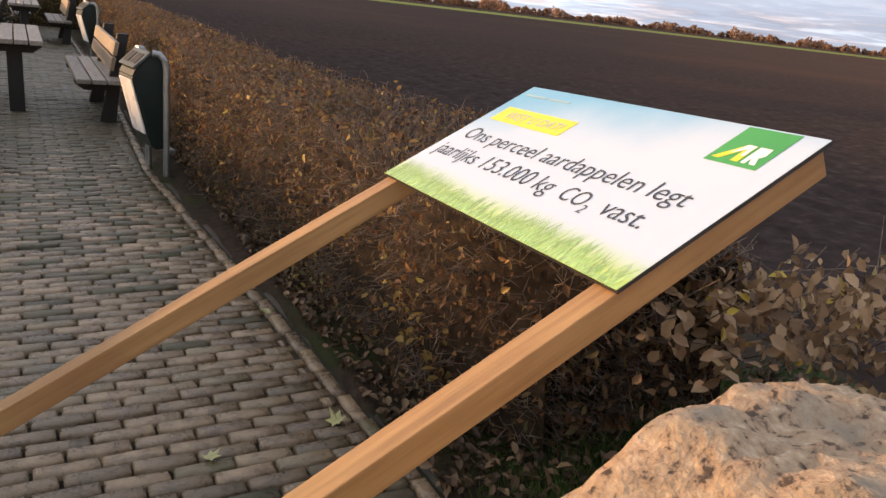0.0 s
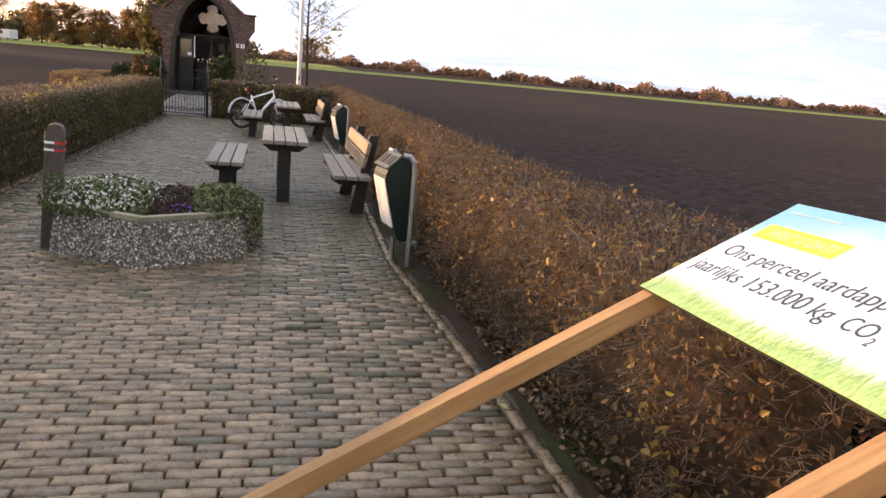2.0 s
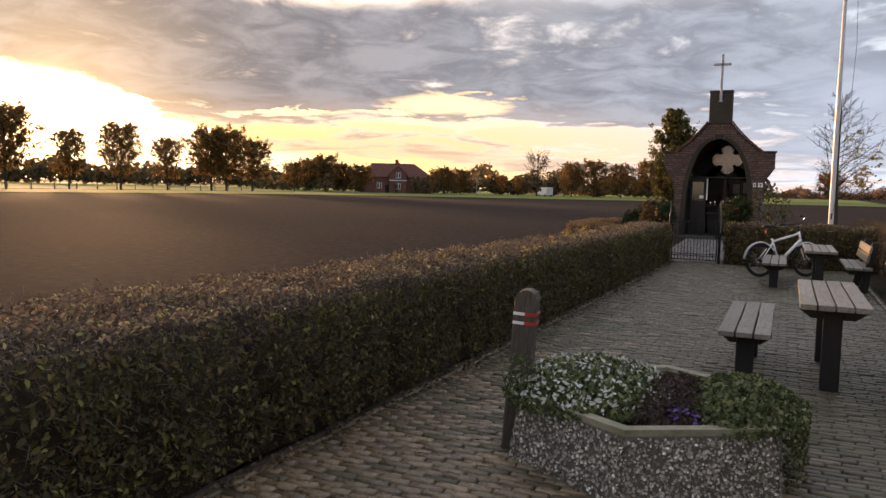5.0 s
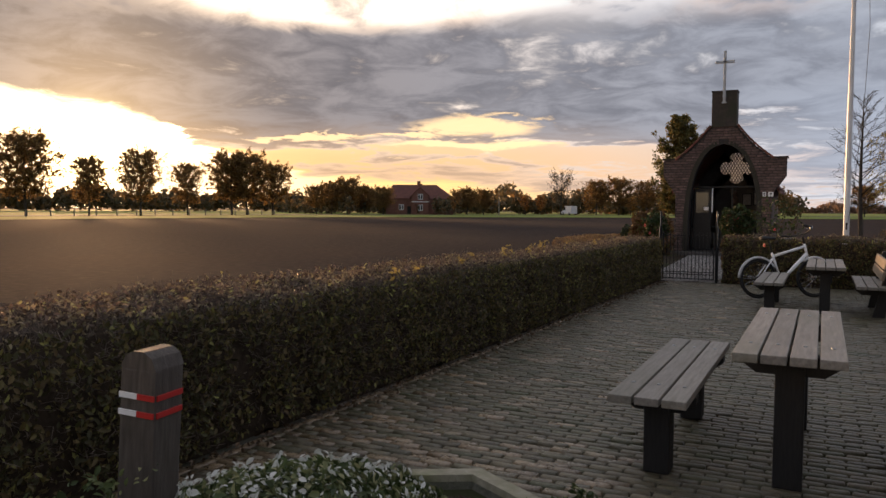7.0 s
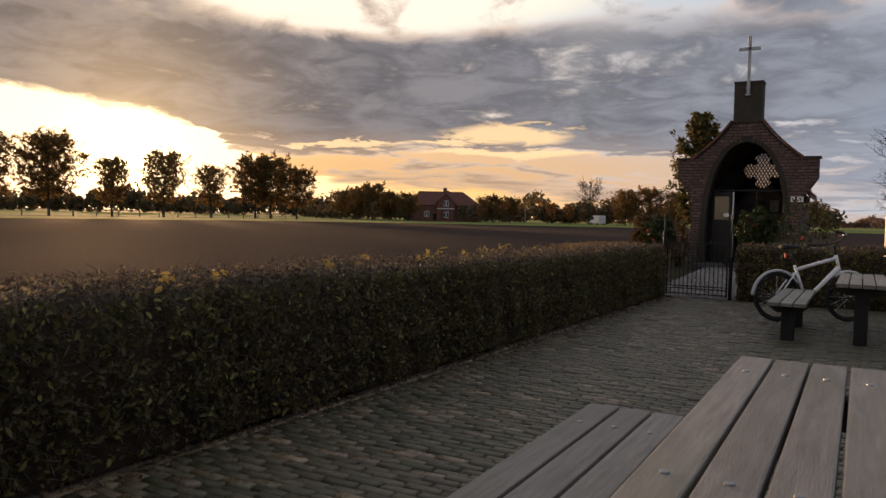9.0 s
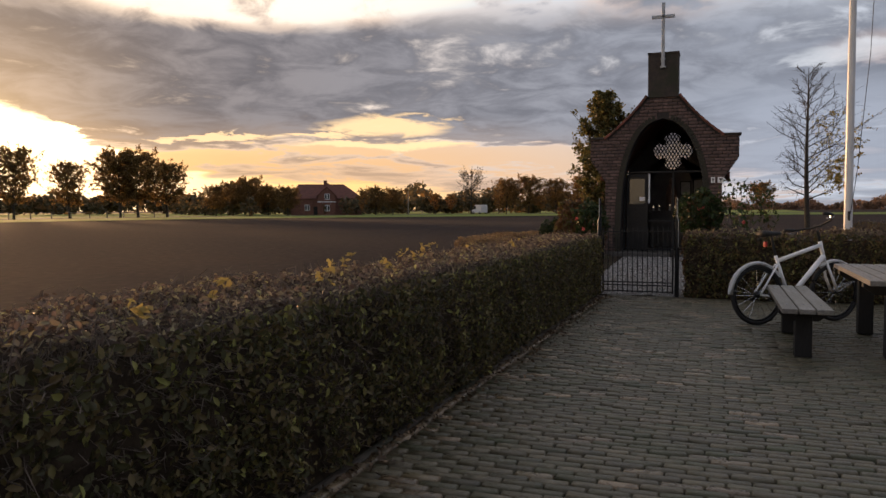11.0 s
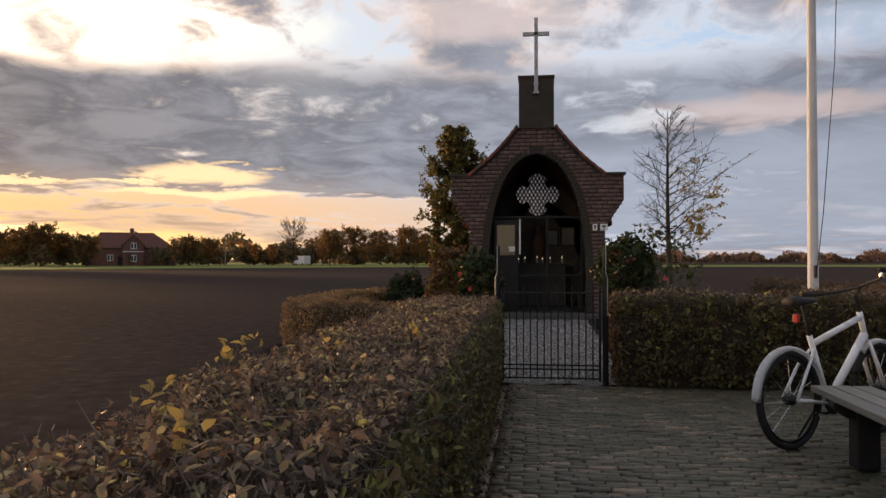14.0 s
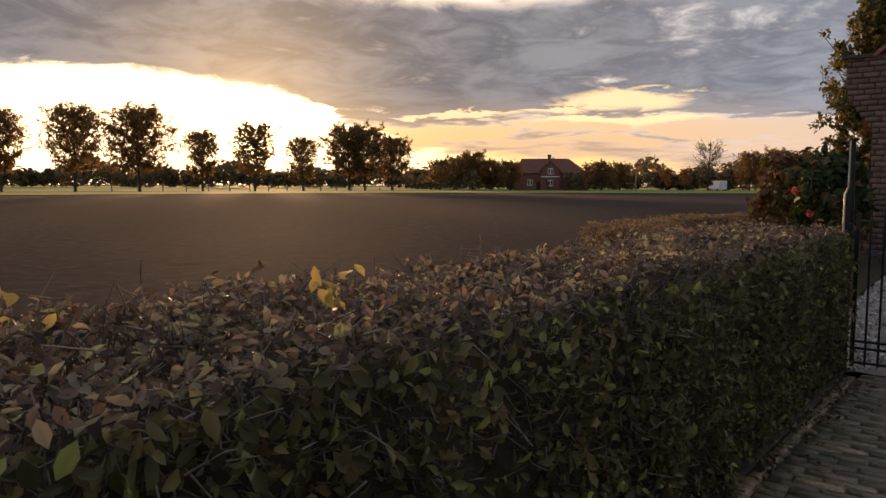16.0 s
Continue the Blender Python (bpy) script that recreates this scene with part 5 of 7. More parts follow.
# ---- litter bins ----
def make_bin(x, y, label):
    b = thing("litter_bin", pose(x, y, gz(y), 0, 0, 11), label, "litter bin", "litter bins")
    side = [(-0.265, 0.74), (-0.235, 0.80), (-0.13, 0.91), (0.0, 0.86), (0.02, 0.27), (-0.03, 0.20), (-0.11, 0.20), (-0.155, 0.30)]
    body = prism_bm(side, "y", -0.16, 0.16)
    bmesh.ops.bevel(body, geom=body.edges[:], offset=0.012, segments=2, affect="EDGES")
    bo = part("body", body, M["bin_green"], b, "dark green tapering metal body")
    ang = math.atan2(0.91 - 0.80, 0.12)
    lid = box_bm(0.17, 0.33, 0.018, 0.005)
    lo = part("lid", lid, M["bin_lid"], b, "grey-green slanted lid with two slots")
    lo.matrix_basis = Matrix.Translation((-0.185, 0, 0.858)) @ Matrix.Rotation(-ang, 4, "Y")
    # No holes are cut: dark plates carry the shade inside the two openings.
    for yy in (-0.075, 0.075):
        so = part("slot", box_bm(0.10, 0.11, 0.006, 0.002, (0, yy, 0.0165)), M["rubber"], lo, "dark plate for an opening, its inner shade in the colour")
    part("panel", prism_bm([(-0.268, 0.715), (-0.256, 0.72), (-0.158, 0.32), (-0.170, 0.315)], "y", -0.135, 0.135), M["white"], b, "white panel on the front")
    pts = [(-0.03, -0.20, -0.05), (-0.03, -0.20, 0.80), (-0.04, -0.197, 0.87), (-0.075, -0.185, 0.915), (-0.12, -0.17, 0.92)]
    part("pole", tube_bm(pts, 0.024, 10), M["zinc"], b, "bent galvanised pole")
    part("pole", tube_bm([(x_ , -y_, z_) for x_, y_, z_ in pts], 0.024, 10), M["zinc"], b, "bent galvanised pole")
    part("bracket", box_bm(0.06, 0.46, 0.03, 0.004, (0.0, 0, 0.18)), M["zinc"], b)
    return b


make_bin(4.0, 4.99, "dark green litter bin with white panel on bent steel poles")
make_bin(4.2, 12.75, "dark green litter bin standing by the russet hedge")


# ---- bollard and planter ----
def make_bollard():
    b = thing("bollard", pose(1.195, 5.09, gz(5.09), 0, 3.6, 8), "dark weathered wooden bollard with red and white bands", "bollard")
    bm = box_bm(0.135, 0.135, 0.96, 0.012, (0, 0, -0.05))
    prism_bm([(-0.0675, 0.905), (0.0675, 0.905), (0.050, 0.943), (0.020, 0.960), (-0.020, 0.960), (-0.050, 0.943)], "y", -0.0675, 0.0675, bm)
    part("post", bm, M["post_wood"], b)
    for z in (0.755, 0.810):
        part("band", box_bm(0.068, 0.006, 0.018, 0.001, (-0.032, -0.070, z)), M["white"], b, "white reflective band")
        part("band", box_bm(0.064, 0.006, 0.018, 0.001, (0.035, -0.070, z)), M["red"], b, "red reflective band")
        part("band", box_bm(0.006, 0.12, 0.018, 0.001, (0.070, 0, z)), M["red"], b, "red reflective band")



def make_planter():
    cx, cy, R, r2, h = 1.965, 5.29, 0.835, 0.785, 0.375
    p = thing("planter", pose(cx, cy, gz(cy)), "six-sided exposed-aggregate concrete planter full of flowers", "planter")

    def ring(rad, k=6, turn=-90):
        return [(rad * math.cos(radians(turn + 60 * i)), rad * math.sin(radians(turn + 60 * i))) for i in range(k)]

    bm = bmesh.new()
    rows = [(R, -0.03), (R, 0.0), (r2 + 0.005, h - 0.035), (r2, h)]
    vs = [[bm.verts.new((x, y, z)) for x, y in ring(rad)] for rad, z in rows]
    inner = [[bm.verts.new((x, y, z)) for x, y in ring(rad)] for rad, z in ((r2 - 0.075, h), (r2 - 0.09, h - 0.09))]
    seq = vs + inner
    for a, b in zip(seq, seq[1:]):
        for i in range(6):
            bm.faces.new((a[i], a[(i + 1) % 6], b[(i + 1) % 6], b[i]))
    bmesh.ops.bevel(bm, geom=[e for e in bm.edges if abs(e.verts[0].co.z - e.verts[1].co.z) > 0.2], offset=0.012, segments=2, affect="EDGES")
    part("body", bm, M["concrete"], p)
    rim = bmesh.new()
    prof = [(r2 + 0.004, h - 0.03), (r2 + 0.004, h + 0.006), (r2 - 0.075, h + 0.006), (r2 - 0.08, h - 0.02)]
    rv = [[rim.verts.new((x, y, z)) for x, y in ring(rad)] for rad, z in prof]
    for a, b in zip(rv, rv[1:]):
        for i in range(6):
            rim.faces.new((a[i], a[(i + 1) % 6], b[(i + 1) % 6], b[i]))
    part("rim", rim, M["rim"], p, "smooth mossy rim")
    # pebbles standing out of the sides
    k = 9000
    side = rng.integers(0, 6, k)
    u, w = rng.random(k), rng.random(k)
    ca, cb = np.array(ring(1.0))[side], np.array(ring(1.0))[(side + 1) % 6]
    z = w * (h - 0.04)
    rad = R + (r2 - R) * z / h
    d = ca + (cb - ca) * u[:, None]
    pts = np.concatenate([d * rad[:, None], z[:, None]], axis=1)
    nn = np.concatenate([(ca + cb) / np.linalg.norm(ca + cb, axis=1, keepdims=True), np.full((k, 1), 0.15)], axis=1)
    v, f = leaves(pts + nn * 0.002, nn, 0.020, 0.35, 0.9, 0.5)
    tagged(part("pebbles", quads(v, f), M["pebble"], p, "pale and dark pebbles"), kind="stuff")
    so = bmesh.new()
    so.faces.new([so.verts.new((x, y, h - 0.05)) for x, y in ring(r2 - 0.08)])
    part("soil", so, M["bed"], p)

    def tuft(name, cx0, cy0, rx, ry, top, k, size, mat, low=h - 0.02, spill=None, label=""):
        a, q = rng.random(k) * math.tau, np.sqrt(rng.random(k))
        x, y = cx0 + rx * q * np.cos(a), cy0 + ry * q * np.sin(a)
        pt = np.stack([x, y, low + (top - low) * (1 - q ** 2) * rng.uniform(0.35, 1.0, k)], axis=1)
        pt[:, 2] += 0.02 * np.sin(x * 31) * np.cos(y * 27)
        if spill is not None:
            m = rng.random(k) < spill
            pt[m, 2] -= rng.random(m.sum()) * 0.30
            pt[m, :2] *= 1.0 + 0.10 * rng.random((m.sum(), 1))
        nn = pt - np.array([cx0, cy0, low - 0.15])
        nn /= np.linalg.norm(nn, axis=1, keepdims=True)
        v, f = leaves(pt, nn, size, 0.7, 1.3, 0.5)
        part(name, quads(v, f), M[mat], p, label)

    tuft("foliage", -0.35, 0.0, 0.52, 0.66, h + 0.16, 6500, 0.026, "planter_green")
    tuft("white_flower", -0.35, -0.02, 0.50, 0.62, h + 0.185, 900, 0.021, "petal_white", h + 0.03, label="small white flowers")
    tuft("heather", 0.15, -0.05, 0.26, 0.58, h + 0.12, 3000, 0.020, "heather", label="dark purple heather")
    tuft("violas", 0.22, -0.44, 0.16, 0.10, h + 0.06, 36, 0.026, "petal_violet", h + 0.0, label="violet pansies")
    tuft("ivy", 0.48, 0.05, 0.36, 0.60, h + 0.14, 4200, 0.026, "planter_green")
    k = 1300
    a = rng.uniform(radians(-26), radians(62), k)
    pt = np.stack([(r2 + 0.03 + 0.07 * rng.random(k)) * np.cos(a) * 0.93 + 0.03, (r2 + 0.03) * np.sin(a), h + 0.03 - 0.36 * rng.random(k) ** 1.6], axis=1)
    nn = np.stack([np.cos(a), np.sin(a), np.full(k, 0.2)], axis=1)
    v, f = leaves(pt, nn, 0.024, 0.7, 1.3, 0.5, 0.8)
    part("trailing_ivy", quads(v, f), M["planter_green"], p, "pale green trailing plant over the rim")
    k = 220
    pt = np.stack([-0.66 + 0.05 * rng.normal(0, 1, k), -0.42 + 0.07 * rng.normal(0, 1, k), h - 0.05 + 0.30 * rng.random(k)], axis=1)
    v, f = leaves(pt, np.tile([-0.5, -0.5, 0.5], (k, 1)), 0.024, 0.8, 1.3, 0.5)
    part("trailing_ivy", quads(v, f), M["planter_green"], p)


make_bollard()
make_planter()


# ---- fallen sign on the hedge ----
def make_sign():
    bl, br, tl = Vector((4.117, 1.091, 0.993)), Vector((4.085, -0.117, 1.05)), Vector((4.675, 1.111, 1.305))
    ux = (br - bl).normalized()
    uy = (tl - bl)
    uy = (uy - ux * uy.dot(ux)).normalized()
    uz = ux.cross(uy)
    m = Matrix((ux, uy, uz)).transposed().to_4x4()
    m.translation = bl
    W, H = 1.21, 0.645
    s = thing("notice_board", m, "printed notice board on two timber posts, leaning on the hedge", "sign")
    edge = part("panel", box_bm(W, H, 0.008, 0.0, (W / 2, H / 2, -0.011)), M["panel_edge"], s)
    part("print", quads([(0, 0, 0), (W, 0, 0), (W, H, 0), (0, H, 0)], [(0, 1, 2, 3)]), M["sign_face"], s, "printed face, blue sky over pale grass")
    for x, drop in ((0.045, 1.78), (W - 0.045, 1.9)):
        bm = box_bm(0.07, drop + H - 0.02, 0.07, 0.004, (x, (H - 0.02 - drop) / 2, -0.085))
        bmesh.ops.transform(bm, matrix=Matrix.Rotation(radians(90), 4, "Z"), verts=bm.verts)
        ob = part("post", bm, M["timber"], s, "orange-brown squared timber post")
        ob.matrix_basis = Matrix.Rotation(radians(-90), 4, "Z")

    def text(body, x, y, size, mat, shear=0.0, name="lettering", squeeze=1.0, lift=0.0012):
        c = bpy.data.curves.new("letters", "FONT")
        c.body, c.size, c.extrude, c.shear, c.offset = body, size, 0.0001, shear, -0.004 * size
        tmp = bpy.data.objects.new("letters", c)
        scene.collection.objects.link(tmp)
        bpy.context.view_layer.update()
        me = bpy.data.meshes.new_from_object(tmp.evaluated_get(bpy.context.evaluated_depsgraph_get()))
        bpy.data.objects.remove(tmp)
        me.materials.clear()
        me.transform(Matrix.Diagonal((squeeze, 1, 1, 1)))
        ob = part(name, me, M[mat], s)
        ob.location = (x, y, lift)
        return ob

    text("Ons perceel aardappelen legt", 0.062, 0.285, 0.096, "black", squeeze=0.915, name="headline")
    text("jaarlijks 153.000 kg", 0.048, 0.176, 0.096, "black", squeeze=0.905, name="headline")
    text("CO", 0.757, 0.176, 0.086, "black", squeeze=0.82, name="headline")
    text("2", 0.868, 0.155, 0.05, "black", squeeze=0.85, name="headline")
    text("vast.", 0.925, 0.176, 0.096, "black", squeeze=0.90, name="headline")
    part("yellow_label", prism_bm([(0.055, 0.412), (0.452, 0.412), (0.452, 0.500), (0.055, 0.500)], "z", 0.0008, 0.0014), M["yellow"], s, "yellow label")
    text("WIST U DAT?", 0.105, 0.433, 0.062, "grey_print", 0.2, "label_text", 0.86, 0.0022)
    for x, w in ((0.035, 0.12), (0.17, 0.12)):
        part("small_print", box_bm(w, 0.012, 0.0006, 0, (x + w / 2, 0.588, 0.001)), M["grey_print"], s)
    part("logo", prism_bm([(0.985, 0.474), (1.142, 0.474), (1.142, 0.638), (0.985, 0.638)], "z", 0.0008, 0.0014), M["sign_green"], s, "green logo block")
    part("logo_mark", prism_bm([(0.997, 0.490), (1.020, 0.490), (1.055, 0.540), (1.055, 0.490), (1.076, 0.490), (1.076, 0.562), (1.048, 0.562)], "z", 0.0018, 0.0022), M["yellow"], s)
    part("logo_mark", prism_bm([(1.030, 0.515), (1.050, 0.562), (1.075, 0.562), (1.075, 0.515), (1.064, 0.515), (1.064, 0.545)], "z", 0.0026, 0.0030), M["white"], s)
    part("logo_mark", prism_bm([(1.085, 0.490), (1.098, 0.490), (1.098, 0.514), (1.110, 0.490), (1.127, 0.490), (1.114, 0.518), (1.124, 0.532), (1.120, 0.562), (1.085, 0.562)], "z", 0.0018, 0.0022), M["white"], s)
    k = 900
    x = rng.random(k) * (W - 0.012) + 0.006
    hgt = 0.025 + 0.085 * rng.random(k) ** 2 + 0.015 * np.sin(x * 9)
    lean = rng.normal(0, 0.3, k) * hgt
    wd = 0.0035
    zz = 0.0006 + 0.0004 * rng.random(k)
    top_x = np.clip(x + lean, 0.003, W - 0.003)
    v = np.stack([np.stack([x - wd, np.full(k, 0.001), zz], 1), np.stack([x + wd, np.full(k, 0.001), zz], 1), np.stack([top_x, 0.001 + hgt, zz], 1)], axis=1).reshape(-1, 3)
    tagged(part("printed_grass", quads(v, np.arange(3 * k).reshape(-1, 3)), M["grass_print"], s, "printed green grass blades"), kind="stuff")


make_sign()


def make_boulder():
    bm = bmesh.new()
    bmesh.ops.create_icosphere(bm, subdivisions=6, radius=1.0)
    # broken faces of the stone, as planes that cut the ball
    cuts = [(Vector(q).normalized(), c) for q, c in (((0.1, 0.1, 1), 0.80), ((-0.65, -0.1, 0.75), 0.88), ((-0.3, -0.8, 0.55), 0.80), ((0.5, 0.5, 0.7), 0.86), ((0.6, -0.6, 0.5), 0.82), ((-1, 0.5, 0.1), 0.93), ((-0.4, 0.8, 0.45), 0.88))]
    for v in bm.verts:
        d = v.co.normalized()
        k = 1.0
        for q, c in cuts:
            if d.dot(q) > 0.05:
                k = min(k, c / d.dot(q) + 0.012)
        k *= 1 + 0.09 * noise.noise(d * 1.7 + Vector((3, 1, 7))) + 0.05 * noise.noise(d * 4) + 0.03 * noise.noise(d * 9) + 0.028 * noise.noise(d * 20) + 0.020 * noise.noise(d * 45) + 0.012 * noise.noise(d * 85)
        v.co = Vector((d.x * 0.90 * k, d.y * 0.50 * k, max(d.z, -0.72) * 0.68 * k))
    me = bpy.data.meshes.new("boulder")
    bm.to_mesh(me)
    bm.free()
    me.materials.append(M["boulder"])
    me.polygons.foreach_set("use_smooth", [True] * len(me.polygons))
    ob = new("boulder", me)
    ob.matrix_world = pose(4.25, -0.74, 0.46, 0, 0, -4)
    tagged(ob, "large rough sandy-brown boulder on the ground by the hedge", "boulder")


make_boulder()


# ---- trees and shrubs ----
def make_tree(name, label, category, x, y, h, trunk, base, crown, mat, leaf_n, leaf_size, seed, limbs=26, twigs=6, upright=0.5, shape="round", group="", twig_r=0.012, leaf_keep=None, z0=0.0, skew=0.0):
    """Trunk, limbs and forked branches, with leaves scattered along the outer branches."""
    local = np.random.default_rng(seed)
    t = thing(name, pose(x, y, z0), label, category, group)
    lean = local.normal(0, 0.02, 2) * h
    pts, rads = [], []
    for i in range(9):
        u = i / 8
        pts.append((lean[0] * u + 0.04 * h * 0.15 * math.sin(u * 5 + seed), lean[1] * u + 0.04 * h * 0.15 * math.cos(u * 4 + seed), h * 0.97 * u))
        rads.append(trunk * (1 - u) ** 0.8 + trunk * 0.06)
    part("trunk", tube_bm(pts, rads, 8), M["bark"], t)
    P = np.array(pts)
    S, E, R, tips = [], [], [], []
    for i in range(limbs):
        u = base + (0.97 - base) * (i + local.random()) / limbs
        o = np.array([np.interp(u, np.linspace(0, 1, 9), P[:, k]) for k in range(3)])
        v = (u - base) / (1 - base)
        side = 1.0 + skew * math.cos(i * 2.4) * (1.0 - v)
        reach = side * crown * {"round": math.sin(math.pi * (0.16 + 0.80 * v)) ** 0.7, "spread": math.sin(math.pi * (0.22 + 0.74 * v)), "oval": (0.55 + 1.8 * v if v < 0.25 else 1.0 - 0.88 * ((v - 0.25) / 0.75) ** 1.2), "cone": min(1.0, 0.45 + 3.0 * v) * (1.0 - 0.82 * v)}[shape]
        g = i * 2.4 + local.normal(0, 0.4)
        d = np.array([math.cos(g), math.sin(g), upright + 0.5 * v])
        d /= np.linalg.norm(d[:2])
        m = o + d * reach * 0.55 + local.normal(0, 0.05, 3) * reach
        e = o + d * reach * np.array([1, 1, 1.1]) + local.normal(0, 0.08, 3) * reach
        r = trunk * 0.30 * (1 - 0.75 * v) + 0.004
        S += [o, m]
        E += [m, e]
        R += [r, r * 0.65]
        for j in range(twigs):
            w = (j + local.random()) / twigs
            q = o + (m - o) * min(1, w * 2) if w < 0.5 else m + (e - m) * (w - 0.5) * 2
            if w < 0.18:
                continue
            f = q + (d * 0.5 + local.normal(0, 0.6, 3) + np.array([0, 0, 0.25])) * reach * 0.42
            S.append(q), E.append(f), R.append(max(twig_r, r * 0.3))
            tips.append((q, f))
            for _ in range(3):
                q2 = q + (f - q) * local.random()
                f2 = q2 + (local.normal(0, 0.6, 3) + d * 0.4) * reach * 0.24
                S.append(q2), E.append(f2), R.append(twig_r * 0.6)
                tips.append((q2, f2))
    v, f = sticks(S, E, R)
    part("branchwork", quads(v, f), M["bark"], t)
    if leaf_n:
        k = local.integers(0, len(tips), leaf_n)
        q, f = np.array([a for a, _ in tips])[k], np.array([b for _, b in tips])[k]
        p = q + (f - q) * local.uniform(0.2, 1.1, (leaf_n, 1)) + local.normal(0, leaf_size * 0.5, (leaf_n, 3))
        if leaf_keep:
            p = p[[leaf_keep(*a) for a in p]]
        v, f = leaves(p, np.tile([0, 0, 0.6], (len(p), 1)), leaf_size, 1.0, 1.2, 0.5, 0.4)
        part("crown", quads(v, f), M[mat], t)
    return t


def shrub(name, label, category, x, y, z, rx, rz, mat, n, size, group="", flowers=0, stem=None, seed=1, flat_base=False):
    local = np.random.default_rng(seed)
    ground = gz(20) + max(0.0, min(1.05, (y - 19.95) / 6.7)) * 0.2
    t = thing(name, pose(x, y, ground), label, category, group)
    zc = z - ground
    d = local.normal(0, 1, (n, 3))
    d /= np.linalg.norm(d, axis=1, keepdims=True)
    if flat_base:
        d[:, 2] = np.abs(d[:, 2])
    rad = local.uniform(0.55, 1.0, n) ** 0.6 * (1 + 0.22 * np.sin(d[:, 0] * 5 + seed) * np.sin(d[:, 1] * 4 + d[:, 2] * 5))
    p = np.array([0, 0, zc]) + d * rad[:, None] * np.array([rx, rx, rz])
    S, E = [], []
    for i in range(46):
        e = p[local.integers(0, n)]
        S.append((0.3 * e[0] * local.random(), 0.3 * e[1] * local.random(), 0.02 if not stem else zc - rz * 0.7))
        E.append(e * np.array([1.05, 1.05, 1.0]))
    v, f = sticks(S, E, 0.006)
    part("stem_growth", quads(v, f), M["bark"], t)
    if stem:
        part("stem", tube_bm([(0, 0, -0.05), (0.01, 0, zc * 0.5), (0, 0.01, zc)], 0.013, 6), M["bark"], t)
        for dx in (-0.09, 0.07):
            part("stake", tube_bm([(dx, -0.04, -0.05), (dx * 0.9, -0.04, zc + 0.05)], 0.011, 6), M["slat"], t, "thin wooden stake")
    v, f = leaves(p, d, size, 0.8, 1.3, 0.5)
    part("foliage", quads(v, f), M[mat], t)
    for i in range(flowers):
        g = local.random() * math.tau
        c = np.array([0, 0, zc]) + np.array([rx * 0.95 * math.cos(g), -abs(rx * 0.95 * math.sin(g)), rz * (local.random() * 1.5 - 0.6)])
        q = local.normal(0, 1, (16, 3))
        q /= np.linalg.norm(q, axis=1, keepdims=True)
        v, f = leaves(c + q * 0.018, q, 0.036, 0.3, 1.0, 0.3)
        part("flower", quads(v, f), M["petal_pink"], t, "pink-red rose bloom")
    return t


def make_plants():
    make_tree("tree", "narrow leafy tree with greenish-brown leaves behind the chapel", "tree", -1.62, 32.5, 5.0, 0.08, 0.22, 0.86, "tree_leaf", 15000, 0.085, 5, 60, 8, 0.75, "oval")
    make_tree("tree", "nearly bare young tree with yellow leaves on its lower side", "tree", 4.36, 33.8, 5.75, 0.085, 0.26, 1.42, "yellow_leaf", 26000, 0.055, 9, 40, 9, 0.42, "cone", twig_r=0.008, leaf_keep=lambda a, b, c: (a > 0.45 + abs(c - 2.35) * 0.7 and c < 3.4) or (a > 0.1 and c < 4.2 and math.sin(a * 37 + b * 51 + c * 43) > 0.95), skew=0.34)
    shrub("shrub", "round dark evergreen bush in the garden bed", "shrub", -2.22, 27.3, 0.22, 0.50, 0.82, "evergreen", 5200, 0.045, flat_base=True, seed=3)
    shrub("rose_bush", "standard rose with dark leaves and a pink bloom, staked", "rose bush", 1.48, 20.75, 1.20, 0.36, 0.36, "rose_leaf", 1900, 0.055, "standard roses", 2, True, 4)
    shrub("rose_bush", "standard rose with dark leaves and pink blooms, staked", "rose bush", -0.24, 20.75, 1.08, 0.27, 0.34, "rose_leaf", 1300, 0.055, "standard roses", 3, True, 6)
    shrub("shrub", "rust-coloured autumn shrub beside the gate", "shrub", -0.66, 21.3, 0.85, 0.30, 0.62, "rust_leaf", 1900, 0.06, flowers=2, seed=8)
    shrub("shrub", "low brown autumn shrub against the chapel wall", "shrub", -0.98, 25.9, 0.75, 0.30, 0.60, "rust_leaf", 900, 0.06, seed=12)
    shrub("rose_bush", "loose climbing rose with sparse dark leaves", "rose bush", 2.2, 22.6, 1.2, 0.55, 0.62, "rose_leaf", 420, 0.06, "", 1, None, 14)


def maple_leaf(x, y, turn, size, curl):
    pts = []
    for i in range(14):
        a = math.tau * i / 14
        r = (1.0 if i % 2 == 0 else 0.55) * (0.75 + 0.25 * math.cos(a))
        pts.append((math.cos(a) * r, math.sin(a) * r))
    bm = bmesh.new()
    c = bm.verts.new((0, 0, 0.0))
    ring = [bm.verts.new((px * size, py * size, curl * (px * px - 0.4 * py) * size)) for px, py in pts]
    for i in range(14):
        bm.faces.new((c, ring[i], ring[(i + 1) % 14]))
    me = bpy.data.meshes.new("fallen_leaf")
    bm.to_mesh(me)
    bm.free()
    me.materials.append(M["fallen"])
    ob = new("fallen_leaf", me)
    ob.matrix_world = pose(x, y, gz(y) + 0.012, 0, 0, turn)
    tagged(ob, "pale yellow-green fallen leaf on the paving", "leaf", "fallen leaves")


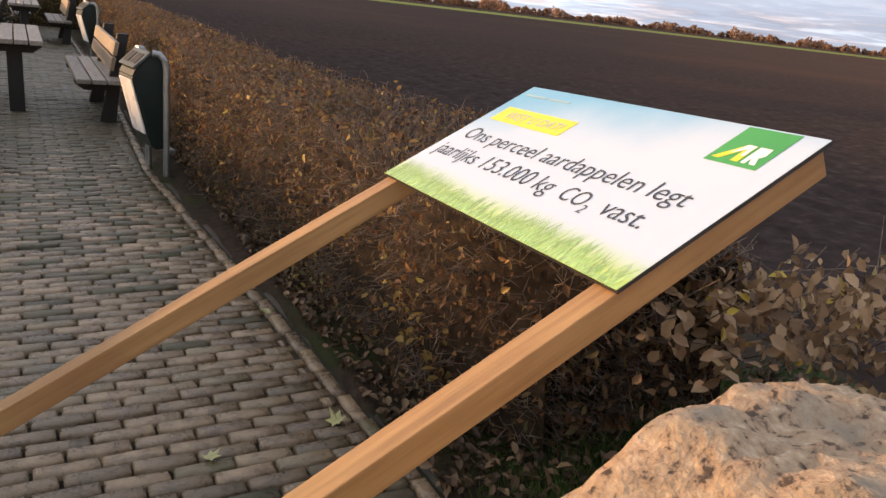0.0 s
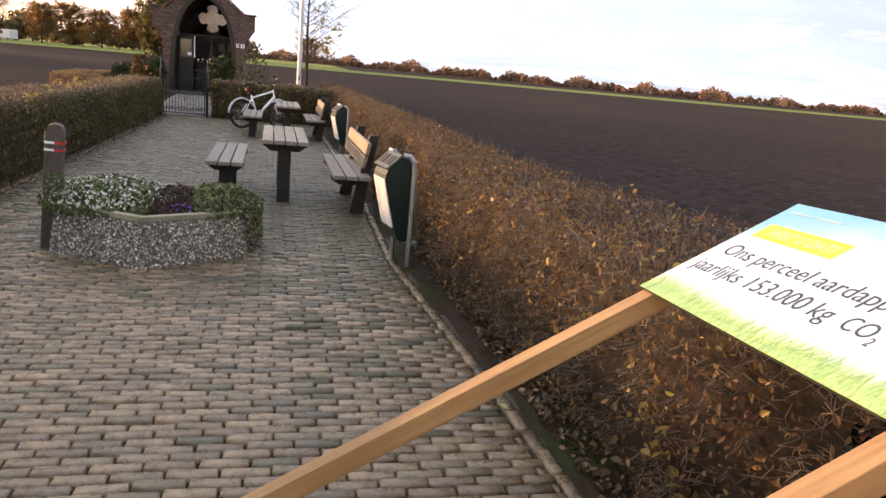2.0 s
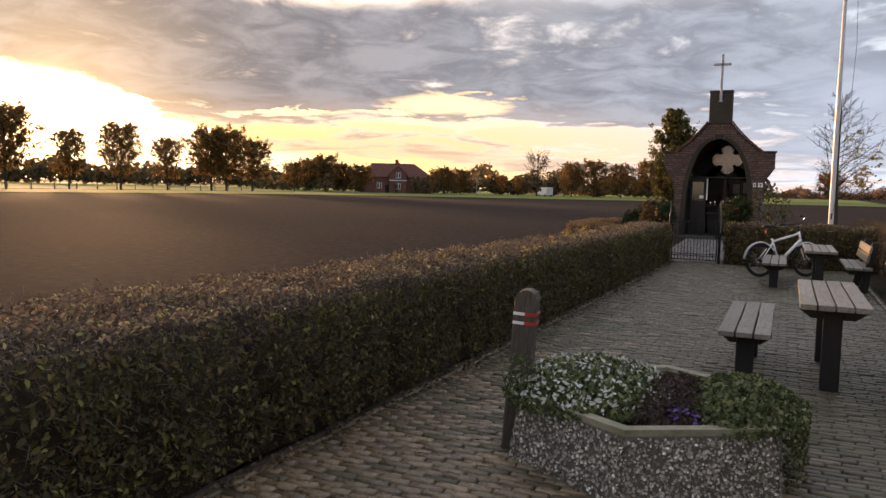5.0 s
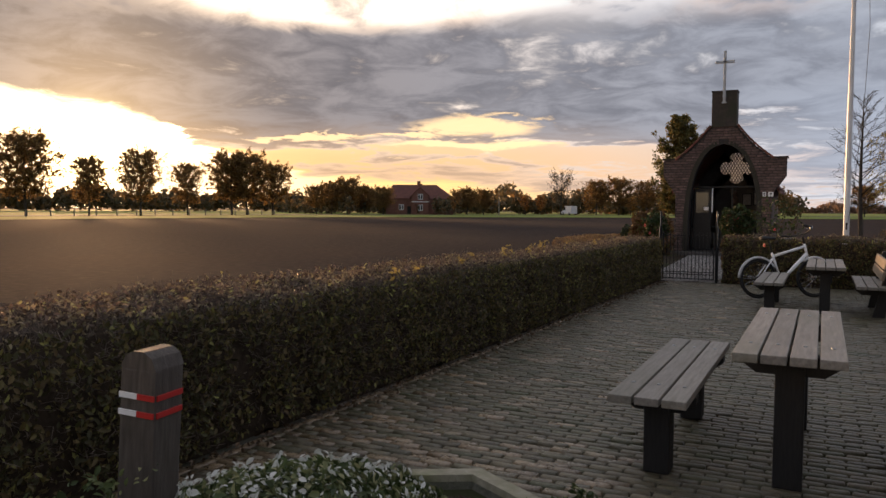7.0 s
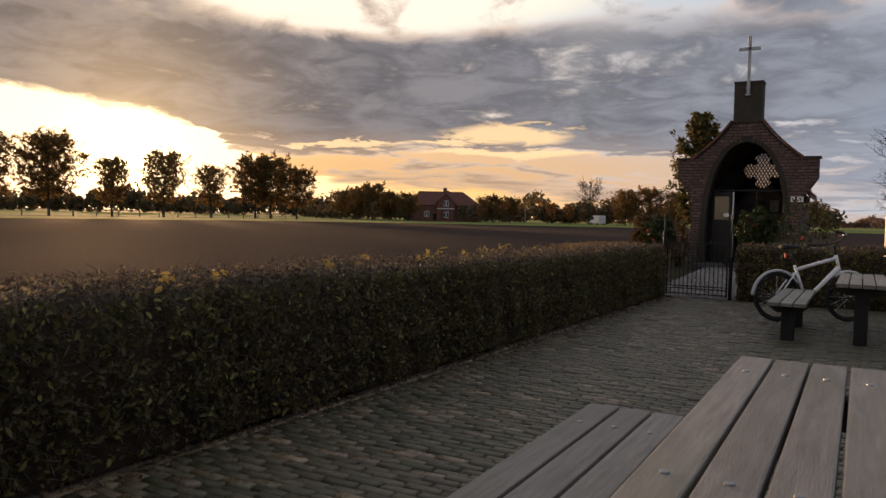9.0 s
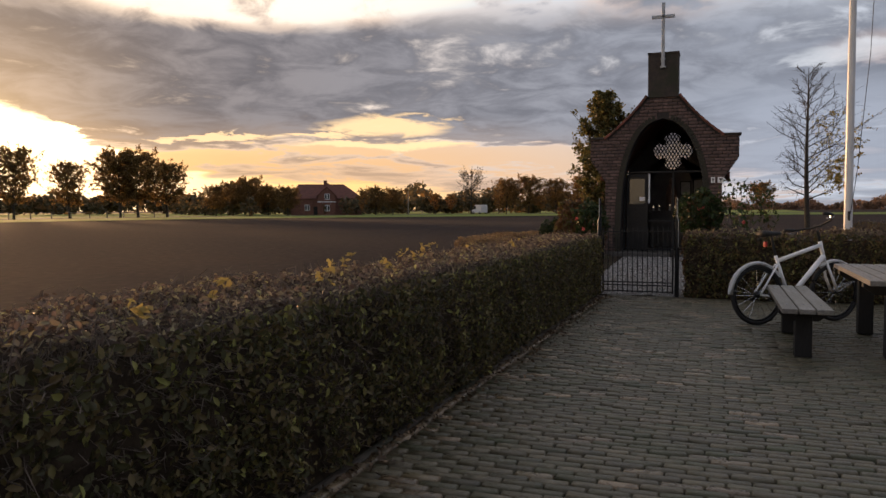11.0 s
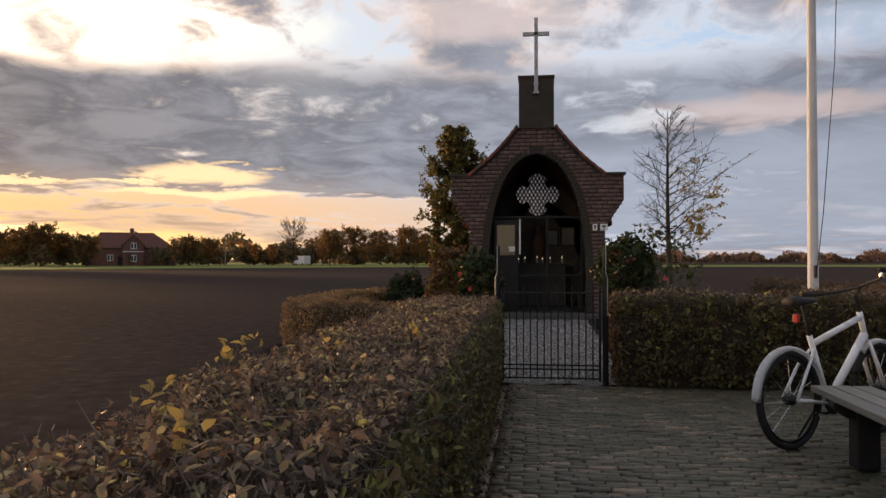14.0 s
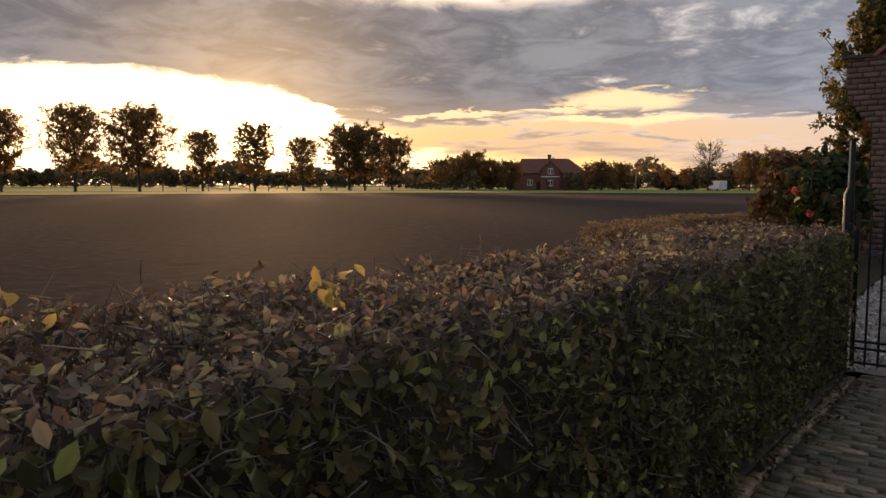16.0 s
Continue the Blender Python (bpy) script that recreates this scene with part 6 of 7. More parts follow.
def make_ground_plants():
    # dry beech leaves at the hedge's end, grass and litter beneath
    k = 1150
    clump = np.stack([rng.uniform(4.95, 6.8, 34), rng.normal(0.40, 0.15, 34), rng.uniform(0.42, 0.70, 34)], axis=1)
    p = clump[rng.integers(0, 34, k)] + rng.normal(0, 1, (k, 3)) * [0.14, 0.09, 0.05]
    low = np.stack([rng.uniform(4.4, 6.4, 60), rng.normal(0.1, 0.25, 60), rng.uniform(0.06, 0.3, 60)], axis=1)
    p = np.vstack([p, low])
    k = len(p)
    beech = thing("beech_bush", pose(5.5, 0.75, 0.03), "low spray of dry curled beech leaves by the boulder", "shrub")
    off = np.array([5.5, 0.75, 0.03])
    v, f = leaves(p, np.tile([-0.3, -0.8, 0.45], (k, 1)), 0.050, 0.9, 1.1, 0.5, 1.0)
    part("dry_leaves", quads(v - off, f), M["beech"], beech, "dry tan leaves")
    n = 140
    s = np.stack([rng.uniform(4.7, 6.8, n), rng.normal(0.8, 0.15, n), rng.uniform(0.05, 0.6, n)], axis=1)
    e = s + np.stack([rng.normal(0, 0.14, n), rng.normal(-0.12, 0.12, n), rng.uniform(0.05, 0.3, n)], axis=1)
    v, f = sticks(s, e, 0.004)
    part("stem_growth", quads(v - off, f), M["twig"], beech)
    # undergrowth
    k = 30000
    p = np.stack([rng.uniform(4.25, 6.4, k), rng.normal(0.22, 0.40, k), np.zeros(k)], axis=1)
    p = p[(p[:, 1] < 0.95) & (p[:, 1] > -1.2)]
    k = len(p)
    patch = 0.5 + 0.5 * np.sin(p[:, 0] * 3.1 + 1.0) * np.cos(p[:, 1] * 3.7)
    hgt = 0.03 + 0.17 * rng.random(k) * patch
    base = np.stack([p[:, 0], p[:, 1], np.full(k, 0.04)], axis=1)
    d = rng.normal(0, 0.035, (k, 2))
    w = rng.normal(0, 1, (k, 2))
    w = w / np.linalg.norm(w, axis=1, keepdims=True) * 0.003
    z = np.zeros((k, 1))
    v = np.stack([base - np.hstack([w, z]), base + np.hstack([w, z]), base + np.hstack([d, hgt[:, None]])], axis=1).reshape(-1, 3)
    g = new("grass_tufts", quads(v, np.arange(3 * k).reshape(-1, 3)))
    g.data.materials.append(M["blade"])
    tagged(g, "short green grass under the hedge by the boulder", "grass", kind="stuff")
    k = 6000
    p = np.stack([np.concatenate([rng.uniform(4.3, 6.3, k // 2), 4.16 + np.abs(rng.normal(0, 0.14, k - k // 2))]), np.concatenate([rng.uniform(-1.2, 0.9, k // 2), rng.uniform(0.5, 12.0, k - k // 2)]), np.zeros(k)], axis=1)
    p[:, 2] = 0.085 - 0.0075 * p[:, 1] + 0.01 + rng.random(k) * 0.02
    v, f = leaves(p, np.tile([0, 0, 1.0], (k, 1)), 0.034, 0.6, 1.2, 0.5)
    g = new("leaf_litter", quads(v, f))
    g.data.materials.append(M["litter"])
    tagged(g, "brown dead leaves lying under the hedge", "leaf litter", kind="stuff")
    k = 1500
    p = np.stack([0.06 + np.abs(rng.normal(0, 0.10, k)), rng.uniform(0.0, 19.7, k), np.zeros(k)], axis=1)
    p[:, 2] = 0.085 - 0.0075 * p[:, 1] + 0.012
    v, f = leaves(p, np.tile([0, 0, 1.0], (k, 1)), 0.028, 0.6, 1.2, 0.4)
    g = new("leaf_litter", quads(v, f))
    g.data.materials.append(M["litter"])
    tagged(g, "brown dead leaves along the foot of the hedge", "leaf litter", kind="stuff")
    for x, y, turn, s, c in ((3.52, 0.95, 20, 0.045, 0.5), (3.99, 1.03, 110, 0.05, 0.7), (4.02, 2.05, 200, 0.04, 0.5), (2.85, 1.1, 60, 0.03, 0.4), (1.75, 1.55, 10, 0.035, 0.5), (2.6, 0.7, 300, 0.025, 0.5)):
        maple_leaf(x, y, turn, s, c)
    # a few bright leaves still on the clipped tops
    spots = [(-0.83, 14.63), (-0.80, 14.78), (-0.25, 12.6), (-0.45, 12.2), (-0.3, 13.2), (-0.6, 13.6), (-0.15, 11.6), (-0.5, 15.1), (-0.35, 11.0), (-0.2, 15.6), (-0.7, 12.9), (-0.1, 10.2), (0.04, 9.0), (0.04, 8.7)]
    spots = [(x, y, 0.88) for x, y in spots] + [(4.30, 1.22, 0.40), (4.28, 1.12, 0.36), (4.33, 0.98, 0.24), (4.30, 1.02, 0.30), (4.26, 1.75, 0.52)]
    for x, y, z in spots:
        m = 9
        t = thing("leaf_sprig", pose(x, y, z), "sprig of yellow-green leaves standing out of the clipped hedge", "leaf sprig", "yellow sprigs")
        q = np.stack([rng.normal(0, 0.03, m), rng.normal(0, 0.03, m), rng.uniform(0.0, 0.09, m)], axis=1)
        for j in range(m):
            v, f = leaves(q[j:j + 1], np.array([[0, 0, 0.8]]), 0.038, 0.8, 1.3, 0.3)
            part("leaf", quads(v, f), M["yellow_leaf"], t)
        for j in range(4):
            v, f = sticks(np.array([[0, 0, -0.06]]), q[j:j + 1], 0.002)
            part("stem", quads(v, f), M["twig"], t)


make_plants()
make_ground_plants()


# ---- flagpole ----
def make_flagpole():
    x, y = 3.57, 20.72
    f = thing("flagpole", pose(x, y, gz(y)), "tall white tapering flagpole behind the garden hedge", "flagpole")
    part("pole", tube_bm([(0, 0, -0.1), (0, 0, 3.0), (0.01, 0, 8.2)], [0.062, 0.054, 0.030], 14), M["pole"], f)
    part("knob", tube_bm([(0.01, 0, 8.19), (0.01, 0, 8.24), (0.01, 0, 8.29)], [0.02, 0.045, 0.01], 10), M["pole"], f)
    part("cleat", box_bm(0.03, 0.05, 0.14, 0.006, (0.0, -0.07, 1.15)), M["rubber"], f)
    part("halyard", tube_bm([(0.02, -0.07, 1.25), (0.10, -0.05, 1.9), (0.24, -0.03, 3.6), (0.30, 0, 5.2), (0.24, 0, 6.8), (0.03, 0, 8.1)], 0.005, 5), M["rubber"], f, "thin slack cord")


make_flagpole()


# ---- bicycle ----
def make_bicycle():
    rear = Vector((2.19, 17.26))
    head = radians(90 - 54)
    b = thing("bicycle", Matrix.Translation((rear.x, rear.y, gz(17.4))) @ Matrix.Rotation(head, 4, "Z") @ Matrix.Rotation(radians(-3), 4, "X"), "white city bicycle with black saddle parked on its stand", "bicycle")
    R = 0.345
    wb = 1.06

    def circle(cx, r, k=40, a0=0, a1=360, z=R):
        return [(cx + r * math.cos(radians(a0 + (a1 - a0) * i / k)), 0, z + r * math.sin(radians(a0 + (a1 - a0) * i / k))) for i in range(k + (0 if a1 - a0 == 360 else 1))]

    for cx, nm in ((0, "rear_wheel"), (wb, "front_wheel")):
        w = part(nm, tube_bm(circle(cx, R - 0.022), 0.022, 8, closed=True), M["rubber"], b, "black tyre with thin spokes", smooth=True)
        part("rim", tube_bm(circle(cx, R - 0.055), 0.011, 6, closed=True), M["steel_dark"], w, smooth=True)
        part("hub", tube_bm([(cx, -0.05, R), (cx, -0.02, R), (cx, 0.02, R), (cx, 0.05, R)], [0.018, 0.04 if cx == 0 else 0.025, 0.04 if cx == 0 else 0.025, 0.018], 10), M["steel_dark"], w)
        me = None
        for i in range(16):
            a = math.tau * i / 16
            sp = part("spoke", tube_bm([(cx + 0.02 * math.cos(a + 0.5), 0.02 * (1 if i % 2 else -1), R + 0.02 * math.sin(a + 0.5)), (cx + (R - 0.06) * math.cos(a), 0, R + (R - 0.06) * math.sin(a))], 0.0022, 4), M["chrome"], w)
    bb, seat, hd, hd2 = (0.43, 0, 0.29), (0.255, 0, 0.78), (0.93, 0, 0.70), (0.87, 0, 0.93)

    def tube(name, pts, r, mat="white", label="", sides=10):
        return part(name, tube_bm(pts, r, sides), M[mat], b, label, smooth=True)

    tube("seat_tube", [bb, seat], 0.020)
    tube("top_tube", [(0.285, 0, 0.72), (0.885, 0, 0.89)], 0.023)
    tube("down_tube", [bb, (0.915, 0, 0.76)], 0.030)
    tube("head_tube", [hd, hd2], 0.022)
    for s in (-1, 1):
        tube("chain_stay", [(0, 0.06 * s, R), (0.40, 0.03 * s, 0.29)], 0.012)
        tube("seat_stay", [(0, 0.06 * s, R), (0.16, 0.045 * s, 0.56), (0.275, 0.015 * s, 0.68)], 0.011)
        tube("fork_blade", [(wb, 0.05 * s, R), (0.985, 0.05 * s, 0.52), (0.935, 0.02 * s, 0.70)], 0.015)
    tube("seat_post", [seat, (0.20, 0, 1.0)], 0.014, "rubber")
    for cx, a0, a1, nm in ((0, 30, 178, "rear_mudguard"), (wb, 2, 128, "front_mudguard")):
        bm = bmesh.new()
        rows = []
        for i in range(25):
            a = radians(a0 + (a1 - a0) * i / 24)
            row = []
            for yy, dr in ((-0.034, -0.024), (-0.026, 0.0), (0, 0.008), (0.026, 0.0), (0.034, -0.024)):
                r = R + 0.022 + dr
                row.append(bm.verts.new((cx + r * math.cos(a), yy, R + r * math.sin(a))))
            rows.append(row)
        for p0, p1 in zip(rows, rows[1:]):
            for i in range(4):
                bm.faces.new((p0[i], p0[i + 1], p1[i + 1], p1[i]))
        bmesh.ops.solidify(bm, geom=bm.faces[:], thickness=0.003)
        part(nm, bm, M["white"], b, "white mudguard", smooth=True)
        aend = radians(170 if cx == 0 else 24)
        for s in (-1, 1):
            part("mudguard_stay", tube_bm([(cx, 0.055 * s, R), (cx + (R + 0.02) * math.cos(aend), 0.03 * s, R + (R + 0.02) * math.sin(aend))], 0.0025, 5), M["chrome"], b)
    sad = bmesh.new()
    prof = [(-0.13, 0.075, 0.03), (-0.08, 0.085, 0.04), (0.0, 0.06, 0.03), (0.08, 0.03, 0.025), (0.14, 0.018, 0.015)]
    ring = []
    for dx, wd, hh in prof:
        ring.append([sad.verts.new((0.19 + dx, wd * math.cos(a), 1.03 + hh * math.sin(a))) for a in [math.tau * i / 10 for i in range(10)]])
    for r0, r1 in zip(ring, ring[1:]):
        for i in range(10):
            sad.faces.new((r0[i], r0[(i + 1) % 10], r1[(i + 1) % 10], r1[i]))
    sad.faces.new(ring[0][::-1]), sad.faces.new(ring[-1])
    part("saddle", sad, M["rubber"], b, "black padded saddle", smooth=True)
    tube("stem", [hd2, (0.845, 0, 1.05), (0.90, 0, 1.12)], 0.016, "rubber")
    askew = Matrix(((1, 0, 0, 0), (0, 1, 0, 0), (0, -0.28, 1, 0), (0, 0, 0, 1)))
    bar = tube("handlebar", [(0.66, -0.31, 1.155), (0.80, -0.28, 1.145), (0.89, -0.16, 1.130), (0.90, 0, 1.120), (0.89, 0.16, 1.130), (0.80, 0.28, 1.145), (0.66, 0.31, 1.155)], 0.012, "rubber")
    bar.data.transform(askew)
    for s in (-1, 1):
        grip = tube("grip", [(0.64, 0.312 * s, 1.157), (0.77, 0.29 * s, 1.148)], 0.018, "rubber")
        lever = tube("brake_lever", [(0.80, 0.285 * s, 1.135), (0.79, 0.28 * s, 1.100), (0.70, 0.295 * s, 1.105)], 0.006, "chrome")
        grip.data.transform(askew)
        lever.data.transform(askew)
        tube("crank", [(0.43, 0.05 * s, 0.29), (0.43 + 0.16 * s * 0.8, 0.07 * s, 0.29 - 0.10 * s)], 0.010, "chrome")
        part("pedal", box_bm(0.09, 0.08, 0.022, 0.004, (0.43 + 0.128 * s, 0.12 * s, 0.28 - 0.10 * s)), M["rubber"], b)
    bell = part("bell", tube_bm([(0.86, -0.20, 1.135), (0.86, -0.20, 1.165), (0.86, -0.20, 1.180)], [0.026, 0.024, 0.006], 12), M["chrome"], b)
    bell.data.transform(askew)
    part("rear_light", box_bm(0.025, 0.04, 0.06, 0.006, (0.12, 0, 0.88)), M["red"], b, "small red rear light")
    part("chainring", tube_bm([(0.43, -0.035, 0.29), (0.43, -0.042, 0.29)], 0.085, 20), M["steel_dark"], b)
    part("kickstand", tube_bm([(0.36, 0.03, 0.28), (0.33, 0.19, 0.015)], 0.009, 6), M["steel_dark"], b)
    tube("brake_cable", [(0.88, 0.12, 1.12), (0.98, 0.08, 1.06), (0.95, 0.03, 0.88), (0.94, 0.02, 0.72)], 0.003, "rubber", "", 5)


make_bicycle()


# ---- far land ----
def make_avenue():
    made = []
    for i, (hh, cr, seed, ln) in enumerate(((11.6, 3.7, 21, 9000), (11.6, 4.1, 33, 14000), (11.6, 3.3, 47, 8000))):
        made.append((hh, cr, seed, ln))
    first = {}
    spots = [(-104.0, 47.0, 12.0, 0), (-104.0, 56.5, 11.2, 2), (-104.0, 66.1, 12.6, 0), (-104.0, 75.7, 12.8, 1), (-104.0, 86.7, 10.6, 2), (-104.0, 97.0, 12.3, 0), (-104.0, 107.9, 10.6, 2), (-104.2, 120.1, 13.3, 1), (-104.5, 124.9, 13.2, 1), (-103.0, 131.2, 11.5, 1), (-104.0, 37.0, 12.5, 1), (-104.0, 27.0, 12.0, 0)]
    for x, y, h, k in spots:
        hh, cr, seed, ln = made[k]
        if k not in first:
            first[k] = make_tree("avenue_tree", "tall roadside tree with thinning brown autumn crown", "tree", x, y, hh, 0.22, 0.24, cr, "avenue_leaf", ln, 0.27, seed, 44, 8, 0.35, "round", "avenue trees", 0.035)
            first[k].scale = (h * 0.88 / hh,) * 3
        else:
            c = copy_thing(first[k], Matrix.Identity(4))
            c.matrix_basis = Matrix.Translation((x, y, 0)) @ Matrix.Rotation(y * 1.3, 4, "Z") @ Matrix.Diagonal((h * 0.88 / hh, h * 0.88 / hh, h * 0.86 / hh, 1))
    # trees by the farmhouse and along the far meadow: direction in degrees, distance, height
    far = [(-37.2, 188, 7.5, 1), (-34.8, 190, 9.6, 1), (-36.0, 196, 8.5, 1), (-33.4, 192, 7.6, 1), (-32.0, 186, 7.2, 1), (-25.3, 190, 7.2, 1), (-24.0, 196, 7.0, 1), (-15.2, 205, 10.0, 0), (-13.5, 206, 10.4, 1), (-11.4, 206, 9.8, 0), (-9.3, 208, 10.6, 1), (-7.6, 212, 9.0, 1), (-5.2, 214, 9.0, 1), (-2.5, 220, 8.0, 1), (3.2, 225, 8.5, 1)]
    for az, d, h, k in far:
        hh = made[k][0]
        c = copy_thing(first[k], Matrix.Identity(4))
        tagged(c, "far leafy tree in autumn brown beyond the field", "tree", "far trees")
        c.matrix_basis = Matrix.Translation((0.5 + d * math.sin(radians(az)), 11 + d * math.cos(radians(az)), 0)) @ Matrix.Rotation(az * 3.1, 4, "Z") @ Matrix.Diagonal((h * 0.9 / hh * 1.15, h * 0.9 / hh * 1.15, h * 0.88 / hh, 1))
    make_tree("far_tree", "wide bare tree beyond the far meadow", "tree", 0.5 + 205 * math.sin(radians(-17.9)), 11 + 205 * math.cos(radians(-17.9)), 10.5, 0.22, 0.22, 3.6, "avenue_leaf", 160, 0.35, 61, 34, 9, 0.7, "round", "far trees", 0.05)
    one = None
    for az, d, h in ((-20.7, 186, 4.6), (-19.5, 188, 4.4), (-12.6, 192, 4.0), (-10.3, 194, 4.2), (-15.8, 190, 4.2), (-26.3, 176, 5.2)):
        x, y = 0.5 + d * math.sin(radians(az)), 11 + d * math.cos(radians(az))
        if one is None:
            one = make_tree("young_tree", "small orange autumn tree beside the meadow", "tree", x, y, 4.5, 0.07, 0.28, 1.35, "orange_leaf", 420, 0.34, 71, 20, 5, 0.8, "round", "young orange trees", 0.03)
        else:
            copy_thing(one, pose(x, y, 0, 0, 0, az * 7) @ Matrix.Diagonal((1, 1, h / 4.5, 1)))


def far_wood(label, azs, dist, heights, count, size, mat, seed, rough=0.35):
    """A belt of many small crowns far away."""
    local = np.random.default_rng(seed)
    P, N, S = [], [], []
    for i in range(count):
        az = azs[0] + (azs[1] - azs[0]) * (i + local.random()) / count
        d = dist * local.uniform(0.94, 1.12)
        c = np.array([0.5 + d * math.sin(radians(az)), 11 + d * math.cos(radians(az))])
        h = local.uniform(*heights) * (1 + rough * math.sin(i * 0.37 + seed) * math.sin(i * 0.11))
        w = h * local.uniform(0.35, 0.6)
        m = 90
        q = local.normal(0, 1, (m, 3))
        q /= np.linalg.norm(q, axis=1, keepdims=True)
        q *= local.uniform(0.5, 1, (m, 1))
        P.append(np.stack([c[0] + q[:, 0] * w, c[1] + q[:, 1] * w, np.maximum(h * 0.52 + q[:, 2] * h * 0.5, 0.1)], axis=1))
        N.append(q)
    p, n = np.concatenate(P), np.concatenate(N)
    v, f = leaves(p, n, size, 0.6, 1.1, 0.5)
    ob = new("far_wood", quads(v, f))
    ob.data.materials.append(M[mat])
    tagged(ob, label, "wood", kind="stuff")


def make_farmhouse():
    w, dep, ea, ri = 19.0, 9.5, 4.3, 8.1
    hx, hy = -95.6, 184.0
    turn = math.degrees(math.atan2(hx - 0.5, hy - 11))
    h = thing("farmhouse", pose(hx, hy, 0, 0, 0, -turn), "far red-brick farmhouse with dark red hipped roof", "house")
    part("wall", box_bm(w - 0.8, dep - 0.8, ea, 0.0, (0, 0, 0)), M["house_brick"], h)
    bm = bmesh.new()
    e = [bm.verts.new(c) for c in ((-w / 2, -dep / 2, ea), (w / 2, -dep / 2, ea), (w / 2, dep / 2, ea), (-w / 2, dep / 2, ea))]
    r = [bm.verts.new((-w / 2 + 2.2, 0, ri)), bm.verts.new((w / 2 - 5.0, 0, ri))]
    for q in ((e[0], e[1], r[1], r[0]), (e[1], e[2], r[1]), (e[2], e[3], r[0], r[1]), (e[3], e[0], r[0]), (e[3], e[2], e[1], e[0])):
        bm.faces.new(q)
    roof = part("roof", bm, M["house_roof"], h)
    part("chimney", box_bm(0.9, 0.9, 1.6, 0.02, (-0.3, 0, ri - 0.6)), M["house_brick"], roof)
    gb = prism_bm([(-2.3, 0), (2.3, 0), (2.3, 5.0), (1.4, 6.2), (0, 7.2), (-1.4, 6.2), (-2.3, 5.0)], "y", -dep / 2 - 0.9, -dep / 2 + 2.5)
    gab = part("gable_wing", gb, M["house_brick"], h)
    gr = bmesh.new()
    for s in (-1, 1):
        prism_bm([(0, 7.35), (s * 2.6, 4.9), (s * 2.6, 4.65), (0, 7.1)], "y", -dep / 2 - 1.1, 0.5, gr)
    part("wing_roof", gr, M["house_roof"], h)
    part("string_course", box_bm(4.7, 0.12, 0.22, 0.0, (0, -dep / 2 - 0.93, 3.3)), M["white"], h)
    for x, y, z, ww, hh in ((0.1, -dep / 2 - 0.96, 4.0, 1.3, 1.5), (0.1, -dep / 2 - 0.96, 1.0, 1.3, 1.6), (-5.0, -dep / 2 + 0.36, 1.2, 1.3, 1.5), (5.2, -dep / 2 + 0.36, 1.2, 1.3, 1.5), (7.6, -dep / 2 + 0.36, 1.2, 1.3, 1.5)):
        wd = part("window", box_bm(ww, 0.1, hh, 0.02, (x, y, z)), M["white"], h, "white-framed window")
        for dx in (-0.25, 0.25):
            part("pane", box_bm(ww / 2 - 0.22, 0.06, hh - 0.3, 0, (x + dx * ww, y - 0.05, z + 0.15)), M["window_dark"], wd)
    part("door", box_bm(1.0, 0.1, 2.1, 0.02, (-2.9, -dep / 2 + 0.36, 0.1)), M["dark_wood"], h)


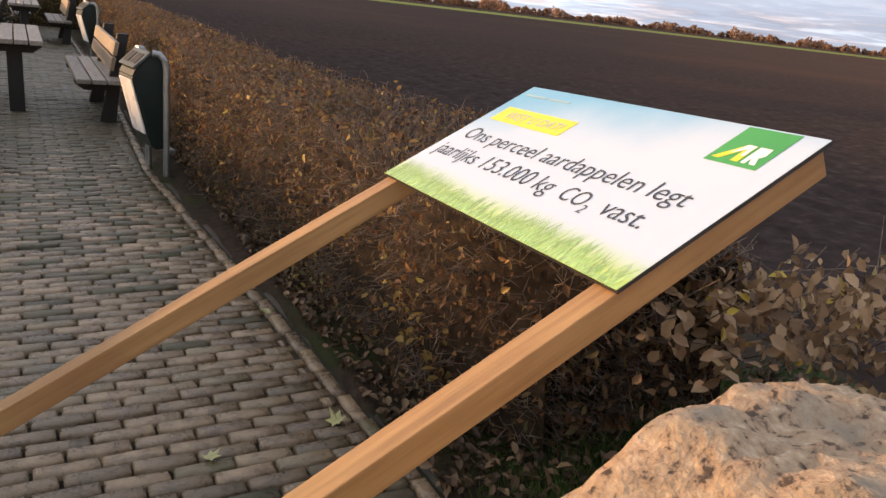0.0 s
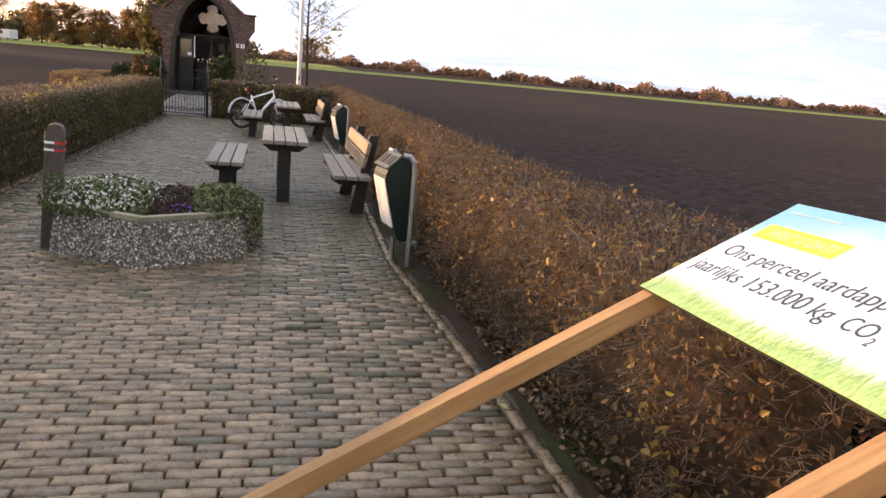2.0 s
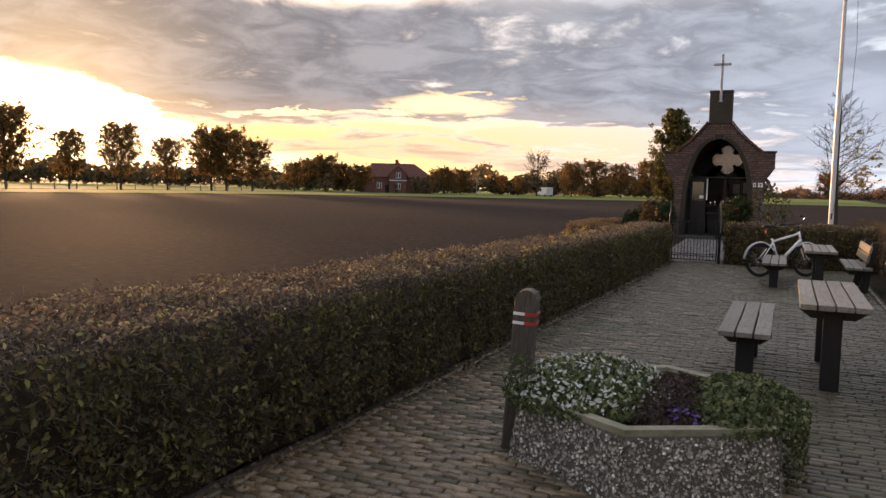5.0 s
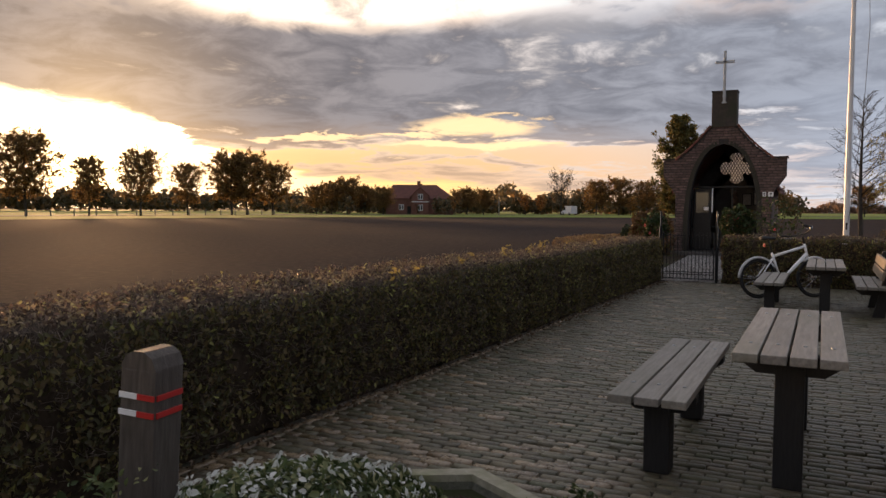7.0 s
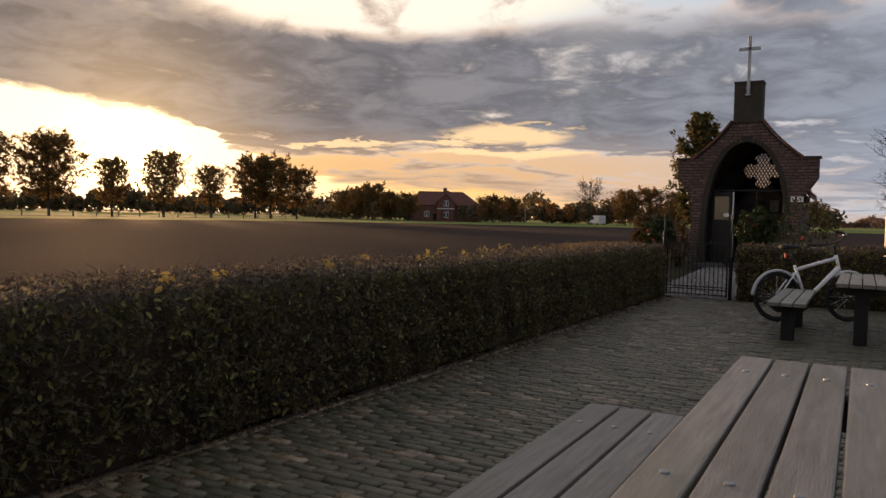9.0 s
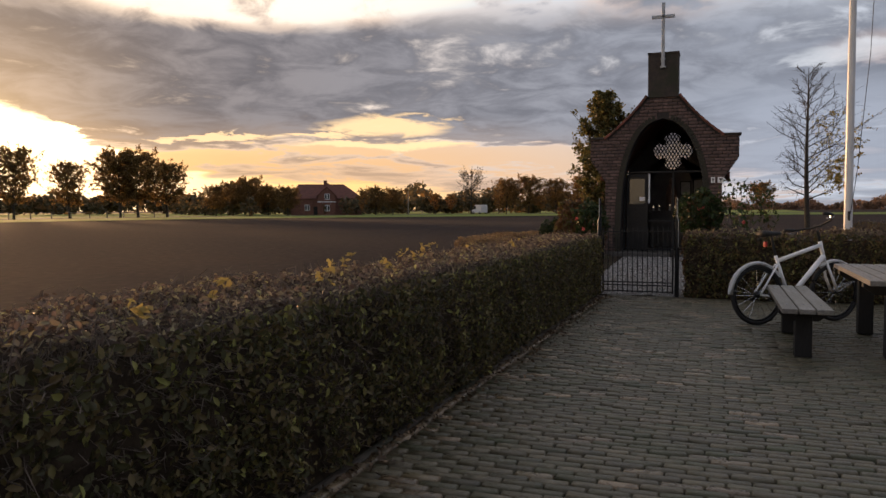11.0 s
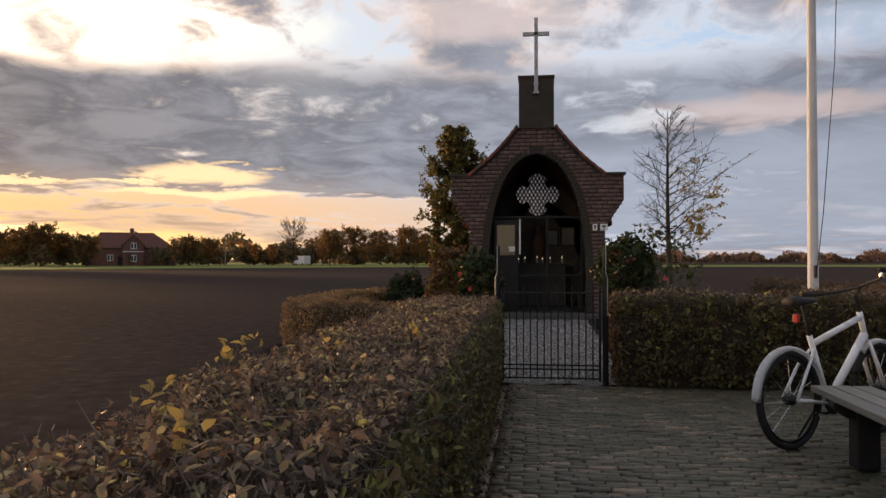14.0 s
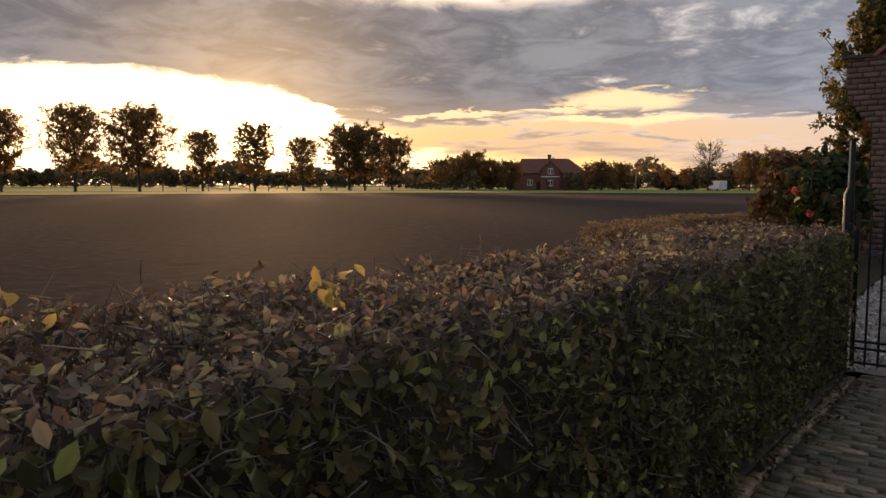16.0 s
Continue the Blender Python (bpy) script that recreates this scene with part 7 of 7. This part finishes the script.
def make_van():
    v = thing("van", pose(-57.5, 197.5, 0.08, 0, 0, 135), "white delivery van standing on the country road", "van")
    side = [(-2.7, 0.35), (2.45, 0.35), (2.7, 0.6), (2.65, 1.05), (1.75, 1.25), (1.05, 2.25), (0.8, 2.4), (-2.6, 2.4), (-2.7, 2.2)]
    bm = prism_bm(side, "y", -0.95, 0.95)
    bmesh.ops.bevel(bm, geom=bm.edges[:], offset=0.06, segments=2, affect="EDGES")
    part("body", bm, M["paint_white_van"], v)
    for s in (-1, 1):
        part("side_window", prism_bm([(0.35, 1.3), (1.55, 1.3), (0.98, 2.1), (0.35, 2.1)], "y", 0.94 * s, 0.965 * s), M["window_dark"], v)
        for x in (-1.75, 1.75):
            w = part("wheel", tube_bm([(x, 0.75 * s, 0.34), (x, 0.97 * s, 0.34)], 0.34, 18), M["rubber"], v)
            part("hubcap", tube_bm([(x, 0.965 * s, 0.34), (x, 0.985 * s, 0.34)], 0.19, 14), M["zinc"], w)
        part("headlight", box_bm(0.08, 0.3, 0.18, 0.02, (2.63, 0.68 * s, 0.85)), M["clear_glass"], v)
    part("windscreen", prism_bm([(1.74, 1.29), (1.80, 1.27), (1.10, 2.27), (1.04, 2.24)], "y", -0.8, 0.8), M["window_dark"], v)
    part("bumper", box_bm(0.12, 1.8, 0.22, 0.04, (2.68, 0, 0.36)), M["rubber"], v)


def make_fence():
    f = thing("fence", pose(-101.5, 100, 0), "low wooden post and wire meadow fence beside the road", "fence")
    bm = box_bm(0.14, 0.14, 1.15, 0.02)
    ob = part("post", bm, M["slat"], f)
    ys = [-30 + 4.0 * i for i in range(16)]
    ob.location = (0, ys[0], 0)
    for y in ys[1:]:
        o = part("post", ob.data, None, f)
        o.location = (0, y, 0)
    for z in (0.45, 0.8, 1.1):
        part("wire", tube_bm([(0, ys[0], z), (0, ys[-1], z)], 0.012, 4), M["zinc"], f)
    p = thing("utility_pole", pose(0.5 + 172 * math.sin(radians(-22.8)), 11 + 172 * math.cos(radians(-22.8)), 0), "single pale wooden pole by the field", "pole")
    part("shaft", tube_bm([(0, 0, -0.2), (0, 0, 5.5)], [0.13, 0.09], 8), M["slat"], p)


make_avenue()
far_wood("dark low belt of trees behind the avenue", (-80, -38), 330, (7, 10.5), 110, 2.0, "wood_leaf", 101)
far_wood("brown autumn wood behind the meadow", (-40, -1), 238, (4.6, 8.0), 150, 1.3, "wood_leaf", 102)
far_wood("dense shrubs round the farmhouse", (-39, -24), 192, (3.0, 5.2), 34, 0.8, "wood_leaf", 105)
far_wood("brown hedgerow on the horizon, paled in colour for haze", (-2, 34), 520, (4.0, 6.5), 190, 1.6, "far_leaf", 103, 0.6)
far_wood("russet trees far across the fields, haze mixed into their colour", (30, 72), 640, (3.5, 6.5), 220, 1.6, "far_leaf", 104, 0.6)
make_farmhouse()
make_van()
make_fence()


make_paving()
